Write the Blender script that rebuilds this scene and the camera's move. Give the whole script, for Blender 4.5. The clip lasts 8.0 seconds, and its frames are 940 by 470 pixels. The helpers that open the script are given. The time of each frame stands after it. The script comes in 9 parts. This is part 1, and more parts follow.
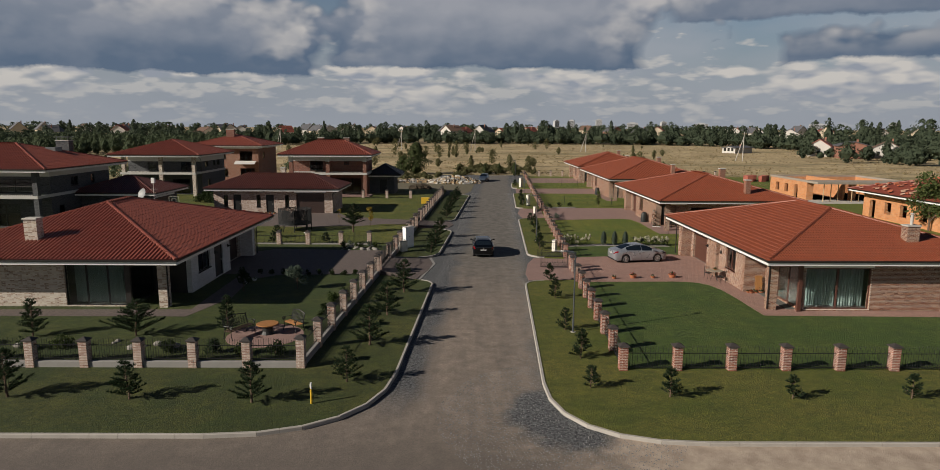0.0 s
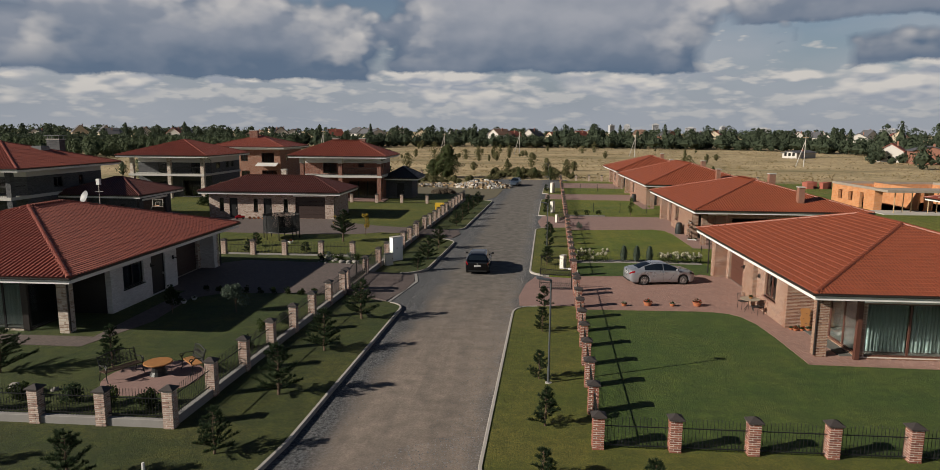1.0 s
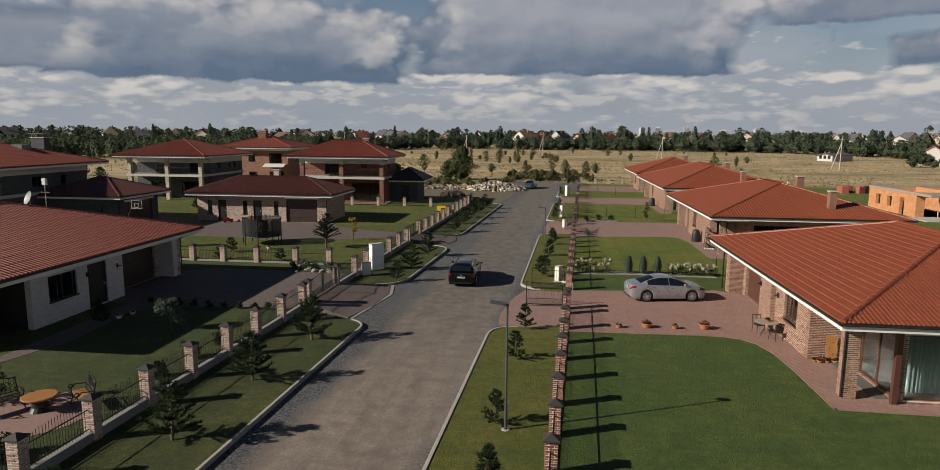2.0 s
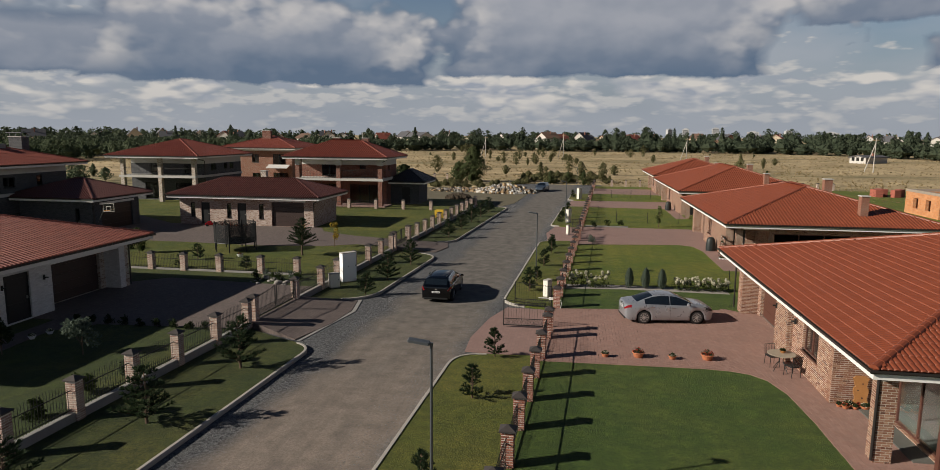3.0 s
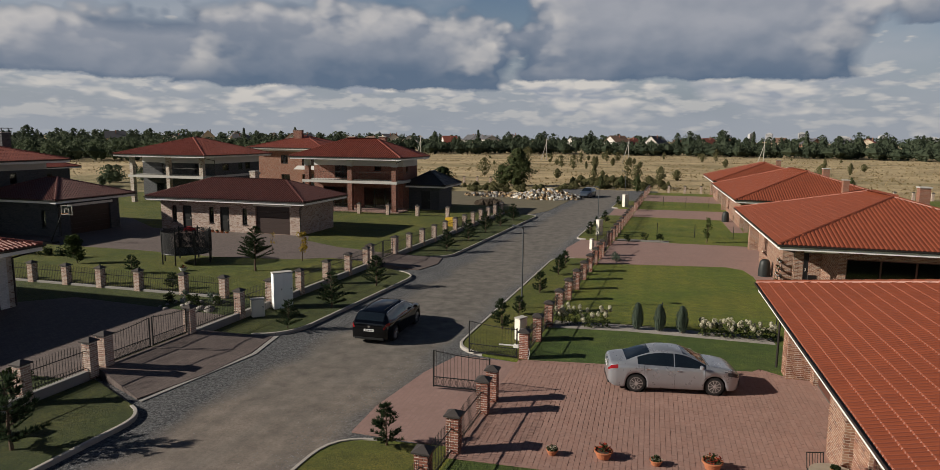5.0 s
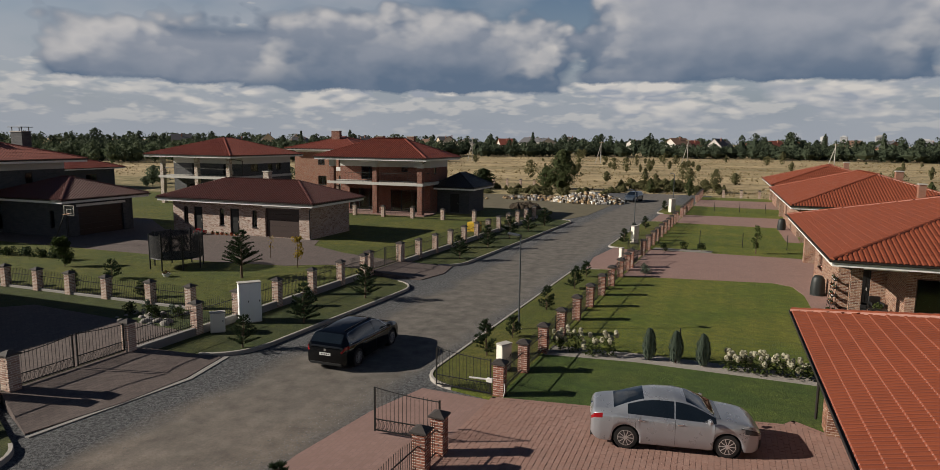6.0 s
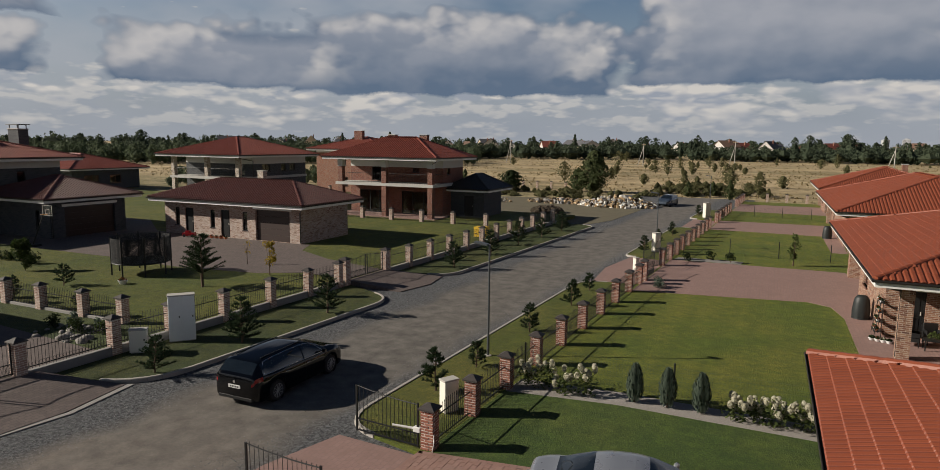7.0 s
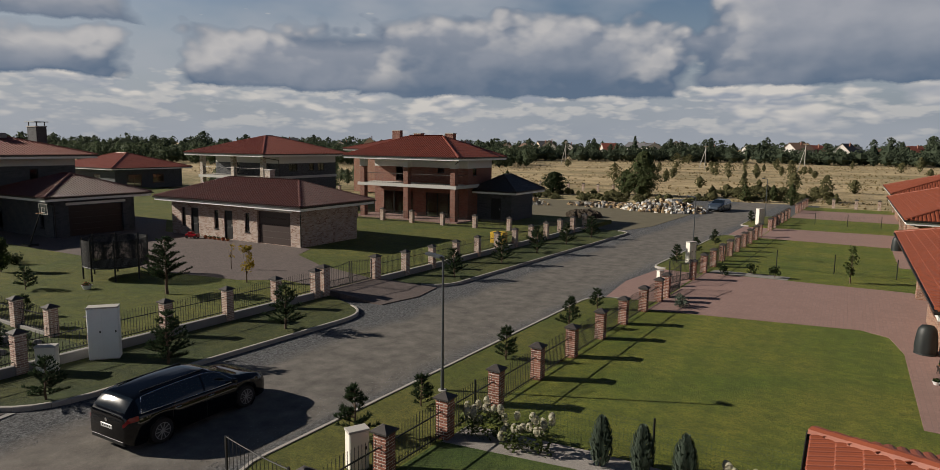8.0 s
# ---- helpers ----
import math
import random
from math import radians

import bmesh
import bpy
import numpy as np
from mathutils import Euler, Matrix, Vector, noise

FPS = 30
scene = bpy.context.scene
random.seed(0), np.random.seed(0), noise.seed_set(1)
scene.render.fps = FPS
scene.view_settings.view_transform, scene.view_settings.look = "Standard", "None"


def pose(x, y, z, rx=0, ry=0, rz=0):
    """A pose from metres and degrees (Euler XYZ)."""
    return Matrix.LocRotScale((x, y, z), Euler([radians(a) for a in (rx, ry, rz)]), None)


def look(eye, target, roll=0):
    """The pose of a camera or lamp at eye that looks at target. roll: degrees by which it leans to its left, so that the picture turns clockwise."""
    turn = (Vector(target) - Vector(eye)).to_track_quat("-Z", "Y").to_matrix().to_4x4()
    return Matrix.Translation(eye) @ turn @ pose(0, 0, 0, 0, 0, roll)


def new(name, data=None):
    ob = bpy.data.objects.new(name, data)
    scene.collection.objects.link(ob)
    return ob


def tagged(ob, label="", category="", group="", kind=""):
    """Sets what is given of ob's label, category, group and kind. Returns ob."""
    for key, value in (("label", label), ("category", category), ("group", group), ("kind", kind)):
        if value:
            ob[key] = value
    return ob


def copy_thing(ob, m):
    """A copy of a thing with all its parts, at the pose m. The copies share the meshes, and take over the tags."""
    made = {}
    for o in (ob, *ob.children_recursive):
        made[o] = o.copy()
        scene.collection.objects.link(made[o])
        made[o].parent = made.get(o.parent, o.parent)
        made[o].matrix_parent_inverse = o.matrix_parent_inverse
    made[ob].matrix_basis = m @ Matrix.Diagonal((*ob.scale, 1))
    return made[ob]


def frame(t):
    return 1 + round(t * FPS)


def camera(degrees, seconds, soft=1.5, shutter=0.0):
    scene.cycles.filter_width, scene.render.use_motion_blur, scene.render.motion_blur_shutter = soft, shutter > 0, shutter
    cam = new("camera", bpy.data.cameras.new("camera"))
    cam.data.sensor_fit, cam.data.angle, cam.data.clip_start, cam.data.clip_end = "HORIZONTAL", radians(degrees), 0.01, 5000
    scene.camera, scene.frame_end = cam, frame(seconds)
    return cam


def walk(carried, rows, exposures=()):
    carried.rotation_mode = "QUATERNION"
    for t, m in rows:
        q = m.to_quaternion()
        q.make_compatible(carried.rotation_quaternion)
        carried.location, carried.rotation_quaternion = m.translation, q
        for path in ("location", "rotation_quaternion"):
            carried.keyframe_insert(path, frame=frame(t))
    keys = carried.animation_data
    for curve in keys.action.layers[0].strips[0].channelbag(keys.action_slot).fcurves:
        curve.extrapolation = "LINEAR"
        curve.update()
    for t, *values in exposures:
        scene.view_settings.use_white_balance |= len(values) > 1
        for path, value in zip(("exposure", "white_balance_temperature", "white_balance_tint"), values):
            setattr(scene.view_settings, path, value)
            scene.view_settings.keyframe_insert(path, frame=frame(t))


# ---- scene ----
cam = camera(71.4, 8.0, 0.5)
PATH = [
    (0, (-0.335, 1.59, 10.823), (-0.322, 3.563, 10.495), 0.3),
    (0.1, (0.333, 2.76, 10.745), (0.320, 4.733, 10.420), 0.3),
    (0.2, (1.001, 3.93, 10.668), (0.962, 5.903, 10.344), 0.35),
    (0.3, (1.669, 5.10, 10.590), (1.603, 7.072, 10.268), 0.35),
    (0.4, (2.310, 6.22, 10.520), (2.225, 8.195, 10.200), 0.4),
    (0.5, (2.660, 6.86, 10.472), (2.555, 8.832, 10.154), 0.4),
    (1, (4.085, 9.457, 10.217), (3.937, 11.427, 9.901), 0.4),
    (1.5, (5.407, 12.003, 9.992), (5.217, 13.969, 9.68), 0.45),
    (3, (8.849, 19.722, 9.529), (8.538, 21.674, 9.225), 0.45),
    (3.5, (9.796, 22.255, 9.386), (9.451, 24.202, 9.085), 0.5),
    (4, (10.776, 24.866, 9.259), (10.387, 26.805, 8.96), 0.55),
    (4.5, (11.732, 27.511, 9.096), (11.286, 29.437, 8.799), 0.6),
    (6, (14.516, 35.358, 8.538), (13.822, 37.211, 8.252), 0.6),
    (6.5, (15.218, 38.114, 8.347), (14.457, 39.942, 8.064), 0.6),
    (7, (15.898, 40.884, 8.143), (15.076, 42.686, 7.864), 0.65),
    (7.5, (16.535, 43.42, 7.981), (15.638, 45.186, 7.705), 0.7),
    (8, (17.187, 46.394, 7.824), (16.199, 48.111, 7.55), 0.75),
]
walk(cam, [(t, look(eye, target, roll)) for t, eye, target, roll in PATH], [(0, -0.13), (0.5, -0.03), (1, 0.0), (8, 0.0)])

# ---- world and sun ----
SEED_A, SEED_B = 3.7, 11.3
SUN_EL, SUN_TO = radians(25.8), Vector((-0.9135, -0.407, 0.0)).normalized()
SUN_DIR = Vector((SUN_TO.x * math.cos(SUN_EL), SUN_TO.y * math.cos(SUN_EL), math.sin(SUN_EL)))
world = bpy.data.worlds.new("sky")
scene.world = world
world.use_nodes = True
wn, wl = world.node_tree.nodes, world.node_tree.links
wn.clear()


def wnode(kind):
    return wn.new(kind)


def wmath(op, a, b=None, clamp=False):
    n = wnode("ShaderNodeMath")
    n.operation, n.use_clamp = op, clamp
    for i, x in enumerate((a, b)):
        if x is None:
            continue
        if isinstance(x, (int, float)):
            n.inputs[i].default_value = x
        else:
            wl.new(x, n.inputs[i])
    return n.outputs[0]


def wmix(f, a, b):
    n = wnode("ShaderNodeMix")
    n.data_type = "RGBA"
    for i, x in ((0, f), (6, a), (7, b)):
        if isinstance(x, (int, float)):
            n.inputs[i].default_value = x
        elif isinstance(x, tuple):
            n.inputs[i].default_value = x
        else:
            wl.new(x, n.inputs[i])
    return n.outputs[2]


def wramp(x, stops):
    n = wnode("ShaderNodeValToRGB")
    cr = n.color_ramp
    while len(cr.elements) < len(stops):
        cr.elements.new(0.5)
    for e, (p, c) in zip(cr.elements, stops):
        e.position, e.color = p, (c, c, c, 1) if isinstance(c, (int, float)) else (*c, 1)
    wl.new(x, n.inputs[0])
    return n.outputs[0]


sky = wnode("ShaderNodeTexSky")
sky.sky_type, sky.sun_disc, sky.sun_elevation, sky.sun_rotation = "NISHITA", False, SUN_EL, math.atan2(SUN_DIR.x, SUN_DIR.y)
sky.altitude, sky.air_density, sky.dust_density = 50, 1.2, 2.5
coord = wnode("ShaderNodeTexCoord")
sep = wnode("ShaderNodeSeparateXYZ")
wl.new(coord.outputs["Generated"], sep.inputs[0])
# clouds are laid out by bearing and height above the horizon
zz = wmath("MAXIMUM", sep.outputs[2], 0.0)
bearing = wmath("ARCTAN2", sep.outputs[0], sep.outputs[1])
height = wmath("ARCSINE", sep.outputs[2])


def cloud_vec(flat, seed, lift=0.0, shift=0.0):
    comb = wnode("ShaderNodeCombineXYZ")
    wl.new(wmath("ADD", bearing, shift), comb.inputs[0])
    wl.new(wmath("MULTIPLY", wmath("ADD", height, lift), flat), comb.inputs[1])
    comb.inputs[2].default_value = seed
    return comb.outputs[0]


def cloud_noise(scale, flat, detail, seed, rough=0.5, lift=0.0, dist=0.0, shift=0.0):
    n = wnode("ShaderNodeTexNoise")
    n.inputs["Scale"].default_value, n.inputs["Detail"].default_value = scale, detail
    n.inputs["Roughness"].default_value, n.inputs["Distortion"].default_value = rough, dist
    wl.new(cloud_vec(flat, seed, lift, shift), n.inputs["Vector"])
    return n.outputs["Fac"]


def cloud_puffs(scale, flat, seed, lift=0.0, shift=0.0):
    """Rounded heads, 1 in the middle of a head and 0 in the folds."""
    n = wnode("ShaderNodeTexVoronoi")
    n.feature = "SMOOTH_F1"
    n.inputs["Scale"].default_value, n.inputs["Detail"].default_value = scale, 2.0
    n.inputs["Roughness"].default_value, n.inputs["Smoothness"].default_value = 0.55, 0.6
    wl.new(cloud_vec(flat, seed, lift, shift), n.inputs["Vector"])
    return wmath("SUBTRACT", 1.0, n.outputs["Distance"], True)


def wclamp(x):
    return wmath("ADD", x, 0.0, True)


def wsum(*terms):
    """Adds up (factor, socket) pairs."""
    out = None
    for k, x in terms:
        y = wmath("MULTIPLY", x, k)
        out = y if out is None else wmath("ADD", out, y)
    return out


def cloud_row(scale, flat, seed, cut, soft, bias):
    """Rows of small flat-based heaps: their cover and how much of the sun their heads take."""
    at = lambda lift, shift: wsum((0.72, cloud_noise(scale, flat, 3.0, seed, 0.48, lift, 0.15, shift)), (0.28, cloud_puffs(scale * 1.7, flat, seed, lift, shift)))
    here, there = at(0.0, 0.0), at(0.013, -0.008)
    cover = wramp(wmath("ADD", here, bias), [(cut, 0.0), (cut + soft, 1.0)])
    lit = wclamp(wmath("ADD", wmath("MULTIPLY", wmath("SUBTRACT", here, there), 6.5), 0.42))
    return cover, lit


# rows of small puffs low over the horizon
low_bias = wmath("SUBTRACT", wmath("MULTIPLY", wramp(zz, [(0.0, 0.42), (0.02, 0.56), (0.045, 0.66), (0.075, 0.68), (0.095, 0.50), (0.13, 0.28), (0.25, 0.10)]), 0.5), 0.25)
c1, t1 = cloud_row(8.5, 3.0, SEED_A, 0.445, 0.10, low_bias)
c3, t3 = cloud_row(16.0, 3.2, SEED_B, 0.435, 0.10, low_bias)
tone1 = wmix(t1, (3.2, 3.5, 4.1, 1), (6.3, 6.0, 5.65, 1))
tone3 = wmix(t3, (3.15, 3.45, 4.0, 1), (5.6, 5.45, 5.25, 1))
# large flat-based masses: middle bearing, half width, base, top, all in radians, and how bright the body is
billow = cloud_noise(4.5, 1.7, 7.0, 5.1, 0.52, 0.0, 0.2)
heads = cloud_puffs(15.0, 1.5, 6.3)
heads_sun = cloud_puffs(15.0, 1.5, 6.3, 0.013, -0.012)
swell, swell_sun = cloud_noise(7.0, 1.8, 4.0, 5.6, 0.5), cloud_noise(7.0, 1.8, 4.0, 5.6, 0.5, 0.022, 0.0, -0.018)
ragged = cloud_noise(13.0, 1.2, 6.0, 8.4, 0.58)
fold = wmath("ADD", wsum((2.6, billow), (1.3, heads)), -2.25)
mass, depth, rim = None, None, None
for b0, hw, low, high, bright in ((-1.65, 0.36, 0.07, 0.30, 0.1), (1.45, 0.36, 0.07, 0.30, 0.1), (2.4, 0.55, 0.07, 0.35, 0.1), (-2.5, 0.50, 0.08, 0.2, 0.1), (-1.06, 0.13, 0.150, 0.235, 0.35), (-1.12, 0.16, 0.080, 0.165, 0.3), (-0.62, 0.34, 0.22, 0.40, 0.2),
                                  (-0.76, 0.21, 0.074, 0.188, 0.38), (-0.45, 0.28, 0.068, 0.205, -0.10), (0.74, 0.50, 0.142, 0.42, 0.30), (0.372, 0.055, 0.118, 0.165, 0.7), (0.63, 0.25, 0.086, 0.150, -0.12), (0.04, 0.28, 0.083, 0.36, 0.16)):
    across = wmath("DIVIDE", wmath("SUBTRACT", hw, wmath("ABSOLUTE", wmath("SUBTRACT", bearing, b0))), 0.050)
    down = wmath("DIVIDE", wmath("SUBTRACT", high, height), 0.026)
    crest = wmath("ADD", wmath("MINIMUM", across, down), fold)
    foot = wmath("ADD", wmath("DIVIDE", wmath("SUBTRACT", height, low), 0.009), wmath("MULTIPLY", wmath("SUBTRACT", ragged, 0.5), 3.2))
    m = wmath("MINIMUM", crest, foot)
    inside_it = wclamp(m)
    rise = wmath("MULTIPLY", wclamp(wmath("ADD", wmath("DIVIDE", wmath("SUBTRACT", height, low), 0.095), bright)), inside_it)
    near_top = wmath("MULTIPLY", wclamp(wmath("SUBTRACT", 1.0, wmath("DIVIDE", crest, 2.1))), inside_it)
    near_top = wmath("MULTIPLY", near_top, wclamp(wmath("DIVIDE", wmath("SUBTRACT", height, low + 0.008), 0.03)))
    behind = wmath("SUBTRACT", 1.0, inside_it)
    mass, depth, rim = (m, rise, near_top) if mass is None else (wmath("MAXIMUM", mass, m), wmath("ADD", wmath("MULTIPLY", depth, behind), rise), wmath("ADD", wmath("MULTIPLY", rim, behind), near_top))
c2 = wramp(mass, [(0.0, 0.0), (0.45, 1.0)])
relief = wclamp(wmath("ADD", wsum((3.2, wmath("SUBTRACT", swell, swell_sun)), (0.9, wmath("SUBTRACT", heads, heads_sun))), 0.45))
DARK_CLOUD, MID_CLOUD, LIT_CLOUD = (1.18, 1.66, 2.42, 1), (3.5, 3.65, 4.1, 1), (6.7, 6.3, 5.9, 1)
body = wclamp(wmath("ADD", wmath("MULTIPLY", depth, 0.85), wsum((0.34, wmath("SUBTRACT", relief, 0.45)), (0.25, wmath("SUBTRACT", billow, 0.5)))))
tone2 = wmix(body, DARK_CLOUD, MID_CLOUD)
lit = wmath("MULTIPLY", rim, wclamp(wmath("ADD", wmath("MULTIPLY", wmath("SUBTRACT", relief, 0.45), 1.8), 0.55)))
# the sunlit flank of the middle mass
flank = wmath("MULTIPLY", wclamp(wmath("SUBTRACT", 1.0, wmath("DIVIDE", wmath("ABSOLUTE", wmath("ADD", bearing, 0.215)), 0.075))), wclamp(wmath("DIVIDE", wmath("SUBTRACT", height, 0.105), 0.03)))
flank = wmath("MULTIPLY", wmath("MULTIPLY", flank, wclamp(mass)), wclamp(wmath("ADD", wmath("MULTIPLY", wmath("SUBTRACT", relief, 0.45), 2.2), 0.60)))
tone2 = wmix(wmath("MAXIMUM", lit, flank), tone2, LIT_CLOUD)
sky_gain = wnode("ShaderNodeMix")
sky_gain.data_type, sky_gain.blend_type = "RGBA", "MULTIPLY"
sky_gain.inputs[0].default_value = 1.0
wl.new(sky.outputs[0], sky_gain.inputs[6])
sky_gain.inputs[7].default_value = (0.60, 0.66, 0.80, 1)
haze = wramp(zz, [(0.0, 0.85), (0.045, 0.62), (0.12, 0.25), (0.2, 0.0)])
tone = wmix(haze, sky_gain.outputs[2], (3.5, 4.0, 4.85, 1))
# thin high veil
veil = wramp(cloud_noise(3.5, 2.2, 4.0, 14.2, 0.55), [(0.36, 0.0), (0.62, 0.75)])
tone = wmix(veil, tone, (3.8, 4.05, 4.5, 1))
tone = wmix(wmath("MULTIPLY", c3, 0.75), tone, tone3)
tone = wmix(c1, tone, tone1)
tone = wmix(c2, tone, tone2)
tone = wmix(wramp(zz, [(0.0, 0.7), (0.03, 0.3), (0.065, 0.0)]), tone, (3.35, 3.55, 3.9, 1))
tone = wmix(wramp(zz, [(0.225, 0.0), (0.36, 1.0)]), tone, (0.20, 0.36, 0.74, 1))
bg = wnode("ShaderNodeBackground")
bg.inputs["Strength"].default_value = 0.094
wl.new(tone, bg.inputs[0])
wout = wnode("ShaderNodeOutputWorld")
wl.new(bg.outputs[0], wout.inputs[0])

sun = new("sun", bpy.data.lights.new("sun", "SUN"))
sun.data.energy, sun.data.angle, sun.data.color = 5.9, radians(0.6), (1.0, 0.91, 0.78)
sun.matrix_world = look(SUN_DIR * 200, (0, 0, 0))

# ---- building helpers ----
class MB:
    """Gathers the faces of one mesh."""

    def __init__(self):
        self.v, self.f = [], []

    def add(self, verts, faces):
        o = len(self.v)
        self.v += [tuple(p) for p in verts]
        self.f += [tuple(i + o for i in f) for f in faces]
        return self

    def box(self, a, b, m=None):
        (x0, y0, z0), (x1, y1, z1) = a, b
        p = [(x0, y0, z0), (x1, y0, z0), (x1, y1, z0), (x0, y1, z0), (x0, y0, z1), (x1, y0, z1), (x1, y1, z1), (x0, y1, z1)]
        if m is not None:
            p = [m @ Vector(q) for q in p]
        return self.add(p, [(3, 2, 1, 0), (4, 5, 6, 7), (0, 1, 5, 4), (1, 2, 6, 5), (2, 3, 7, 6), (3, 0, 4, 7)])

    def cbox(self, a, b, c=0.01, m=None):
        """A box whose upper and upright edges are chamfered by c."""
        (x0, y0, z0), (x1, y1, z1) = a, b
        ring = lambda e: [(x0 + e, y0 + c, 0), (x0 + c, y0 + e, 0), (x1 - c, y0 + e, 0), (x1 - e, y0 + c, 0),
                          (x1 - e, y1 - c, 0), (x1 - c, y1 - e, 0), (x0 + c, y1 - e, 0), (x0 + e, y1 - c, 0)]
        p = [(x, y, z0) for x, y, _ in ring(0)] + [(x, y, z1 - c) for x, y, _ in ring(0)]
        p += [(x0 + c, y0 + c, z1), (x1 - c, y0 + c, z1), (x1 - c, y1 - c, z1), (x0 + c, y1 - c, z1)]
        if m is not None:
            p = [m @ Vector(q) for q in p]
        f = [(i, (i + 1) % 8, 8 + (i + 1) % 8, 8 + i) for i in range(8)]
        f += [(8, 9, 16), (9, 10, 17, 16), (10, 11, 17), (11, 12, 18, 17), (12, 13, 18), (13, 14, 19, 18), (14, 15, 19), (15, 8, 16, 19), (16, 17, 18, 19), (7, 6, 5, 4, 3, 2, 1, 0)]
        return self.add(p, f)

    def cyl(self, p0, p1, r0, r1=None, n=10, caps=True):
        r1 = r0 if r1 is None else r1
        p0, p1 = Vector(p0), Vector(p1)
        q = (p1 - p0).to_track_quat("Z", "Y")
        vs = [p + q @ Vector((r * math.cos(k * math.tau / n), r * math.sin(k * math.tau / n), 0)) for p, r in ((p0, r0), (p1, r1)) for k in range(n)]
        fs = [(k, (k + 1) % n, n + (k + 1) % n, n + k) for k in range(n)]
        if caps:
            fs += [tuple(range(n - 1, -1, -1)), tuple(range(n, 2 * n))]
        return self.add(vs, fs)

    def tube(self, path, r, n=6):
        for a, b in zip(path, path[1:]):
            self.cyl(a, b, r, r, n)
        return self

    def lathe(self, profile, n=16, at=(0, 0, 0)):
        """profile: (radius, height) from below upward."""
        vs = [(at[0] + r * math.cos(k * math.tau / n), at[1] + r * math.sin(k * math.tau / n), at[2] + z) for r, z in profile for k in range(n)]
        fs = [(i * n + k, i * n + (k + 1) % n, (i + 1) * n + (k + 1) % n, (i + 1) * n + k) for i in range(len(profile) - 1) for k in range(n)]
        fs += [tuple(range(n - 1, -1, -1)), tuple(range((len(profile) - 1) * n, len(profile) * n))]
        return self.add(vs, fs)

    def prism(self, poly, z0, z1):
        n = len(poly)
        area = sum(a[0] * b[1] - b[0] * a[1] for a, b in zip(poly, poly[1:] + poly[:1]))
        if area < 0:
            poly = poly[::-1]
        vs = [(x, y, z0) for x, y in poly] + [(x, y, z1) for x, y in poly]
        return self.add(vs, [tuple(range(n - 1, -1, -1)), tuple(range(n, 2 * n))] + [(i, (i + 1) % n, n + (i + 1) % n, n + i) for i in range(n)])

    def mesh(self, name, smooth=False):
        me = bpy.data.meshes.new(name)
        me.from_pydata(self.v, [], self.f)
        if smooth:
            me.polygons.foreach_set("use_smooth", [True] * len(me.polygons))
        me.update()
        return me


def part(name, mb, mat, parent=None, label="", kind="", at=None, smooth=False):
    """Links the gathered faces as one mesh object under a thing or under a part."""
    me = mb.mesh(name, smooth) if isinstance(mb, MB) else mb
    if isinstance(mb, MB):
        me.materials.append(mat)
    ob = new(name, me)
    if parent is not None:
        ob.parent = parent
    if at is not None:
        ob.matrix_basis = at if isinstance(at, Matrix) else Matrix.Translation(at)
    return tagged(ob, label=label, kind=kind)


def thing(name, label, category, at=(0, 0, 0), group="", rz=0.0):
    ob = new(name)
    ob.matrix_basis = pose(*at, 0, 0, rz)
    ob.empty_display_size = 0.2
    return tagged(ob, label, category, group)


def fillet(pts, n=6):
    """Points (x, y, radius) to a polyline with rounded corners."""
    out = []
    for i, p in enumerate(pts):
        if len(p) < 3 or p[2] <= 0:
            out.append((p[0], p[1]))
            continue
        c = Vector(p[:2])
        a, b = (Vector(pts[i - 1][:2]) - c), (Vector(pts[(i + 1) % len(pts)][:2]) - c)
        half = a.angle(b) / 2
        d = min(p[2] / math.tan(half), a.length * 0.49, b.length * 0.49)
        s, e = c + a.normalized() * d, c + b.normalized() * d
        for k in range(n + 1):
            u = k / n
            q = s * (1 - u) ** 2 + c * 2 * u * (1 - u) + e * u ** 2
            out.append((q.x, q.y))
    return out


def shade_node(mat):
    mat.use_nodes = True
    nt = mat.node_tree
    return nt, nt.nodes["Principled BSDF"]


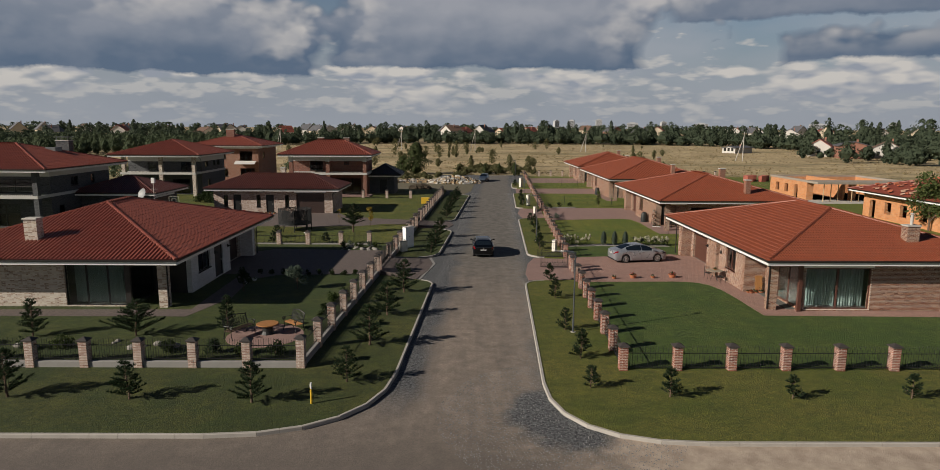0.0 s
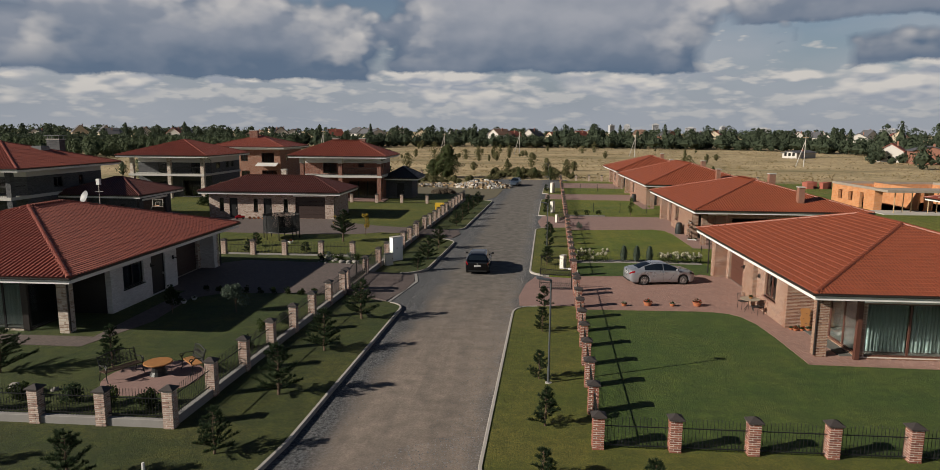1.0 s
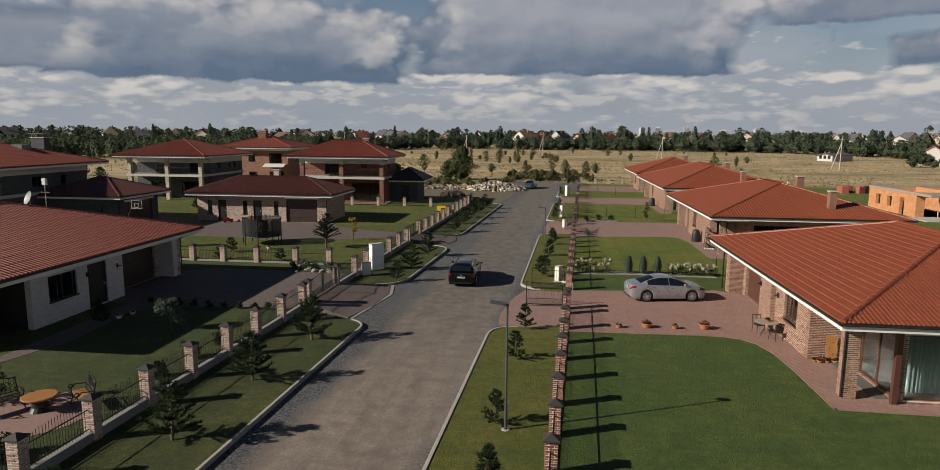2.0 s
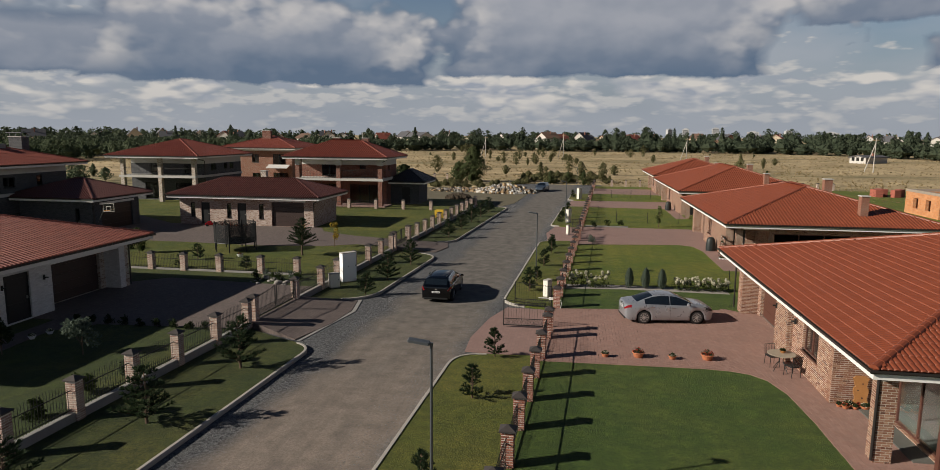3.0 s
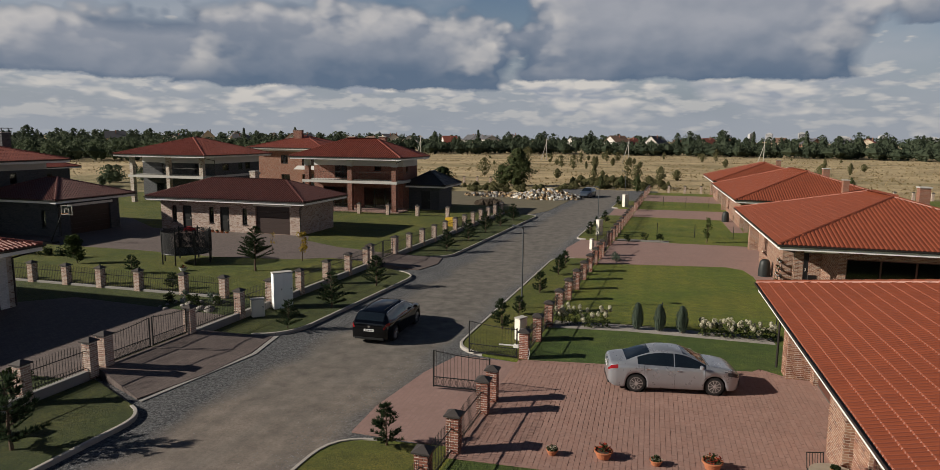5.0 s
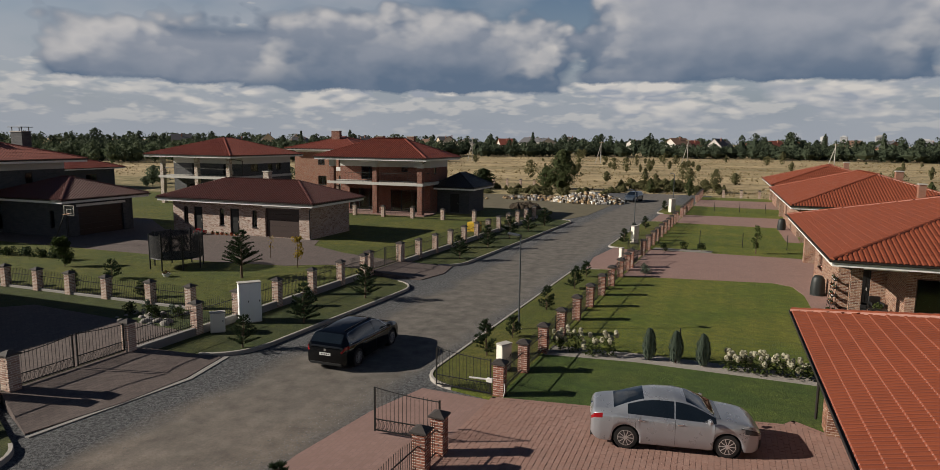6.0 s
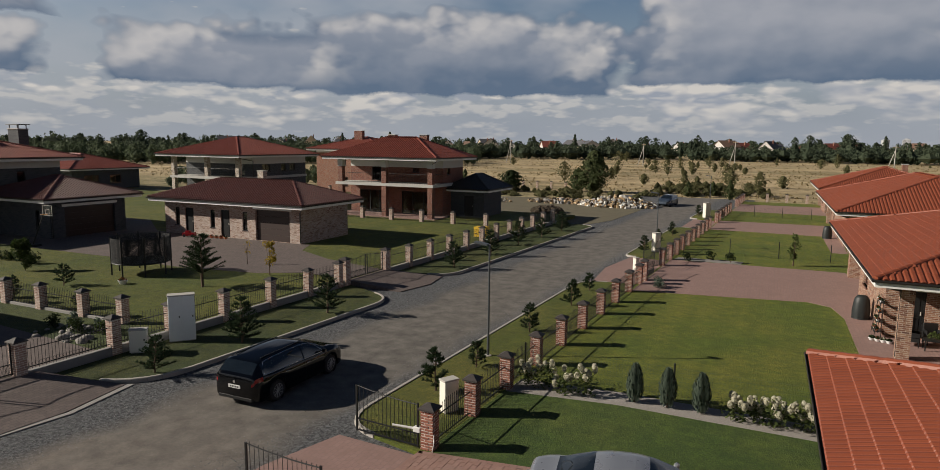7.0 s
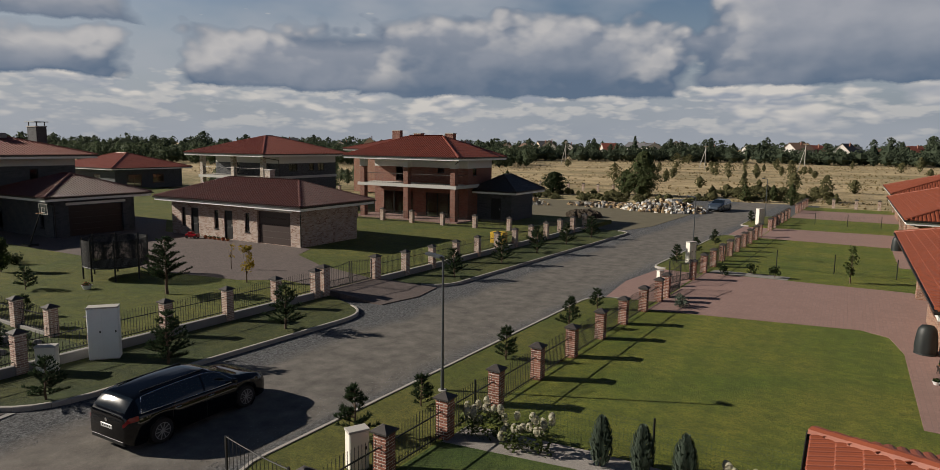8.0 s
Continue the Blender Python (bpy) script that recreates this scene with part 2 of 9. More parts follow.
class NT:
    """Short calls for a material's nodes."""

    def __init__(self, name, rough=0.8, metal=0.0):
        self.mat = bpy.data.materials.new(name)
        self.nt, self.bsdf = shade_node(self.mat)
        self.bsdf.inputs["Roughness"].default_value = rough
        self.bsdf.inputs["Metallic"].default_value = metal
        self.co = self.nt.nodes.new("ShaderNodeTexCoord").outputs["Object"]

    def n(self, kind):
        return self.nt.nodes.new(kind)

    def put(self, sock, x):
        if isinstance(x, bpy.types.NodeSocket):
            self.nt.links.new(x, sock)
        elif isinstance(x, tuple) and len(x) == 3 and sock.type == "RGBA":
            sock.default_value = (*x, 1)
        else:
            sock.default_value = x

    def noise(self, scale, detail=4.0, rough=0.55, vec=None, stretch=None):
        v = vec if vec is not None else self.co
        if stretch:
            m = self.n("ShaderNodeMapping")
            m.inputs["Scale"].default_value = stretch
            self.put(m.inputs[0], v)
            v = m.outputs[0]
        t = self.n("ShaderNodeTexNoise")
        self.put(t.inputs["Vector"], v)
        t.inputs["Scale"].default_value, t.inputs["Detail"].default_value, t.inputs["Roughness"].default_value = scale, detail, rough
        return t.outputs["Fac"]

    def ramp(self, x, stops):
        r = self.n("ShaderNodeValToRGB")
        while len(r.color_ramp.elements) < len(stops):
            r.color_ramp.elements.new(0.5)
        for e, (p, c) in zip(r.color_ramp.elements, stops):
            e.position, e.color = p, (c, c, c, 1) if isinstance(c, (int, float)) else (*c, 1)
        self.put(r.inputs[0], x)
        return r.outputs[0]

    def mix(self, f, a, b, blend="MIX"):
        m = self.n("ShaderNodeMix")
        m.data_type, m.blend_type = "RGBA", blend
        self.put(m.inputs[0], f), self.put(m.inputs[6], a), self.put(m.inputs[7], b)
        return m.outputs[2]

    def math(self, op, a, b=0.0, clamp=False):
        m = self.n("ShaderNodeMath")
        m.operation, m.use_clamp = op, clamp
        self.put(m.inputs[0], a), self.put(m.inputs[1], b)
        return m.outputs[0]

    def xyz(self, vec=None):
        s = self.n("ShaderNodeSeparateXYZ")
        self.put(s.inputs[0], vec if vec is not None else self.co)
        return s.outputs

    def random(self):
        return self.n("ShaderNodeObjectInfo").outputs["Random"]

    def island(self):
        return self.n("ShaderNodeNewGeometry").outputs["Random Per Island"]

    def world(self):
        return self.n("ShaderNodeNewGeometry").outputs["Position"]

    def done(self, colour, rough=None, bump=None, height=0.01, strength=0.6):
        self.put(self.bsdf.inputs["Base Color"], colour)
        if rough is not None:
            self.put(self.bsdf.inputs["Roughness"], rough)
        if bump is not None:
            b = self.n("ShaderNodeBump")
            b.inputs["Strength"].default_value, b.inputs["Distance"].default_value = strength, height
            self.put(b.inputs["Height"], bump)
            self.put(self.bsdf.inputs["Normal"], b.outputs[0])
        return self.mat

# ---- materials ----
def m_plain(name, colour, rough=0.7, metal=0.0, vary=0.15, scale=6.0, bump=0.002):
    t = NT(name, rough, metal)
    n = t.noise(scale, 5)
    f = t.noise(scale * 9, 3)
    lo, hi = tuple(c * (1 - vary) for c in colour), tuple(min(1, c * (1 + vary)) for c in colour)
    col = t.mix(t.math("ADD", t.math("MULTIPLY", n, 0.7), t.math("MULTIPLY", f, 0.3)), lo, hi)
    return t.done(col, None, f, bump, 0.4)


def m_grass(name, a, b, dry, mow=0.0, dry_at=0.62):
    """Mown grass: broad yellowed patches, mower tracks, tufts and fine blades."""
    t = NT(name, 0.9)
    w = t.world()
    big, mid, fine = t.noise(0.19, 6, 0.68, w), t.noise(0.6, 6, 0.7, w), t.noise(14.0, 5, 0.75, w)
    blade, clump = t.noise(48.0, 3, 0.75, w), t.noise(2.6, 7, 0.78, w)
    col = t.mix(t.ramp(mid, [(0.34, 0.0), (0.66, 1.0)]), a, b)
    col = t.mix(t.ramp(big, [(dry_at - 0.22, 0.0), (dry_at, 0.9)]), col, dry)
    if mow:
        x = t.xyz(w)
        wave = t.math("SINE", t.math("MULTIPLY", t.math("ADD", x[0], t.math("MULTIPLY", mid, 0.7)), 4.4))
        col = t.mix(t.math("MULTIPLY", t.math("ADD", wave, 1.0), mow * 1.6), col, tuple(c * 0.62 for c in b))
    patch = t.noise(1.1, 5, 0.62, w, (0.7, 1.5, 1.0))
    col = t.mix(t.ramp(patch, [(0.40, 0.32), (0.54, 0.0)]), col, tuple(c * 0.62 for c in a))
    col = t.mix(t.ramp(patch, [(0.54, 0.0), (0.68, 0.25)]), col, tuple(c * 1.3 for c in b))
    col = t.mix(t.ramp(clump, [(0.36, 0.62), (0.55, 0.0)]), col, tuple(c * 0.5 for c in a))
    col = t.mix(t.ramp(clump, [(0.55, 0.0), (0.70, 0.50)]), col, tuple(c * 1.35 for c in b))
    col = t.mix(t.ramp(fine, [(0.38, 0.7), (0.54, 0.0)]), col, tuple(c * 0.42 for c in a))
    col = t.mix(t.ramp(blade, [(0.40, 0.6), (0.58, 0.0)]), col, tuple(c * 0.35 for c in a))
    return t.done(col, None, t.math("ADD", t.math("MULTIPLY", blade, 0.6), fine), 0.06, 0.9)


def m_brick(name, tones, mortar, size=(0.25, 0.077), flat=False, bump=0.01):
    """Brickwork for walls seen from afar; flat: stones laid on the ground."""
    t = NT(name, 0.88)
    x = t.xyz(t.world())
    c = t.n("ShaderNodeCombineXYZ")
    t.put(c.inputs[0], x[1] if flat else t.math("ADD", x[0], x[1]))
    t.put(c.inputs[1], x[0] if flat else x[2])
    b = t.n("ShaderNodeTexBrick")
    b.offset = 0.5
    t.put(b.inputs["Vector"], c.outputs[0])
    b.inputs["Scale"].default_value = 1.0
    b.inputs["Brick Width"].default_value, b.inputs["Row Height"].default_value = size
    b.inputs["Mortar Size"].default_value, b.inputs["Bias"].default_value = 0.007, 0.0
    b.inputs["Color1"].default_value, b.inputs["Color2"].default_value, b.inputs["Mortar"].default_value = (0, 0, 0, 1), (1, 1, 1, 1), (0.5, 0.5, 0.5, 1)
    cells = t.n("ShaderNodeTexWhiteNoise")
    sn = t.n("ShaderNodeVectorMath")
    sn.operation = "SNAP"
    t.put(sn.inputs[0], c.outputs[0])
    sn.inputs[1].default_value = (size[0], size[1], 1)
    t.put(cells.inputs[0], sn.outputs[0])
    k = len(tones)
    col = t.ramp(t.math("ADD", t.math("MULTIPLY", b.outputs["Color"], 0.45), t.math("MULTIPLY", cells.outputs["Value"], 0.55)), [(0.12 + 0.76 * i / (k - 1), tones[i]) for i in range(k)])
    grain = t.noise(60, 4, 0.6, t.world())
    col = t.mix(t.math("MULTIPLY", grain, 0.35), col, tuple(0.5 * v for v in tones[0]))
    dirt = t.noise(0.8, 4, 0.6, t.world())
    col = t.mix(t.ramp(dirt, [(0.45, 0.0), (0.75, 0.35)]), col, tuple(0.55 * v for v in tones[-1]))
    col = t.mix(b.outputs["Fac"], col, mortar)
    h = t.math("SUBTRACT", t.math("MULTIPLY", grain, 0.4), b.outputs["Fac"])
    return t.done(col, None, h, bump, 0.8)


def m_piece(name, tones, rough=0.85, bump=0.004, island=False, scale=40.0):
    """A tone of its own for every brick, tile or stone."""
    t = NT(name, rough)
    r = t.island() if island else t.random()
    k = len(tones)
    col = t.ramp(r, [(i / max(1, k - 1), tones[i]) for i in range(k)])
    g, d = t.noise(scale, 4, 0.6, t.world()), t.noise(1.1, 4, 0.6, t.world())
    col = t.mix(t.math("MULTIPLY", g, 0.4), col, tuple(0.6 * v for v in tones[0]))
    col = t.mix(t.ramp(d, [(0.45, 0.0), (0.8, 0.4)]), col, tuple(0.5 * v for v in tones[-1]))
    return t.done(col, None, g, bump, 0.6)


def m_road(name):
    t = NT(name, 0.92)
    w = t.world()
    x = t.xyz(w)
    mid = t.math("ADD", 0.50, t.math("MULTIPLY", t.math("SUBTRACT", x[1], 30.0), 0.0495))
    off = t.math("ABSOLUTE", t.math("SUBTRACT", x[0], mid))
    warp, mott, grit, fine = t.noise(0.35, 5, 0.6, w), t.noise(1.4, 6, 0.65, w), t.noise(15.0, 6, 0.8, w), t.noise(70.0, 3, 0.75, w)
    streak = t.noise(0.9, 5, 0.6, w, (1.6, 0.12, 1.0))
    edge = t.math("ADD", t.math("ADD", off, t.math("MULTIPLY", warp, 2.2)), t.math("MULTIPLY", streak, 0.8))
    stones = t.noise(8.5, 6, 0.85, w)
    gravel = t.mix(t.ramp(stones, [(0.42, 0.0), (0.60, 1.0)]), (0.026, 0.028, 0.032), (0.205, 0.210, 0.218))
    gravel = t.mix(t.ramp(fine, [(0.35, 0.5), (0.6, 0.0)]), gravel, (0.03, 0.03, 0.033))
    dust = t.mix(t.math("ADD", t.ramp(mott, [(0.3, 0.0), (0.7, 0.75)]), t.math("MULTIPLY", streak, 0.25)), (0.150, 0.122, 0.101), (0.345, 0.278, 0.228))
    dust = t.mix(t.ramp(grit, [(0.35, 0.6), (0.6, 0.0)]), dust, (0.075, 0.066, 0.06))
    dust = t.mix(t.ramp(streak, [(0.42, 0.25), (0.55, 0.0)]), dust, (0.10, 0.088, 0.08))
    worn = t.ramp(t.math("MULTIPLY", t.math("ADD", x[1], t.math("MULTIPLY", warp, 16.0)), 0.01), [(0.46, 0.0), (0.66, 0.85)])
    dust = t.mix(worn, dust, t.mix(t.ramp(mott, [(0.3, 0.0), (0.7, 1.0)]), (0.063, 0.060, 0.055), (0.158, 0.147, 0.133)))
    cross = t.ramp(t.math("MULTIPLY", x[1], 0.02), [(0.49, 1.0), (0.56, 0.0)])
    f = t.ramp(t.math("MULTIPLY", edge, 0.2), [(0.72, 0.0), (0.90, 1.0)])
    f = t.math("SUBTRACT", f, t.math("MULTIPLY", cross, 1.0), True)
    # pale sand along the side street's edge, loose stones in the corner
    east = t.ramp(t.math("MULTIPLY", t.math("ADD", x[0], t.math("MULTIPLY", warp, 6.0)), 0.05), [(0.22, 0.0), (0.45, 1.0)])
    rim = t.ramp(t.math("MULTIPLY", t.math("ADD", x[1], t.math("MULTIPLY", mott, 2.0)), 0.02), [(0.34, 0.0), (0.42, 1.0), (0.49, 1.0), (0.53, 0.0)])
    sand = t.mix(t.ramp(mott, [(0.35, 0.0), (0.65, 1.0)]), (0.30, 0.235, 0.185), (0.46, 0.375, 0.30))
    dust = t.mix(t.math("MULTIPLY", east, rim), dust, sand)
    west = t.math("SUBTRACT", t.ramp(t.math("MULTIPLY", x[1], 0.02), [(0.43, 0.75), (0.52, 0.0)]), east, True)
    dust = t.mix(west, dust, t.mix(grit, (0.070, 0.060, 0.054), (0.155, 0.128, 0.110)))
    dx, dy = t.math("SUBTRACT", x[0], 3.4), t.math("SUBTRACT", x[1], 25.2)
    near = t.math("ADD", t.math("MULTIPLY", t.math("MULTIPLY", dx, dx), 0.10), t.math("MULTIPLY", t.math("MULTIPLY", dy, dy), 0.06))
    pile = t.ramp(t.math("ADD", near, t.math("MULTIPLY", warp, 0.9)), [(0.75, 1.0), (1.0, 0.0)])
    f = t.math("MAXIMUM", f, pile)
    col = t.mix(f, dust, gravel)
    h = t.math("ADD", t.math("MULTIPLY", stones, 0.9), t.math("MULTIPLY", fine, 0.4))
    return t.done(col, None, t.math("MULTIPLY", h, t.math("ADD", 0.35, f)), 0.04, 0.9)


def m_roof(name, tones, dark=0.5, rough=0.5):
    t = NT(name, rough)
    w = t.world()
    r = t.island()
    g, d, big = t.noise(30, 4, 0.6, w), t.noise(1.2, 5, 0.6, w), t.noise(0.25, 3, 0.5, w)
    col = t.mix(r, tones[0], tones[1])
    col = t.mix(t.ramp(d, [(0.4, 0.0), (0.75, 0.5)]), col, tones[2])
    col = t.mix(t.math("MULTIPLY", g, dark * 0.5), col, tuple(0.45 * c for c in tones[0]))
    col = t.mix(t.ramp(big, [(0.4, 0.0), (0.7, 0.3)]), col, tuple(0.7 * c for c in tones[1]))
    return t.done(col, None, g, 0.004, 0.5)


def m_glass(name, tint=(0.75, 0.83, 0.85)):
    t = NT(name, 0.03)
    t.bsdf.inputs["Transmission Weight"].default_value = 1.0
    t.bsdf.inputs["IOR"].default_value = 1.45
    wave = t.noise(0.7, 2, 0.5)
    return t.done(tint, None, wave, 0.01, 0.08)


def m_paint(name, colour, metal=0.6, dusty=0.2):
    t = NT(name, 0.3, metal)
    t.bsdf.inputs["Coat Weight"].default_value, t.bsdf.inputs["Coat Roughness"].default_value = (0.9 if metal > 0.05 else 0.0), 0.03
    dust = t.noise(3.0, 5)
    return t.done(t.mix(t.ramp(dust, [(0.45, 0.0), (0.8, dusty)]), colour, (0.3, 0.28, 0.25)), t.ramp(dust, [(0.3, 0.25), (0.8, 0.38)]) if metal > 0.05 else t.ramp(dust, [(0.3, 0.03), (0.8, 0.06)]))


def m_leaf(name, a, b, rough=0.75):
    t = NT(name, rough)
    col = t.mix(t.island(), a, b)
    n = t.noise(3.0, 4, 0.6, t.world())
    col = t.mix(t.math("MULTIPLY", n, 0.6), col, tuple(0.45 * c for c in a))
    t.bsdf.inputs["Specular IOR Level"].default_value = 0.15
    mat = t.done(col)
    # light passes through thin leaves
    thin, blend = t.n("ShaderNodeBsdfTranslucent"), t.n("ShaderNodeMixShader")
    t.put(thin.inputs["Color"], col)
    blend.inputs[0].default_value = 0.35
    t.nt.links.new(t.bsdf.outputs[0], blend.inputs[1])
    t.nt.links.new(thin.outputs[0], blend.inputs[2])
    t.nt.links.new(blend.outputs[0], t.nt.nodes["Material Output"].inputs["Surface"])
    return mat


def m_field(name):
    """Dry meadow: straw in long streaks, greener hollows, trodden patches."""
    t = NT(name, 0.95)
    w = t.world()
    streak, big, mid, fine = t.noise(0.06, 8, 0.72, w, (0.45, 1.1, 1.0)), t.noise(0.022, 7, 0.68, w, (0.6, 1.3, 1.0)), t.noise(0.32, 8, 0.78, w, (0.8, 1.2, 1.0)), t.noise(2.6, 7, 0.8, w)
    col = t.mix(t.ramp(t.math("ADD", t.math("MULTIPLY", streak, 0.5), t.math("MULTIPLY", mid, 0.5)), [(0.38, 0.0), (0.60, 1.0)]), (0.23, 0.17, 0.08), (0.62, 0.48, 0.28))
    col = t.mix(t.ramp(big, [(0.49, 0.0), (0.60, 0.6)]), col, (0.165, 0.145, 0.06))
    col = t.mix(t.ramp(mid, [(0.36, 0.8), (0.46, 0.0)]), col, (0.125, 0.105, 0.05))
    col = t.mix(t.ramp(streak, [(0.34, 0.75), (0.44, 0.0)]), col, (0.13, 0.115, 0.055))
    col = t.mix(t.ramp(fine, [(0.36, 0.6), (0.52, 0.0)]), col, (0.15, 0.115, 0.055))
    col = t.mix(t.ramp(fine, [(0.56, 0.0), (0.70, 0.5)]), col, (0.60, 0.48, 0.29))
    # damp green strip where the road ends
    y = t.xyz(w)[1]
    wet = t.ramp(t.math("MULTIPLY", t.math("ADD", y, t.math("MULTIPLY", big, 40.0)), 0.005), [(0.80, 0.9), (0.88, 0.0)])
    col = t.mix(t.math("MULTIPLY", wet, t.ramp(mid, [(0.36, 0.9), (0.62, 0.25)])), col, (0.105, 0.110, 0.040))
    return t.done(col, None, t.math("ADD", fine, mid), 0.2, 0.9)


GRASS = m_grass("lawn_grass", (0.104, 0.160, 0.011), (0.188, 0.230, 0.017), (0.305, 0.275, 0.034), 0.10, 0.60)
GRASS_D = m_grass("deep_lawn_grass", (0.056, 0.112, 0.013), (0.110, 0.168, 0.020), (0.165, 0.19, 0.03), 0.10, 0.66)
VERGE = m_grass("verge_grass", (0.090, 0.124, 0.010), (0.148, 0.165, 0.016), (0.24, 0.20, 0.035), 0.0, 0.6)
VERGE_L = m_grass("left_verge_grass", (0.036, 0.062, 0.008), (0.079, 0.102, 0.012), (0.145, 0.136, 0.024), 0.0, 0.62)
# front garden lawn: shade is mixed into these greens; the next copy is the lit one
GRASS_SHADE = m_grass("shaded_plot_lawn_grass", (0.036, 0.068, 0.009), (0.072, 0.104, 0.012), (0.125, 0.132, 0.022), 0.06, 0.62)
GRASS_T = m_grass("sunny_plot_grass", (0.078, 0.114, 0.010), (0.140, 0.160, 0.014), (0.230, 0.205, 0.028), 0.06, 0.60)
FIELD = m_field("dry_meadow")
ROAD = m_road("gravel_road")
CONCRETE = m_plain("concrete", (0.42, 0.40, 0.37), 0.9, vary=0.25, scale=2.5)
KERB = m_plain("kerb_concrete", (0.36, 0.335, 0.305), 0.9, vary=0.3, scale=2.0)
PLINTH = m_plain("plinth_concrete", (0.26, 0.25, 0.24), 0.9, vary=0.25, scale=2.0)
PAVE_BASE = m_plain("paving_joint", (0.20, 0.13, 0.11), 0.95, vary=0.3)
PAVER = m_piece("red_paver", [(0.29, 0.17, 0.14), (0.32, 0.19, 0.155), (0.30, 0.185, 0.155), (0.34, 0.21, 0.175)], 0.85, island=True)
PAVE_FAR = m_brick("red_paving_far", [(0.275, 0.172, 0.150), (0.295, 0.185, 0.162), (0.315, 0.20, 0.178)], (0.215, 0.145, 0.128), (0.205, 0.155), True)
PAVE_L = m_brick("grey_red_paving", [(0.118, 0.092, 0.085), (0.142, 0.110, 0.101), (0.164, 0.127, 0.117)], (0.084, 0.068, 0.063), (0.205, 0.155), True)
SLAB = m_plain("grey_white_slab", (0.46, 0.45, 0.43), 0.85, vary=0.12)
WHITE = m_plain("white_trim", (0.72, 0.72, 0.70), 0.5, vary=0.06)
PLASTER = m_plain("white_plaster", (0.54, 0.53, 0.51), 0.85, vary=0.08)
GREY_BRICK = m_brick("dark_grey_brick", [(0.042, 0.046, 0.054), (0.070, 0.074, 0.084), (0.098, 0.100, 0.108)], (0.11, 0.115, 0.12))
DARK = m_plain("black_metal", (0.018, 0.019, 0.02), 0.45, 0.3, vary=0.2)
LAMP_GREY = m_plain("grey_sheet_metal", (0.16, 0.165, 0.17), 0.45, 0.5, vary=0.2)
# dark gutter metal; also colours the porch walls to imitate their shade
GUTTER_AND_SHADE = m_plain("dark_gutter_and_porch_shade", (0.03, 0.026, 0.025), 0.4, 0.2)
BROWN = m_plain("brown_door", (0.085, 0.034, 0.024), 0.5, vary=0.2)
# brown door colour lowered to hold the shade of the left garage openings
GARAGE_D = m_plain("brown_garage_door_with_shade", (0.034, 0.018, 0.015), 0.5, vary=0.2)
INSIDE = m_plain("room_inside", (0.10, 0.10, 0.09), 0.9)
CURTAIN = m_plain("curtain_cloth", (0.20, 0.25, 0.235), 0.9, vary=0.1)
GLASS = m_glass("window_glass")
TONES_R = [(0.163, 0.066, 0.041), (0.249, 0.113, 0.07), (0.301, 0.155, 0.097), (0.378, 0.227, 0.152), (0.112, 0.049, 0.034)]
TONES_L = [(0.26, 0.17, 0.13), (0.46, 0.37, 0.29), (0.60, 0.53, 0.45), (0.66, 0.60, 0.53), (0.34, 0.24, 0.18)]
TONES_P = [(0.18, 0.062, 0.044), (0.27, 0.098, 0.064), (0.32, 0.122, 0.080), (0.37, 0.165, 0.115), (0.155, 0.062, 0.05)]
BRICK_R = m_brick("tan_red_brick", TONES_R, (0.42, 0.37, 0.31))
BRICK_G = m_brick("pinkish_brick", [(0.22, 0.12, 0.09), (0.36, 0.24, 0.19), (0.46, 0.34, 0.285), (0.54, 0.44, 0.385), (0.28, 0.17, 0.13)], (0.46, 0.41, 0.37))
BRICK_L = m_brick("pale_brick", TONES_L, (0.5, 0.46, 0.41))
BRICK_W = m_brick("whitewashed_brick", [(0.58, 0.58, 0.57), (0.68, 0.68, 0.67), (0.76, 0.76, 0.75), (0.62, 0.61, 0.60)], (0.55, 0.55, 0.54))
BRICK_V = m_brick("dark_red_brick", [(0.15, 0.05, 0.035), (0.22, 0.075, 0.05), (0.28, 0.10, 0.065)], (0.22, 0.16, 0.13))
BRICK_X = m_brick("orange_red_brick", [(0.24, 0.092, 0.055), (0.28, 0.115, 0.07), (0.32, 0.14, 0.09)], (0.26, 0.19, 0.15))
BRICK_O = m_brick("orange_block", [(0.50, 0.20, 0.08), (0.58, 0.26, 0.11), (0.62, 0.30, 0.14)], (0.40, 0.30, 0.22), (0.38, 0.22))
TONES_PL = [(0.26, 0.14, 0.11), (0.42, 0.29, 0.235), (0.50, 0.385, 0.32), (0.36, 0.21, 0.165), (0.55, 0.45, 0.385)]
PIECE_P = m_piece("fence_brick", TONES_P)
PIECE_L = m_piece("pale_fence_brick", TONES_PL)
PIECE_R = m_piece("wall_brick", TONES_R)
PIECE_PI = m_piece("fence_brick_joined", TONES_P, island=True)
PIECE_LP = m_piece("pale_fence_brick_joined", TONES_PL, island=True)
PIECE_RI = m_piece("wall_brick_joined", TONES_R, island=True)
MORTAR = m_plain("mortar", (0.60, 0.55, 0.49), 0.95, vary=0.15)
ROOF_R = m_roof("red_roof_tile", [(0.205, 0.050, 0.022), (0.250, 0.063, 0.028), (0.165, 0.043, 0.021)])
ROOF_D = m_roof("dark_brown_roof_tile", [(0.092, 0.028, 0.022), (0.124, 0.037, 0.027), (0.070, 0.024, 0.020)])
ROOF_L = m_roof("brown_red_roof_tile", [(0.20, 0.048, 0.030), (0.26, 0.066, 0.040), (0.15, 0.040, 0.030)])

# ---- ground, road, lawns, kerbs ----
def xR(y):
    return 6.79 + 0.0495 * (y - 29.8)


def xL(y):
    return -7.75 + 0.0495 * (y - 29.9)


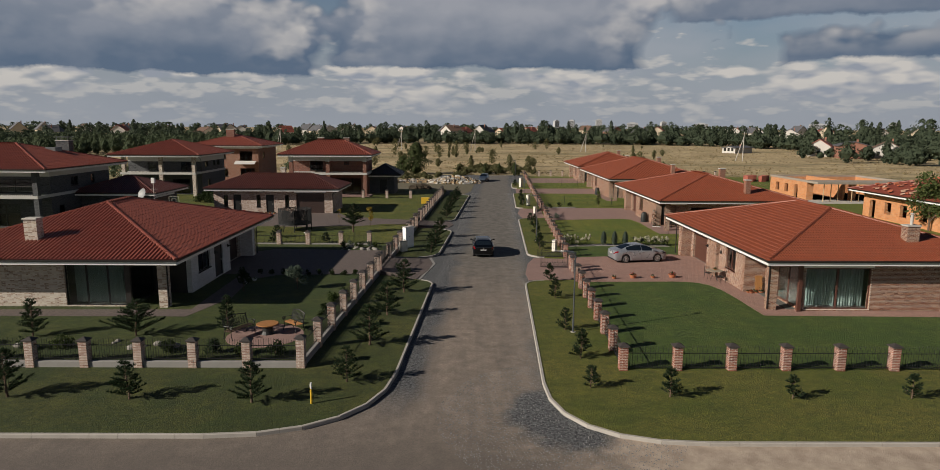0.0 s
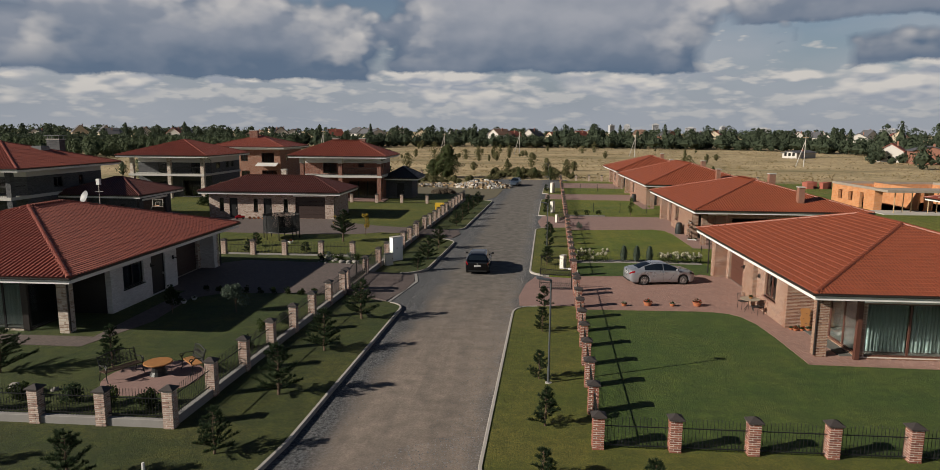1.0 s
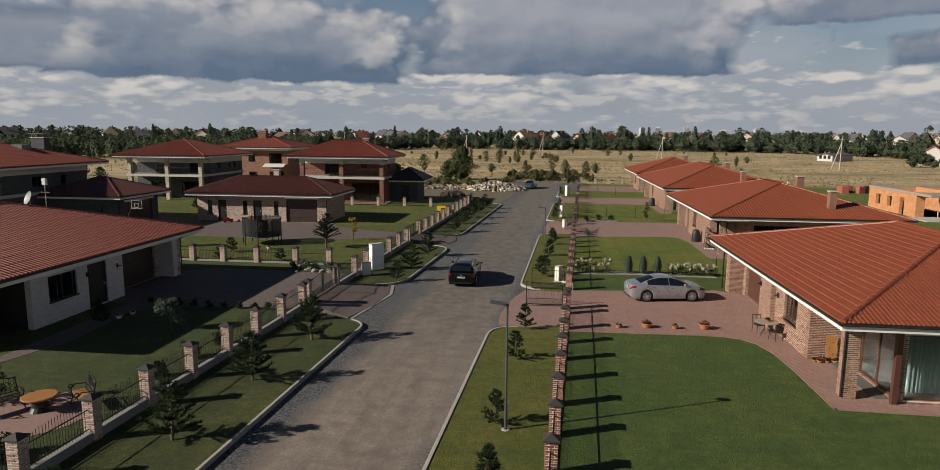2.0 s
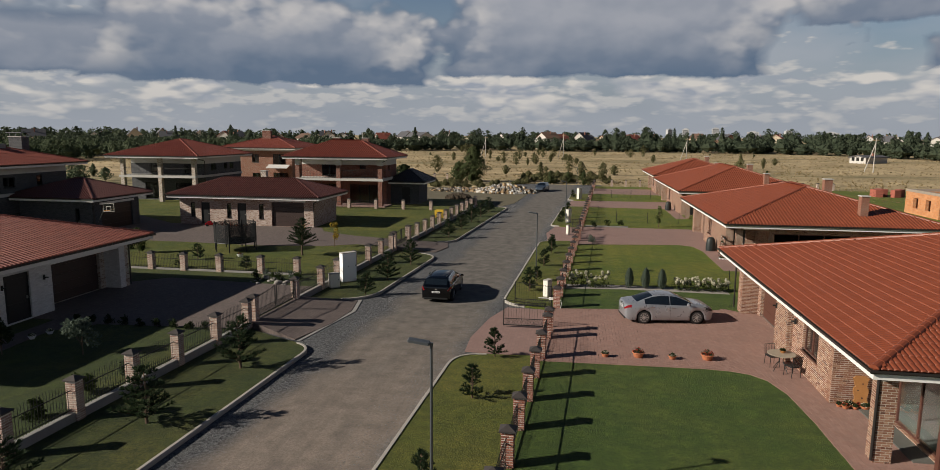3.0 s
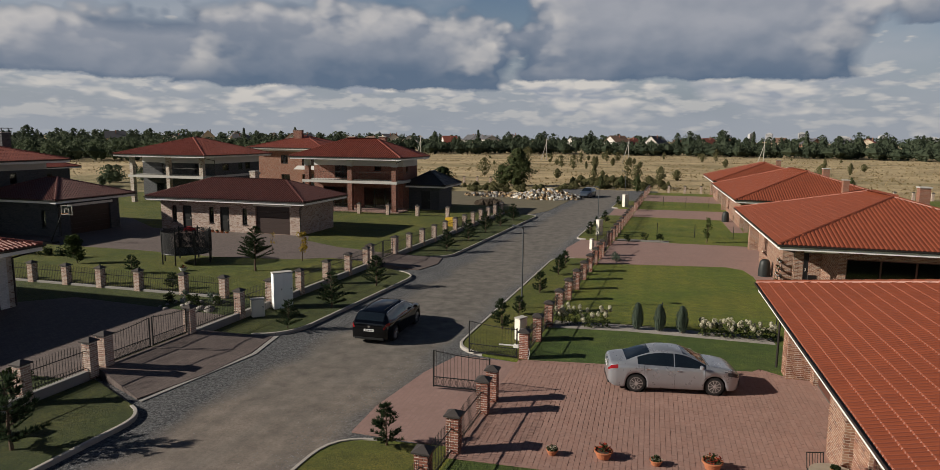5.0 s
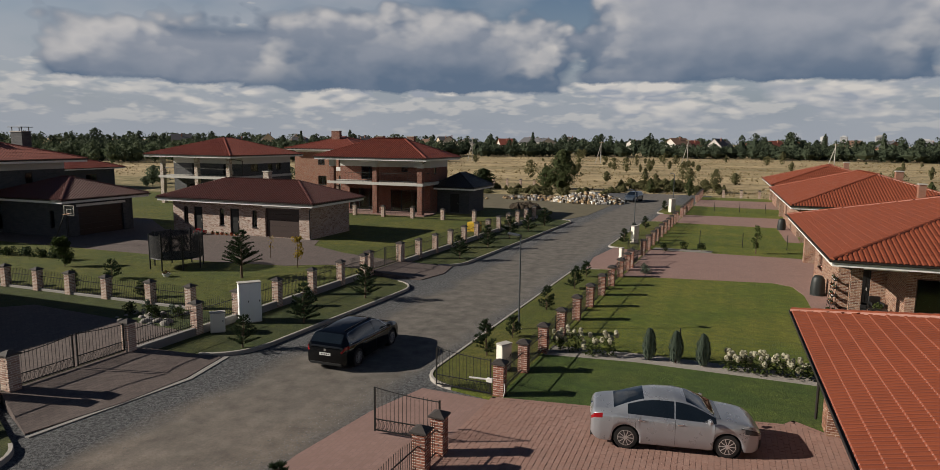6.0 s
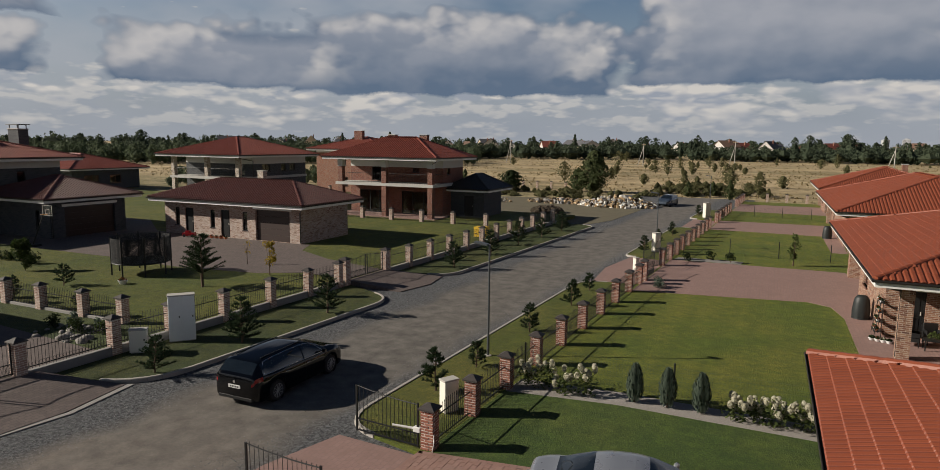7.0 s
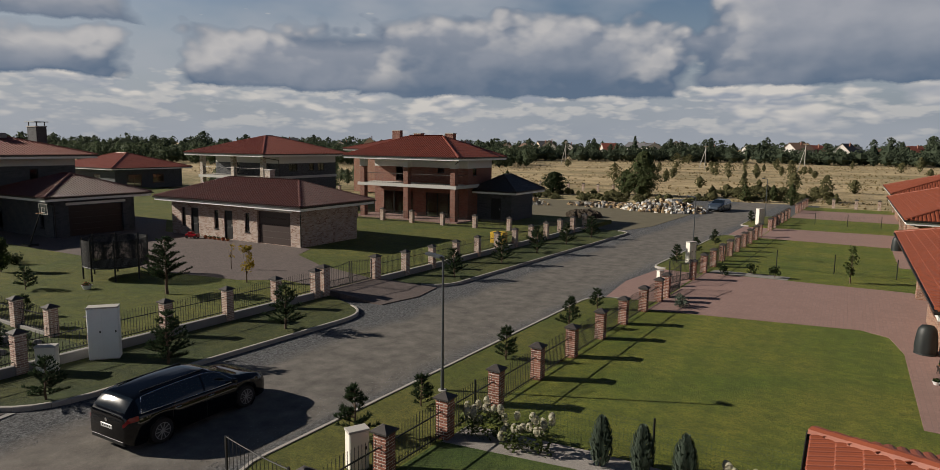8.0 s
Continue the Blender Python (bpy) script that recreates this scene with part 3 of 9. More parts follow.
def kR(y):
    return 2.95 + 0.0505 * (y - 29.0) + 0.42 * min(1.0, max(0.0, (y - 49.0) / 6.0))


def kL(y):
    return -3.35 + 0.0480 * (y - 30.0)


PLOT_L, ROAD_Z = 0.28, -0.10


def structure(name, mb, mat, label, category, smooth=False):
    ob = part(name, mb, mat, smooth=smooth)
    return tagged(ob, label, category, "", "structure")


def ground_sheet():
    xs = [-2500, -1200, -600, -300, -150, -80, 0, 80, 150, 300, 600, 1200, 2500]
    ys = [-1500, -600, -200, -50, 20, 80, 150, 200, 260, 330, 420, 560, 800, 1200, 2000, 3500]
    mb = MB()
    vs = [(x, y, -0.16) for y in ys for x in xs]
    n = len(xs)
    fs = [(j * n + i, j * n + i + 1, (j + 1) * n + i + 1, (j + 1) * n + i) for j in range(len(ys) - 1) for i in range(n - 1)]
    return structure("ground", mb.add(vs, fs), FIELD, "dry straw-coloured meadow with green patches", "ground")


ground_sheet()
structure("road", MB().prism([(-150, -40), (150, -40), (150, 24.5), (14, 24.5), (14, 150), (-6, 150), (-9, 24.5), (-150, 24.5)], -0.30, ROAD_Z), ROAD,
          "dusty grey-brown gravel road with worn wheel tracks", "road")

RIGHT_EDGE = fillet([(90, 22.75), (2.75, 22.75, 5.2), (kR(47.0), 47.0, 1.6), (7.55, 47.3), (8.05, 55.2), (kR(56.4) + 0.15, 55.9, 1.7), (kR(79.0), 79.0, 2.2), (xR(79.4) - 0.1, 79.4),
                     (xR(88.8), 88.8), (kR(89.2), 89.2, 1.0), (kR(109), 109, 1.5), (xR(109), 109), (xR(117.5), 117.5), (kR(118), 118, 1.0), (kR(129), 129, 1.2), (xR(129.5), 129.5),
                     (xR(140), 140), (xR(140), 146), (90, 146)])
structure("lawn_right", MB().prism(RIGHT_EDGE, -0.20, 0.0), GRASS, "mown green lawn round the brick bungalows", "lawn")
VL = [fillet([(-90, 23.25), (kL(24), 23.25, 6.2), (kL(46.2), 46.6, 1.5), (xL(48.6) + 0.2, 48.6), (xL(30.1) + 0.05, 30.1), (-90, 30.1)]),
      fillet([(xL(54.4) + 0.2, 54.4), (kL(56.2) - 0.6, 55.6, 2.6), (kL(70) - 0.25, 69.8, 2.3), (xL(71.4) + 0.2, 71.4)]),
      fillet([(xL(75.4) + 0.2, 75.4), (kL(77.5) - 0.6, 76.6, 2.2), (kL(105.5), 105.5, 1.6), (xL(106.5) + 0.2, 106.5)])]
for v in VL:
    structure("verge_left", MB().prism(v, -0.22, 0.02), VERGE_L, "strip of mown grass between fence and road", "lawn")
# plot split in two: shade-darkened grass here, brighter grass beyond
structure("plot_left", MB().prism([(-90, 30.0), (xL(30.0), 30.0), (xL(59.6), 59.6), (-90, 59.6)], -0.2, PLOT_L), GRASS_SHADE, "garden lawn behind the low wall, its green darkened as shade", "lawn")
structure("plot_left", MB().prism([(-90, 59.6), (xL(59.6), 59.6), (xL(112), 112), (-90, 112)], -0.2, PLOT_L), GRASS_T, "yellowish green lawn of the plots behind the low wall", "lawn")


def kerb(poly, z_top, label):
    """A row of kerb stones along a line, each a metre long."""
    mb = MB()
    pts, acc = [Vector(p) for p in poly], []
    for a, b in zip(pts, pts[1:]):
        n = max(1, round((b - a).length / 1.0))
        acc += [a.lerp(b, k / n) for k in range(n)]
    acc.append(pts[-1])
    for a, b in zip(acc, acc[1:]):
        d = (b - a)
        if d.length < 0.02:
            continue
        d.normalize()
        s = Vector((-d.y, d.x))
        w, g = 0.10, 0.004
        p, q = a + d * g, b - d * g
        o = [(p - s * 0.02, -0.22), (p - s * 0.02, z_top - 0.02), (p + s * 0.0, z_top), (p + s * w, z_top), (p + s * w, -0.22)]
        e = [(v + (q - p), z) for v, z in o]
        vs = [(v.x, v.y, z) for v, z in o + e]
        mb.add(vs, [(0, 1, 6, 5), (1, 2, 7, 6), (2, 3, 8, 7), (3, 4, 9, 8), (4, 3, 2, 1, 0), (5, 6, 7, 8, 9)])
    return structure("kerb", mb, KERB, label, "kerb")


def cut(poly, keep):
    """The runs of a polyline whose points satisfy keep."""
    run, out = [], []
    for p in poly:
        if keep(p):
            run.append(p)
        else:
            if len(run) > 1:
                out.append(run)
            run = []
    if len(run) > 1:
        out.append(run)
    return out


for run in cut(RIGHT_EDGE, lambda p: p[1] < 144 and (p[0] < xR(p[1]) - 0.35 or p[1] < 24)):
    kerb(run[::-1], 0.035, "pale concrete kerb stones along the lawn")
for v in VL:
    for run in cut(v, lambda p: p[0] > xL(p[1]) + 0.6 or p[1] < 24):
        kerb(run, 0.055, "pale concrete kerb stones along the verge")


def paving(poly, z, label, name="paving"):
    return structure(name, MB().prism(poly, z - 0.08, z), PAVE_FAR, label, "paving")


VR = [fillet([(90, 22.9), (2.9, 22.9, 5.1), (kR(47.0) + 0.15, 46.9, 1.5), (xR(47.1) - 0.05, 47.1), (xR(29.8), 29.75), (90, 29.75)]),
      fillet([(xR(55.3), 55.35), (kR(56.4) + 0.3, 56.0, 1.6), (kR(79.0) + 0.15, 78.9, 2.1), (xR(79.2) - 0.1, 79.2)]),
      fillet([(xR(89), 88.95), (kR(89.4) + 0.15, 89.35, 0.9), (kR(109) + 0.15, 108.8, 1.4), (xR(108.8), 108.8)]),
      fillet([(xR(117.7), 117.7), (kR(118) + 0.15, 118.2, 0.9), (kR(129) + 0.15, 128.8, 1.1), (xR(129), 129.2)])]
for v in VR:
    structure("verge_right", MB().prism(v, -0.05, 0.006), VERGE, "yellowish mown grass between kerb and brick fence", "lawn")
structure("lawn_deep", MB().prism([(xR(29.9) + 0.05, 29.9), (60, 29.9), (60, 58.5), (18.7, 58.5), (18.6, 60.8), (12, 60.85), (xR(60.4) + 0.05, 60.4)], -0.05, 0.005), GRASS_D, "deep green well-kept lawn before the brick bungalow", "lawn")
for y0, y1, x1 in ((89.2, 108.4, 20.6), (117.4, 129.0, 21.8)):
    structure("lawn_far", MB().prism([(xR(y0) + 0.05, y0), (x1, y0), (x1, y1), (xR(y1) + 0.05, y1)], -0.05, 0.005), GRASS, "green mown lawn between the paved drives", "lawn")

def inside(poly, x, y):
    hit = False
    for (ax, ay), (bx, by) in zip(poly, poly[1:] + poly[:1]):
        if (ay > y) != (by > y) and x < (bx - ax) * (y - ay) / (by - ay) + ax:
            hit = not hit
    return hit


DRIVE_R1 = [(xR(46.6) - 0.14, 46.6), (14.4, 46.85), (15.4, 46.75), (16.1, 46.5), (16.6, 45.9), (16.95, 44.6), (17.1, 42.0), (17.12, 38.4), (32.5, 38.1), (32.5, 39.5), (19.7, 39.5), (19.7, 44.1), (18.3, 44.1), (18.3, 51.0),
            (19.0, 51.0), (19.0, 56.3), (18.1, 56.3), (17.2, 57.0), (16.9, 56.6), (xR(55.3) - 0.14, 55.3)]


def pavers(name, poly, z, label, near=None, w=0.155, l=0.205, slope=None):
    """Paving stones laid in rows; those in the near stretch are objects of their own."""
    base = structure(name, MB().prism(poly, z - 0.10, z - 0.012), PAVE_BASE, label, "paving")
    one = MB().cbox((-w / 2 + 0.0048, -l / 2 + 0.004, -0.05), (w / 2 - 0.0048, l / 2 - 0.004, 0.0), 0.006).mesh("paver")
    one.materials.append(PAVER_ONE)
    rest, count = MB(), 0
    xs, ys = [p[0] for p in poly], [p[1] for p in poly]
    for i in range(int((max(xs) - min(xs)) / w)):
        for j in range(int((max(ys) - min(ys)) / l)):
            x, y = min(xs) + (i + 0.5) * w, min(ys) + (j + 0.5 + 0.5 * (i % 2)) * l
            if not all(inside(poly, x + a, y + b) for a, b in ((-0.06, -0.08), (0.06, -0.08), (0.06, 0.08), (-0.06, 0.08))):
                continue
            dz = 0.004 * math.sin(i * 3.1 + j * 7.7) + 0.003 * math.sin(i * 0.21) * math.sin(j * 0.17)
            if near and near(x, y) and count < 300:
                count += 1
                ob = new("paver", one)
                ob.parent = base
                ob.matrix_basis = Matrix.Translation((x, y, z + dz))
            else:
                a, b = w / 2 - 0.0048, l / 2 - 0.004
                t = z + dz
                rest.add([(x - a, y - b, t), (x + a, y - b, t), (x + a, y + b, t), (x - a, y + b, t), (x - a, y - b, t - 0.02), (x + a, y - b, t - 0.02), (x + a, y + b, t - 0.02), (x - a, y + b, t - 0.02)],
                         [(0, 1, 2, 3), (4, 5, 1, 0), (5, 6, 2, 1), (6, 7, 3, 2), (7, 4, 0, 3)])
    turn = sum(a[0] * b[1] - b[0] * a[1] for a, b in zip(poly, poly[1:] + poly[:1]))
    rim = MB()
    for a, b in zip(poly, poly[1:] + poly[:1]):
        d = Vector((b[0] - a[0], b[1] - a[1]))
        n = Vector((-d.y, d.x)).normalized() * (0.13 if turn > 0 else -0.13)
        k = max(1, round(d.length / 0.205))
        for q in range(k):
            p0, p1 = Vector(a) + d * ((q + 0.02) / k), Vector(a) + d * ((q + 0.98) / k)
            rim.add([(p0.x, p0.y, z + 0.004), (p1.x, p1.y, z + 0.004), (p1.x + n.x, p1.y + n.y, z + 0.004), (p0.x + n.x, p0.y + n.y, z + 0.004), (p0.x, p0.y, z - 0.04), (p1.x, p1.y, z - 0.04)], [(0, 1, 2, 3) if turn > 0 else (3, 2, 1, 0), (4, 5, 1, 0)])
    part("edge_course", rim, PAVER, base, "border course of paving stones", "stuff")
    part("paving_stones", rest, PAVER, base, "red-brown paving stones", "stuff")
    return base


PAVER_ONE = m_piece("red_paver_single", [(0.29, 0.17, 0.14), (0.32, 0.19, 0.155), (0.30, 0.185, 0.155), (0.34, 0.21, 0.175)], 0.85)
pavers("drive_paving", DRIVE_R1, 0.018, "red-brown paved drive and path beside the brick bungalow", lambda x, y: 9.6 < x < 12.0 and 49.6 < y < 53.8)
structure("apron_paving", MB().prism([(kR(47.4) + 0.35, 47.5), (7.5, 47.4), (7.95, 55.15), (kR(55) + 0.65, 55.3), (kR(53) + 0.2, 53.0), (kR(49.5) + 0.15, 49.5)], -0.2, -0.055), PAVE_FAR, "paved crossing from the road to the gate", "paving")
R2Z = 0.014
paving([(xR(77.4) + 0.1, 77.5), (18.2, 79.0), (19.2, 78.3), (19.6, 76.0), (19.6, 68.0), (36, 67.6), (36, 70), (22.9, 70.1), (22.9, 73.7), (20.9, 73.7), (20.9, 82.4), (21.6, 82.4), (21.6, 87.6), (20.7, 89.2), (xR(89.0) + 0.1, 89.0)], R2Z,
       "red-brown paved drive of the second bungalow", "drive_paving")
paving([(kR(80) + 0.6, 79.5), (xR(79.4), 79.45), (xR(88.7) - 0.05, 88.75), (kR(88.4) + 0.6, 89.1), (kR(84) + 0.1, 84.0)], -0.06, "paved crossing to the second gate", "apron_paving")
paving([(xR(108.6) + 0.1, 108.6), (20.6, 108.2), (20.6, 98), (21.7, 98), (22.4, 117.5), (xR(117.3) + 0.1, 117.0)], R2Z, "red-brown paved drive of the third bungalow", "drive_paving")
paving([(kR(109.6) + 0.6, 109.3), (xR(109), 109.2), (xR(117) - 0.05, 117.2), (kR(117) + 0.6, 117.6)], -0.06, "paved crossing to the third gate", "apron_paving")
paving([(xR(129.5) + 0.1, 129.4), (22.5, 129.0), (22.5, 140.5), (xR(140) + 0.1, 140.2)], R2Z, "red-brown paved drive of the last bungalow", "drive_paving")
LZ = PLOT_L + 0.014


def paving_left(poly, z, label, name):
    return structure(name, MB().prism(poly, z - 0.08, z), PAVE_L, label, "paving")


paving_left([(-18.8, 47.5), (-16.4, 47.5), (-16.2, 38.3), (-33, 38.1), (-33, 36.9), (-15.9, 36.9), (-14.8, 41.0), (-15.2, 45.8), (-13.8, 47.2), (xL(48.2) - 0.1, 47.8), (xL(56.6) - 0.1, 56.6), (-16.6, 57.3), (-18.8, 55.2)], LZ,
       "grey-red paved drive and porch of the pale bungalow", "drive_paving")
def sloped_apron(poly, label):
    """A paved crossing that rises from the road to the gate: its first and last points lie at the gate."""
    n = len(poly)
    tops = [(x, y, LZ - 0.006 if i in (0, n - 1) else -0.055) for i, (x, y) in enumerate(poly)]
    faces = [(n - 1, i, i + 1) for i in range(n - 2)] + [(i, n + i, n + (i + 1) % n, (i + 1) % n) for i in range(n)]
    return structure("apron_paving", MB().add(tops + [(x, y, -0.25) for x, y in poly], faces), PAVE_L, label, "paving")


sloped_apron([(xL(49.2) - 0.02, 49.0), (-3.9, 47.7), (-3.2, 50.5), (-3.0, 53.0), (-3.4, 55.3), (xL(54) - 0.02, 54.2)], "paved crossing sloping from the road up to the iron gate")
structure("apron_edge", MB().prism([(-3.75, 47.6), (-3.6, 47.6), (-2.75, 53.0), (-3.2, 55.5), (-3.4, 55.4), (-2.95, 53.0)], -0.2, -0.07), PLINTH, "narrow concrete edging of the crossing", "kerb")
paving_left([(-62, 70.0), (-24, 70.3), (-17, 69.8), (-11.5, 70.6), (-9.2, 72.0), (xL(71.3) - 0.1, 71.6), (xL(75) - 0.1, 75.0), (-10.8, 76.4), (-14.6, 78.4), (-15.7, 80.7), (-32.0, 80.7), (-39.3, 86.0), (-62, 86.0)], LZ,
       "wide grey-red paved yard in front of the outbuilding", "drive_paving")
sloped_apron([(xL(71.3) - 0.02, 71.4), (kL(71) - 0.9, 71.6), (kL(74) - 0.5, 74.0), (kL(76) - 1.0, 76.4), (xL(75) - 0.02, 75.2)], "paved crossing sloping up to the second iron gate")

# ---- houses ----
def seg_matrix(p0, p1, z0):
    """u runs along the wall, the second axis inward (to the left), the third up."""
    d = (Vector(p1) - Vector(p0)).normalized()
    return Matrix(((d.x, -d.y, 0, p0[0]), (d.y, d.x, 0, p0[1]), (0, 0, 1, z0), (0, 0, 0, 1)))


def holed_wall(mb, length, height, holes, th, m):
    """One closed wall with its openings cut through."""
    us = sorted({0.0, length, *[v for h in holes for v in h[:2]]})
    zs = sorted({0.0, height, *[min(height, v) for h in holes for v in h[2:4]]})
    solid = lambda i, k: 0 <= i < len(us) - 1 and 0 <= k < len(zs) - 1 and not any(
        h[0] <= us[i] + 1e-6 and h[1] >= us[i + 1] - 1e-6 and h[2] <= zs[k] + 1e-6 and h[3] >= zs[k + 1] - 1e-6 for h in holes)
    vid, vs, fs = {}, [], []

    def v(i, k, d):
        if (i, k, d) not in vid:
            vid[(i, k, d)] = len(vs)
            vs.append(m @ Vector((us[i], th * d, zs[k])))
        return vid[(i, k, d)]

    for i in range(len(us) - 1):
        for k in range(len(zs) - 1):
            if not solid(i, k):
                continue
            fs.append((v(i, k, 0), v(i + 1, k, 0), v(i + 1, k + 1, 0), v(i, k + 1, 0)))
            fs.append((v(i, k + 1, 1), v(i + 1, k + 1, 1), v(i + 1, k, 1), v(i, k, 1)))
            for di, dk, a, b in ((-1, 0, (i, k + 1), (i, k)), (1, 0, (i + 1, k), (i + 1, k + 1)), (0, -1, (i, k), (i + 1, k)), (0, 1, (i + 1, k + 1), (i, k + 1))):
                if not solid(i + di, k + dk):
                    fs.append((v(*a, 0), v(*a, 1), v(*b, 1), v(*b, 0))[::-1])
    mb.add(vs, fs)


def fill_opening(parent, m, o, frame_mat=None, sill=True):
    u0, u1, h0, h1, kind = o[:5]
    n = o[5] if len(o) > 5 else 1
    fm = frame_mat or BROWN
    if kind == "void":
        return
    if kind in ("garage", "door"):
        leaf = MB()
        if kind == "garage":
            k = max(2, round((h1 - h0) / 0.5))
            for i in range(k):
                a, b = h0 + (h1 - h0) * i / k, h0 + (h1 - h0) * (i + 1) / k
                leaf.cbox((u0 + 0.02, 0.16, a + 0.006), (u1 - 0.02, 0.21, b - 0.006), 0.008, m)
            # houses with dark frames take the door colour with shade in it
            part("garage_door", leaf, GARAGE_D if frame_mat is DARK else BROWN, parent, "brown sectional garage door")
        else:
            leaf.box((u0, 0.08, h0), (u0 + 0.07, 0.18, h1), m).box((u1 - 0.07, 0.08, h0), (u1, 0.18, h1), m).box((u0 + 0.07, 0.08, h1 - 0.07), (u1 - 0.07, 0.18, h1), m)
            leaf.box((u0 + 0.07, 0.11, h0), (u1 - 0.07, 0.16, h1 - 0.07), m)
            leaf.cbox((u0 + 0.2, 0.09, h0 + 0.25), (u1 - 0.2, 0.12, h0 + 0.9), 0.01, m)
            leaf.cbox((u0 + 0.2, 0.09, h0 + 1.1), (u1 - 0.2, 0.12, h1 - 0.25), 0.01, m)
            d = part("door", leaf, DARK, parent, "dark panelled door")
            part("handle", MB().box((u1 - 0.17, 0.03, h0 + 1.0), (u1 - 0.14, 0.11, h0 + 1.14), m), CONCRETE, d)
        return
    w, d0, d1 = 0.065, 0.10, 0.17
    ring = lambda e, d: [(u0 + e, d, h0 + e), (u1 - e, d, h0 + e), (u1 - e, d, h1 - e), (u0 + e, d, h1 - e)]
    vs = ring(0, d0) + ring(w, d0) + ring(w, d1) + ring(0, d1)
    fs = [(4 * k + i, 4 * k + (i + 1) % 4, (4 * k + 4) % 16 + (i + 1) % 4, (4 * k + 4) % 16 + i) for k in range(4) for i in range(4)]
    win = part("window", MB().add([m @ Vector(q) for q in vs], fs), fm, parent)
    step = (u1 - u0) / n
    for i in range(1, n):
        c = u0 + step * i
        part("mullion", MB().box((c - 0.045, d0, h0 + w), (c + 0.045, d1, h1 - w), m), fm, win)
    for i in range(n):
        a, b = u0 + step * i + (w if i == 0 else 0.045), u0 + step * (i + 1) - (w if i == n - 1 else 0.045)
        p = part("pane", MB().box((a, 0.13, h0 + w), (b, 0.142, h1 - w), m), GLASS, win)
        p.visible_shadow = False
    if sill and h0 > 0.3:
        part("sill", MB().cbox((u0 - 0.05, -0.06, h0 - 0.05), (u1 + 0.05, 0.1, h0), 0.008, m), fm, win)


def lay_bricks(wall, m, length, height, holes, near):
    """Courses of bricks, a little proud of the joints; near: which are objects of their own."""
    rnd = random.Random(int(length * 100))
    rest, meshes = MB(), {}
    for k in range(int(height / 0.077)):
        z = k * 0.077 + 0.006
        spans, cut_at = [], sorted((h[0], h[1]) for h in holes if h[2] < z + 0.066 and h[3] > z)
        u = 0.0
        for a, b in cut_at:
            spans.append((u, a))
            u = b
        spans.append((u, length))
        for lo, hi in spans:
            j = math.floor(lo / 0.257) - 1
            while j * 0.257 + 0.1285 * (k % 2) < hi:
                a, b = max(lo, j * 0.257 + 0.1285 * (k % 2)), min(hi, j * 0.257 + 0.1285 * (k % 2) + 0.257)
                j += 1
                if b - a < 0.05:
                    continue
                out = rnd.uniform(0.005, 0.011)
                L = round(b - a - 0.014, 3)
                if near(a, z):
                    if L not in meshes:
                        meshes[L] = MB().cbox((0, 0, 0), (L, 0.03, 0.060), 0.004).mesh("brick")
                        meshes[L].materials.append(PIECE_R)
                    part("brick", meshes[L], None, wall, at=m @ Matrix.Translation((a + 0.005, -out, z)))
                else:
                    x0, x1, y0, z1 = a + 0.005, a + 0.005 + L, -out, z + 0.060
                    p = [(x0, y0, z), (x1, y0, z), (x1, y0, z1), (x0, y0, z1), (x0, 0.005, z), (x1, 0.005, z), (x1, 0.005, z1), (x0, 0.005, z1)]
                    rest.add([m @ Vector(q) for q in p], [(0, 1, 2, 3), (3, 2, 6, 7), (4, 5, 1, 0), (1, 5, 6, 2), (4, 0, 3, 7)])
    part("brickwork", rest, PIECE_RI, wall, "courses of tan and red bricks", "stuff")


def plan_walls(parent, pts, z0, z1, mat, holes, th=0.32, frame_mat=None, bricks={}):
    """Walls along a closed plan, counter-clockwise; holes: side number to openings."""
    n = len(pts)
    for i in range(n):
        p0, p1, p2 = Vector(pts[i]), Vector(pts[(i + 1) % n]), Vector(pts[(i + 2) % n])
        turn = (p1 - p0).x * (p2 - p1).y - (p1 - p0).y * (p2 - p1).x
        length = (p1 - p0).length - (th if turn > 0 else 0)
        m = seg_matrix(pts[i], pts[(i + 1) % n], z0)
        mb = MB()
        mm = mat[i] if isinstance(mat, dict) and i in mat else (mat[-1] if isinstance(mat, dict) else mat)
        holed_wall(mb, length, z1 - z0, holes.get(i, []), th, m)
        w = part("wall", mb, mm if i not in bricks else MORTAR, parent)
        if i in bricks:
            # brick in the reveals of the openings
            w.data.materials.append(mm)
            face = (m.to_3x3() @ Vector((0, 1, 0))).normalized()
            for f in w.data.polygons:
                f.material_index = 1 if abs(f.normal.dot(face)) < 0.5 else 0
            lay_bricks(w, m, (p1 - p0).length, z1 - z0, holes.get(i, []), bricks[i])
        for o in holes.get(i, []):
            fill_opening(parent, m, o, frame_mat)


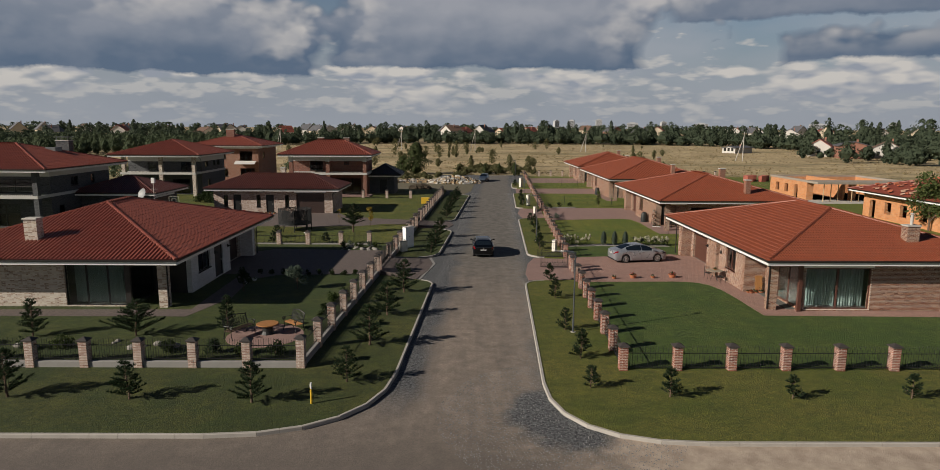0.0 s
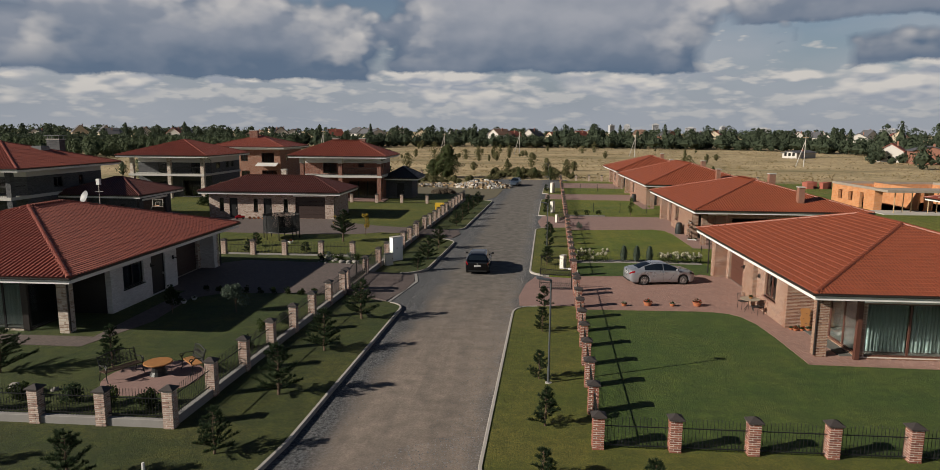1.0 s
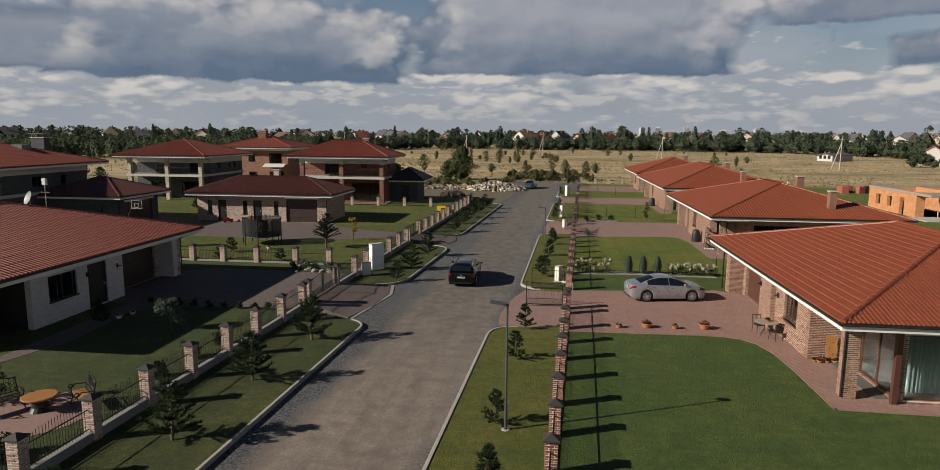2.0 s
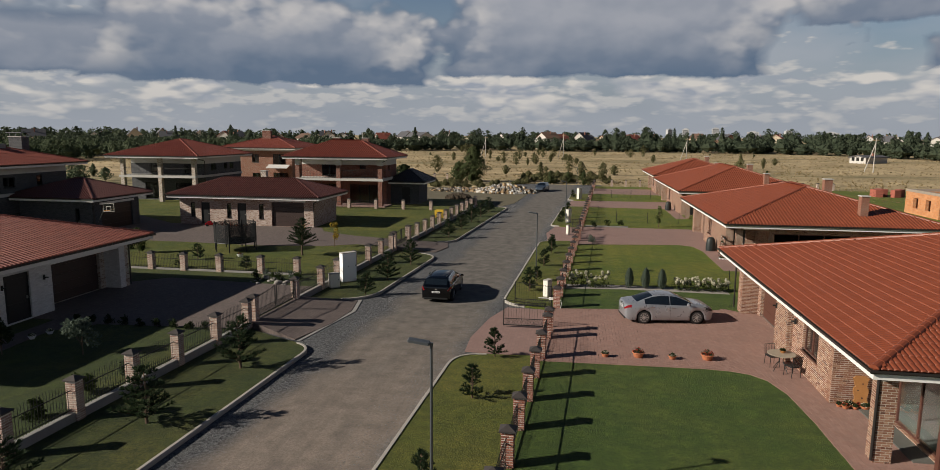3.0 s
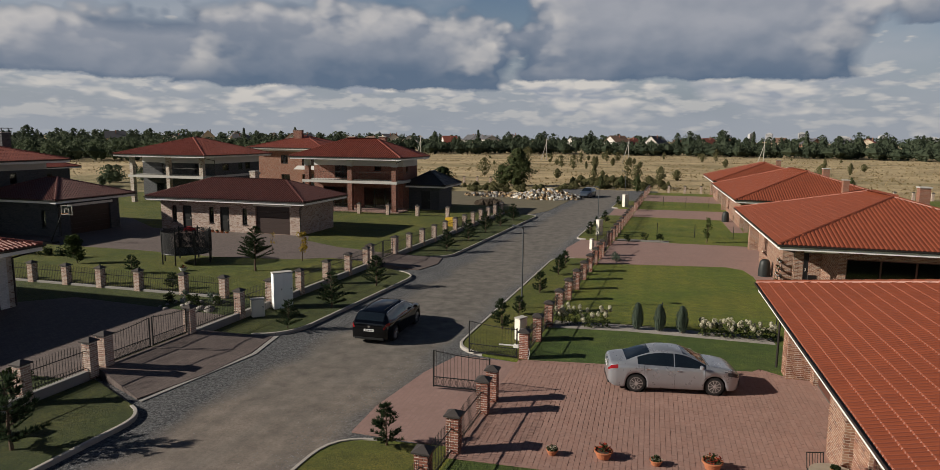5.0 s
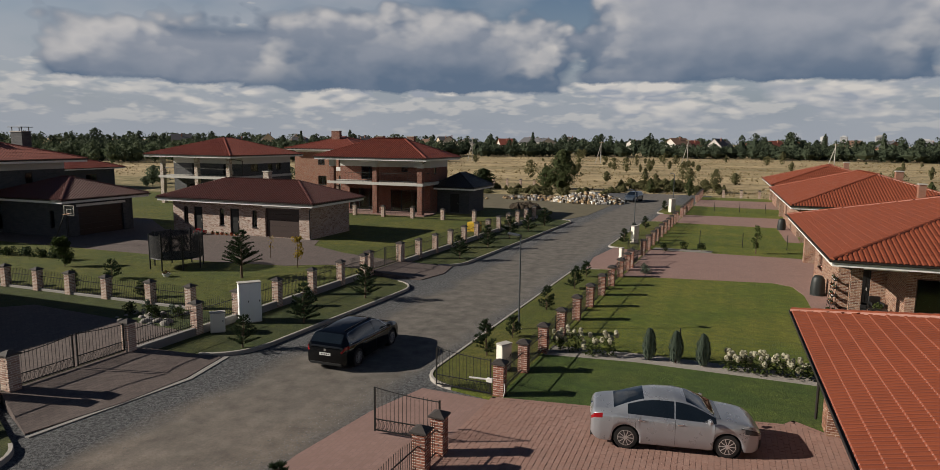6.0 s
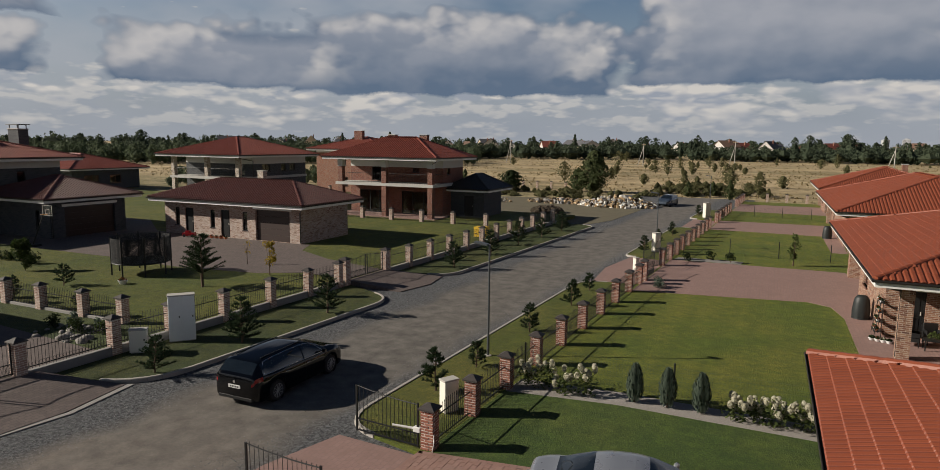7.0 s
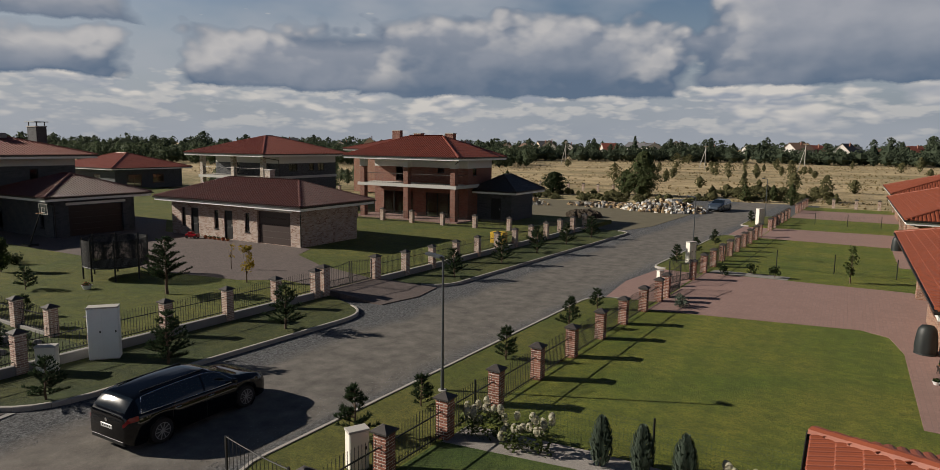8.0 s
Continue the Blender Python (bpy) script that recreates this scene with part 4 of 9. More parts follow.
def tile_row_mesh(tw, tl, amp):
    """The points of one tile: across, along, height; and its faces."""
    prof = [(0.0, 0.0), (0.12, 0.55), (0.32, 0.95), (0.62, 1.0), (0.88, 0.5), (1.0, 0.0)] if tw < 0.2 else [(0.0, 0.0), (0.24, 0.9), (0.68, 0.95), (1.0, 0.0)]
    line = lambda y, z: [(u * tw, y, h * amp + z) for u, h in prof]
    vs = line(0.026, 0.030) + line(tl + 0.03, 0.004) + line(0.0, 0.012) + line(0.0, -0.006)
    k = len(prof)
    if tw > 0.2:
        vs = line(0.026, 0.018) + line(tl + 0.03, 0.004) + line(0.0, 0.008) + line(0.0, -0.006)
    if tw > 0.25:
        return line(0.0, 0.020) + line(tl + 0.03, 0.004) + line(0.0, -0.006), [(i, i + 1, k + i + 1, k + i) for i in range(k - 1)] + [(2 * k + i, 2 * k + i + 1, i + 1, i) for i in range(k - 1)]
    fs = [(i, i + 1, k + i + 1, k + i) for i in range(k - 1)]
    fs += [(2 * k + i, 2 * k + i + 1, i + 1, i) for i in range(k - 1)] + [(3 * k + i, 3 * k + i + 1, 2 * k + i + 1, 2 * k + i) for i in range(k - 1)]
    return vs, fs


def hip_roof(house, x0, x1, y0, y1, ze, rise, mat, tw=0.165, tl=0.36, pick=None, white=True, deck_mat=None, wave=0.034):
    """A hipped roof with real tiles over the rectangle of its eaves. pick: which tiles are objects of their own."""
    wx, wy = x1 - x0, y1 - y0
    half = min(wx, wy) / 2
    slope = rise / half
    if wx >= wy:
        r0, r1 = Vector((x0 + half, y0 + half, ze + rise)), Vector((x1 - half, y0 + half, ze + rise))
    else:
        r0, r1 = Vector((x0 + half, y0 + half, ze + rise)), Vector((x0 + half, y1 - half, ze + rise))
    c = [Vector((x0, y0, ze)), Vector((x1, y0, ze)), Vector((x1, y1, ze)), Vector((x0, y1, ze))]
    deck = MB()
    v = c + [r0, r1]
    if wx >= wy:
        f = [(0, 1, 5, 4), (1, 2, 5), (2, 3, 4, 5), (3, 0, 4)]
        hips = [(c[0], r0), (c[3], r0), (c[1], r1), (c[2], r1)]
    else:
        f = [(0, 1, 4), (1, 2, 5, 4), (2, 3, 5), (3, 0, 4, 5)]
        hips = [(c[0], r0), (c[1], r0), (c[2], r1), (c[3], r1)]
    e = 0.03
    deck.add(v, f)
    deck.add([(p.x, p.y, p.z - 0.05) for p in c], [(3, 2, 1, 0)])
    deck.add([*c, *[(p.x, p.y, p.z - 0.05) for p in c]], [(i, 4 + i, 4 + (i + 1) % 4, (i + 1) % 4) for i in range(4)])
    roof = part("roof", deck, deck_mat or mat, house)
    tv, tf = tile_row_mesh(tw, tl, wave)
    piece = None
    rest = MB()
    sl = math.sqrt(1 + slope * slope)
    sides = [(c[0], c[1], Vector((0, 1, 0))), (c[1], c[2], Vector((-1, 0, 0))), (c[2], c[3], Vector((0, -1, 0))), (c[3], c[0], Vector((1, 0, 0)))]
    for s, (a, b, inw) in enumerate(sides):
        u = (b - a).normalized()
        run_dir = (inw + Vector((0, 0, slope))) / sl
        nrm = u.cross(run_dir)
        length = (b - a).length
        rows = int(half * sl / tl) + 1
        for k in range(rows):
            d0 = k * tl - 0.05
            plan = (d0 + tl / 2) / sl
            lo, hi = max(0, plan), length - max(0, plan)
            i0, i1 = math.ceil(lo / tw - 0.5), math.floor(hi / tw - 0.5)
            for i in range(max(0, i0), min(int(length / tw), i1 + 1)):
                org = a + u * (i * tw) + run_dir * d0
                jit = 0.004 * math.sin(i * 12.9 + k * 78.2)
                if pick and pick(s, i * tw, d0, org):
                    if piece is None:
                        pm = MB().add(tv, tf).mesh("roof_tile")
                        pm.materials.append(mat)
                        piece = pm
                    ob = new("roof_tile", piece)
                    ob.parent = roof
                    ob.matrix_basis = Matrix(((u.x, run_dir.x, nrm.x, org.x), (u.y, run_dir.y, nrm.y, org.y), (u.z, run_dir.z, nrm.z, org.z + jit), (0, 0, 0, 1)))
                else:
                    rest.add([org + u * p[0] + run_dir * p[1] + nrm * (p[2] + jit) for p in tv], tf)
    part("roof_tiling", rest, mat, roof, "overlapping wavy roof tiles", "stuff")
    caps = MB()
    for p, q in hips + [(r0, r1)]:
        d = q - p
        L = d.length
        if L < 0.2:
            continue
        n = max(1, round(L / 0.38))
        d.normalize()
        side = Vector((d.y, -d.x, 0)).normalized()
        up = side.cross(d)
        for k in range(n):
            s0, s1 = p + d * (L * k / n), p + d * (L * (k + 1) / n + 0.05)
            ra, rb = 0.135, 0.115
            ring = [(math.cos(t * math.pi / 5), math.sin(t * math.pi / 5)) for t in range(6)]
            vs = [s0 + side * (cx * ra) + up * (sy * ra * 0.85 + 0.01) for cx, sy in ring] + [s1 + side * (cx * rb) + up * (sy * rb * 0.85 + 0.01) for cx, sy in ring]
            caps.add(vs, [(t, t + 1, 7 + t, 6 + t) for t in range(5)] + [(5, 4, 3, 2, 1, 0), (6, 7, 8, 9, 10, 11)])
    part("ridge_tiles", caps, mat, roof, "rounded ridge and hip tiles", "stuff", smooth=False)
    # fascia, soffit, gutter
    for nm, lo, hi, ins, t, mm in (("fascia", ze - 0.31, ze - 0.06, 0.02, 0.03, WHITE if white else GUTTER_AND_SHADE), ("gutter", ze - 0.12, ze - 0.01, -0.10, 0.12, GUTTER_AND_SHADE)):
        for s in range(4):
            mb = MB()
            a, b = c[s], c[(s + 1) % 4]
            m = seg_matrix(a.xy, b.xy, 0)
            L = (b - a).length
            if nm == "fascia":
                mb.box((ins + (t if s % 2 else 0), ins, lo), (L - ins - (t if s % 2 else 0), ins + t, hi), m)
            else:
                prof = [(-0.115, hi), (-0.115, lo + 0.045), (-0.09, lo + 0.01), (-0.055, lo), (-0.02, lo + 0.01), (0.004, lo + 0.045), (0.004, hi - 0.02), (-0.008, hi - 0.02), (-0.008, lo + 0.05), (-0.055, lo + 0.015), (-0.103, lo + 0.05), (-0.103, hi)]
                k = len(prof)
                e0, e1 = -0.1, L + 0.1
                vs = [m @ Vector((e0, y, z)) for y, z in prof] + [m @ Vector((e1, y, z)) for y, z in prof]
                mb.add(vs, [(i, (i + 1) % k, k + (i + 1) % k, k + i) for i in range(k)] + [tuple(range(k - 1, -1, -1)), tuple(range(k, 2 * k))])
            part(nm, mb, mm, house)
    part("soffit", MB().box((x0 + 0.055, y0 + 0.055, ze - 0.29), (x1 - 0.055, y1 - 0.055, ze - 0.25)), WHITE, house)
    return roof


def chimney(house, x, y, z0, z1, w, d, mat, pipe=True, cap=True):
    mb = MB()
    mb.box((x - w / 2, y - d / 2, z0), (x + w / 2, y + d / 2, z1))
    ch = part("chimney", mb, mat, house)
    if cap:
        part("chimney_cap", MB().cbox((x - w / 2 - 0.06, y - d / 2 - 0.06, z1), (x + w / 2 + 0.06, y + d / 2 + 0.06, z1 + 0.08), 0.015), CONCRETE, ch)
    if pipe:
        part("flue_pipe", MB().cyl((x, y, z1 + 0.08), (x, y, z1 + 0.75), 0.09, 0.09, 12).cyl((x, y, z1 + 0.75), (x, y, z1 + 0.82), 0.16, 0.02, 12), CONCRETE, ch, "grey metal flue pipe")


def downpipe(house, x, y, ze, z0, dx, dy):
    """From the gutter back to the wall and down."""
    mb = MB().tube([(x, y, ze - 0.1), (x, y, ze - 0.25), (x + dx, y + dy, ze - 0.6), (x + dx, y + dy, z0 + 0.1)], 0.045, 8)
    part("downpipe", mb, GUTTER_AND_SHADE, house)


def wall_lamp(house, x, y, z, side):
    mb = MB().cyl((x, y, z - 0.12), (x, y, z + 0.12), 0.05, 0.05, 8).box((x - 0.03, y - 0.03, z - 0.03), (x + 0.2 * side + 0.03, y + 0.03, z + 0.03))
    part("wall_lamp", mb, DARK, house)


def column(house, x, y, z0, z1, w, mat, name="column"):
    return part(name, MB().box((x - w / 2, y - w / 2, z0), (x + w / 2, y + w / 2, z1)), mat, house)


def curtains(house, p0, p1, z0, z1):
    """A gathered curtain hanging along a line."""
    a, b = Vector(p0), Vector(p1)
    L = (b - a).length
    n = int(L / 0.05)
    d = (b - a) / L
    s = Vector((-d.y, d.x))
    vs = []
    for k in range(n + 1):
        q = a + d * (L * k / n) + s * (0.045 * math.sin(k * 1.9) + 0.02 * math.sin(k * 0.63))
        vs += [(q.x, q.y, z0), (q.x, q.y, z1)]
    part("curtain", MB().add(vs, [(2 * k, 2 * k + 2, 2 * k + 3, 2 * k + 1) for k in range(n)]), CURTAIN, house, smooth=True)


def house_r1():
    h = thing("bungalow", "tan and red brick bungalow with a bright red tiled hip roof", "house", (0, 0, 0))
    pts = [(19.6, 39.4), (31.0, 39.4), (31.0, 57.0), (18.0, 57.0), (18.0, 56.2), (18.85, 56.2), (18.85, 50.9), (18.2, 50.9), (18.2, 44.0), (19.6, 44.0)]
    holes = {0: [(0.3, 4.2, 0.12, 2.62, "win", 2)], 5: [(0.5, 4.5, 0.02, 2.45, "garage")], 7: [(3.7, 5.4, 1.0, 2.5, "win", 2)], 9: [(0.25, 4.3, 0.12, 2.62, "win", 3)]}
    none = lambda u, z: False
    plan_walls(h, pts, 0.0, 3.06, BRICK_R, holes, frame_mat=BROWN, bricks={0: none, 3: none, 4: none, 5: none, 6: none, 7: lambda u, z: 1.0 < u < 3.6 and z < 2.4, 8: none})
    part("pier", MB().box((17.95, 48.4, 0), (18.197, 49.9, 3.06)), BRICK_R, h)
    column(h, 18.05, 39.75, 0.0, 2.95, 0.5, BRICK_R)
    part("porch_beam", MB().box((17.8, 39.5, 2.72), (19.6, 39.9, 3.04)).box((17.85, 39.9, 2.72), (18.15, 44.0, 3.04)), WHITE, h)
    part("corner_post", MB().box((19.42, 39.2, 0.0), (19.62, 39.395, 2.95)), BROWN, h, "dark red-brown timber post")
    part("lintel", MB().box((19.65, 39.33, 2.66), (23.9, 39.397, 2.86)), WHITE, h)
    part("lintel", MB().box((18.14, 45.3, 2.52), (18.197, 47.4, 2.72)), WHITE, h)
    part("floor_slab", MB().box((19.0, 39.7, 0.0), (30.7, 56.7, 0.06)), INSIDE, h)
    curtains(h, (20.2, 40.3), (22.2, 40.3), 0.1, 2.7)
    curtains(h, (22.4, 40.3), (23.9, 40.3), 0.1, 2.7)
    part("partition", MB().box((18.9, 44.3, 0.06), (30.7, 44.4, 3.0)), INSIDE, h)
    hip_roof(h, 17.04, 32.0, 38.28, 57.8, 3.31, 2.13, ROOF_R, pick=lambda s, u, d, o: s == 3 and 48.6 < o.y < 52.2 and d < 3.0)
    chimney(h, 26.85, 40.9, 3.6, 4.95, 0.75, 0.6, BRICK_R)
    downpipe(h, 17.25, 39.1, 3.3, 0, 0.5, 0.4)
    downpipe(h, 17.15, 57.3, 3.3, 0, 0.7, -0.1)
    for y in (47.9, 50.5):
        wall_lamp(h, 18.1, y, 1.95, -1)
    return h


def house_r(x, y0, y1, rise=2.2, name_label="", wide=15.4):
    """A bungalow like the first, further along the road."""
    h = thing("bungalow", name_label, "house", (0, 0, 0), "bungalows along the road")
    a, b = x + 1.1, y0 + 1.2
    e, f = x + wide - 1.1, y1 - 0.9
    L = f - b
    pts = [(a + 2.2, b), (e, b), (e, f), (a, f), (a, f - 0.8), (a + 0.7, f - 0.8), (a + 0.7, f - 6.0), (a, f - 6.0), (a, b + 3.6), (a + 2.2, b + 3.6)]
    # side 0: window widened, its dark glass also standing for deep eave shade
    holes = {0: [(0.4, 5.6, 0.12, 2.5, "win", 3)], 6: [], 5: [(0.9, 4.3, 0.02, 2.4, "garage")], 7: [(1.6, 3.2, 1.0, 2.4, "win", 2)], 8: [(0.6, 1.5, 0.05, 2.3, "door")]}
    plan_walls(h, pts, 0.0, 3.06, BRICK_R, holes, frame_mat=BROWN)
    column(h, a + 0.2, b + 0.2, 0, 2.9, 0.45, BRICK_R)
    part("porch_beam", MB().box((a, b, 2.75), (a + 2.2, b + 0.4, 3.04)), WHITE, h)
    part("floor_slab", MB().box((a + 2.3, b + 0.4, 0.0), (e - 0.4, f - 1.3, 0.06)), INSIDE, h)
    hip_roof(h, x, x + wide, y0, y1, 3.31, rise, ROOF_R, 0.235, 0.38, wave=0.05)
    chimney(h, x + 9.9, y0 + 2.1, 3.5, 5.3, 0.52, 0.55, BRICK_X, pipe=False)
    chimney(h, x + 9.6, y0 + 8.5, 5.0, 6.1, 0.6, 0.55, BRICK_X, pipe=False)
    downpipe(h, x + 0.1, y0 + 0.3, 3.3, 0, 1.0, 1.0)
    return h


def house_l1():
    h = thing("bungalow", "pale brick bungalow with a brown-red tiled hip roof and shaded porch", "house", (0, 0, 0))
    z = PLOT_L
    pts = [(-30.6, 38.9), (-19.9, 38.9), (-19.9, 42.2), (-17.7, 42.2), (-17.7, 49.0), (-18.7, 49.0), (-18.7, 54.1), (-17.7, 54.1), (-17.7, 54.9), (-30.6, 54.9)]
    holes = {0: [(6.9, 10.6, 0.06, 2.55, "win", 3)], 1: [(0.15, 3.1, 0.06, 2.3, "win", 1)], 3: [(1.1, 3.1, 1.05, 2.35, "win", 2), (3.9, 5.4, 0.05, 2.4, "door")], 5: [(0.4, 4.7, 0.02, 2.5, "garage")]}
    # sides 1 and 2: porch shade put into the wall colour, near black
    plan_walls(h, pts, z, 3.16, {1: GUTTER_AND_SHADE, 2: GUTTER_AND_SHADE, 3: BRICK_W, 4: BRICK_W, 6: BRICK_W, 7: BRICK_W, -1: BRICK_L}, holes, frame_mat=DARK)
    column(h, -17.95, 38.95, z, 3.0, 0.5, BRICK_L)
    part("porch_beam", MB().box((-19.9, 38.75, 2.78), (-17.7, 39.15, 3.14)).box((-18.1, 39.15, 2.78), (-17.8, 42.2, 3.14)), WHITE, h)
    part("lintel", MB().box((-23.8, 38.82, 2.86), (-19.95, 38.897, 3.06)), WHITE, h)
    part("garage_beam", MB().box((-18.1, 49.0, 2.7), (-17.75, 54.1, 3.14)), WHITE, h)
    part("floor_slab", MB().box((-30.2, 39.3, z), (-20.3, 54.5, z + 0.05)), INSIDE, h)
    part("partition", MB().box((-30.2, 44.3, z + 0.05), (-18.1, 44.4, 3.1)), INSIDE, h)
    curtains(h, (-23.5, 39.6), (-20.5, 39.6), z + 0.1, 2.8)
    hip_roof(h, -31.85, -16.36, 37.17, 55.5, 3.44, 2.28, ROOF_L, 0.235, 0.36, wave=0.075)
    chimney(h, -25.65, 39.6, 3.7, 5.35, 0.75, 0.6, BRICK_L, pipe=False)
    downpipe(h, -16.6, 37.3, 3.4, z, -1.05, 1.45)
    downpipe(h, -16.45, 55.2, 3.4, z, -1.1, -0.4)
    for y in (45.9, 48.4):
        wall_lamp(h, -17.6, y, 2.2, 1)
    return h


def garage_g():
    h = thing("garage_house", "low pale brick outbuilding with dark tiled hip roof", "garage", (0, 0, 0))
    z = PLOT_L
    pts = [(-30.85, 80.6), (-16.5, 80.6), (-16.5, 86.8), (-30.85, 86.8)]
    u = lambda x: x + 30.85
    slit = lambda a: (u(a), u(a) + 0.5, 0.75, 2.2, "win", 1)
    holes = {0: [slit(-29.65), (u(-28.5), u(-27.55), 0.04, 2.25, "door"), slit(-25.7), (u(-24.55), u(-23.6), 0.04, 2.25, "door"), slit(-22.25), (u(-20.9), u(-17.5), 0.02, 2.45, "garage")]}
    plan_walls(h, pts, z, 3.1, BRICK_G, holes, frame_mat=DARK)
    part("lintel", MB().box((-21.1, 80.54, 2.78), (-17.3, 80.597, 2.95)), WHITE, h)
    hip_roof(h, -31.65, -15.5, 79.6, 87.8, 3.35, 1.5, ROOF_D, 0.235, 0.38, wave=0.10)
    chimney(h, -23.3, 84.2, 4.2, 5.55, 0.6, 0.5, BRICK_L, pipe=False)
    downpipe(h, -15.6, 79.7, 3.3, z, -0.85, 0.85)
    return h


def house_v():
    h = thing("two_storey_house", "dark red brick two-storey house with a balcony on brick columns", "house", (0, 0, 0))
    z = PLOT_L
    pts = [(-27.1, 102.6), (-15.5, 102.6), (-15.5, 107.6), (-27.1, 107.6)]
    lower = {0: [(1.2, 5.0, 0.1, 2.6, "win", 3), (6.6, 10.6, 0.1, 2.6, "win", 3)]}
    upper = {0: [(2.8, 4.8, 0.1, 2.2, "win", 2), (8.0, 8.8, 1.1, 2.1, "win", 1)], 1: [(1.0, 1.8, 0.9, 2.0, "win", 1)]}
    plan_walls(h, pts, z, 3.55, BRICK_V, lower, frame_mat=DARK)
    plan_walls(h, pts, 3.85, 5.45, BRICK_V, {k: [o[:3] + (1.6,) + o[4:] for o in v] for k, v in upper.items()}, frame_mat=DARK)
    plan_walls(h, pts, 5.45, 6.35, PLASTER, {})
    part("floor_slab", MB().box((-27.1, 99.7, 3.55), (-15.1, 107.6, 3.85)), SLAB, h, "white balcony slab")
    part("terrace", MB().box((-27.6, 99.4, 0.1), (-14.8, 102.6, z + 0.12)), PAVE_FAR, h)
    for x in (-26.5, -21.0, -15.5):
        column(h, x, 100.0, z + 0.12, 3.55, 0.55, BRICK_V)
        column(h, x, 100.0, 3.85, 5.5, 0.55, BRICK_V)
        column(h, x, 100.0, 5.5, 6.35, 0.6, PLASTER)
    rail = MB().tube([(-26.5, 99.9, 4.85), (-15.5, 99.9, 4.85), (-15.5, 102.6, 4.85)], 0.025)
    for k in range(55):
        rail.cyl((-26.4 + k * 0.2, 99.9, 3.85), (-26.4 + k * 0.2, 99.9, 4.85), 0.008, 0.008, 4)
    part("railing", rail, DARK, h)
    hip_roof(h, -28.1, -14.2, 98.7, 108.5, 6.6, 2.0, ROOF_L, 0.27, 0.40, wave=0.07)
    for x in (-23.0, -19.0):
        chimney(h, x, 105.0, 7.4, 8.9, 0.9, 0.6, BRICK_V, pipe=False)
    downpipe(h, -14.35, 99.0, 6.5, z, -1.0, 0.9)
    g = [(-15.5, 104.6), (-11.6, 104.6), (-11.6, 109.6), (-15.5, 109.6)]
    plan_walls(h, g, z, 3.0, GREY_BRICK, {0: [(1.6, 2.7, 0.05, 2.2, "door")]})
    hip_roof(h, -16.0, -10.6, 103.5, 110.5, 3.3, 1.5, GUTTER_AND_SHADE, 0.27, 0.40)
    return h


def house_u():
    h = thing("two_storey_house", "two-storey house with white plaster, grey brick band and balcony columns", "house", (0, 0, 0))
    z = PLOT_L
    pts = [(-51.8, 102.0), (-40.8, 102.0), (-40.8, 111.8), (-51.8, 111.8)]
    lower = {0: [(2.0, 4.2, 0.1, 2.4, "win", 2), (6.6, 9.2, 0.1, 2.4, "win", 2)], 1: [(2.4, 3.5, 0.9, 2.2, "win", 1)]}
    upper = {0: [(3.0, 4.2, 0.1, 2.0, "win", 1), (8.0, 9.6, 0.1, 2.0, "win", 2)], 1: [(1.6, 3.0, 0.55, 1.7, "win", 2), (5.0, 5.9, 0.55, 1.7, "win", 1), (6.6, 7.7, 0.55, 1.7, "win", 2)]}
    plan_walls(h, pts, z, 3.5, GREY_BRICK, lower, frame_mat=DARK)
    plan_walls(h, pts, 3.8, 5.3, GREY_BRICK, {k: [o[:3] + (min(1.5, o[3]),) + o[4:] for o in v] for k, v in upper.items()}, frame_mat=DARK)
    plan_walls(h, pts, 5.3, 6.25, PLASTER, {})
    part("floor_slab", MB().box((-51.8, 99.4, 3.5), (-40.6, 111.8, 3.8)), SLAB, h, "white balcony slab")
    for x in (-51.3, -45.8, -40.9):
        column(h, x, 99.7, z, 3.5, 0.5, BRICK_L)
        column(h, x, 99.7, 3.8, 6.3, 0.5, BRICK_L)
    rail = MB().tube([(-51.3, 99.6, 4.75), (-40.9, 99.6, 4.75), (-40.9, 102.0, 4.75)], 0.03)
    for k in range(52):
        rail.cyl((-51.2 + k * 0.2, 99.6, 3.8), (-51.2 + k * 0.2, 99.6, 4.75), 0.009, 0.009, 4)
    part("railing", rail, DARK, h)
    hip_roof(h, -53.0, -39.5, 98.4, 113.0, 6.45, 2.1, ROOF_L, 0.27, 0.40, wave=0.07)
    downpipe(h, -39.7, 98.7, 6.3, z, -1.0, 3.2)
    return h


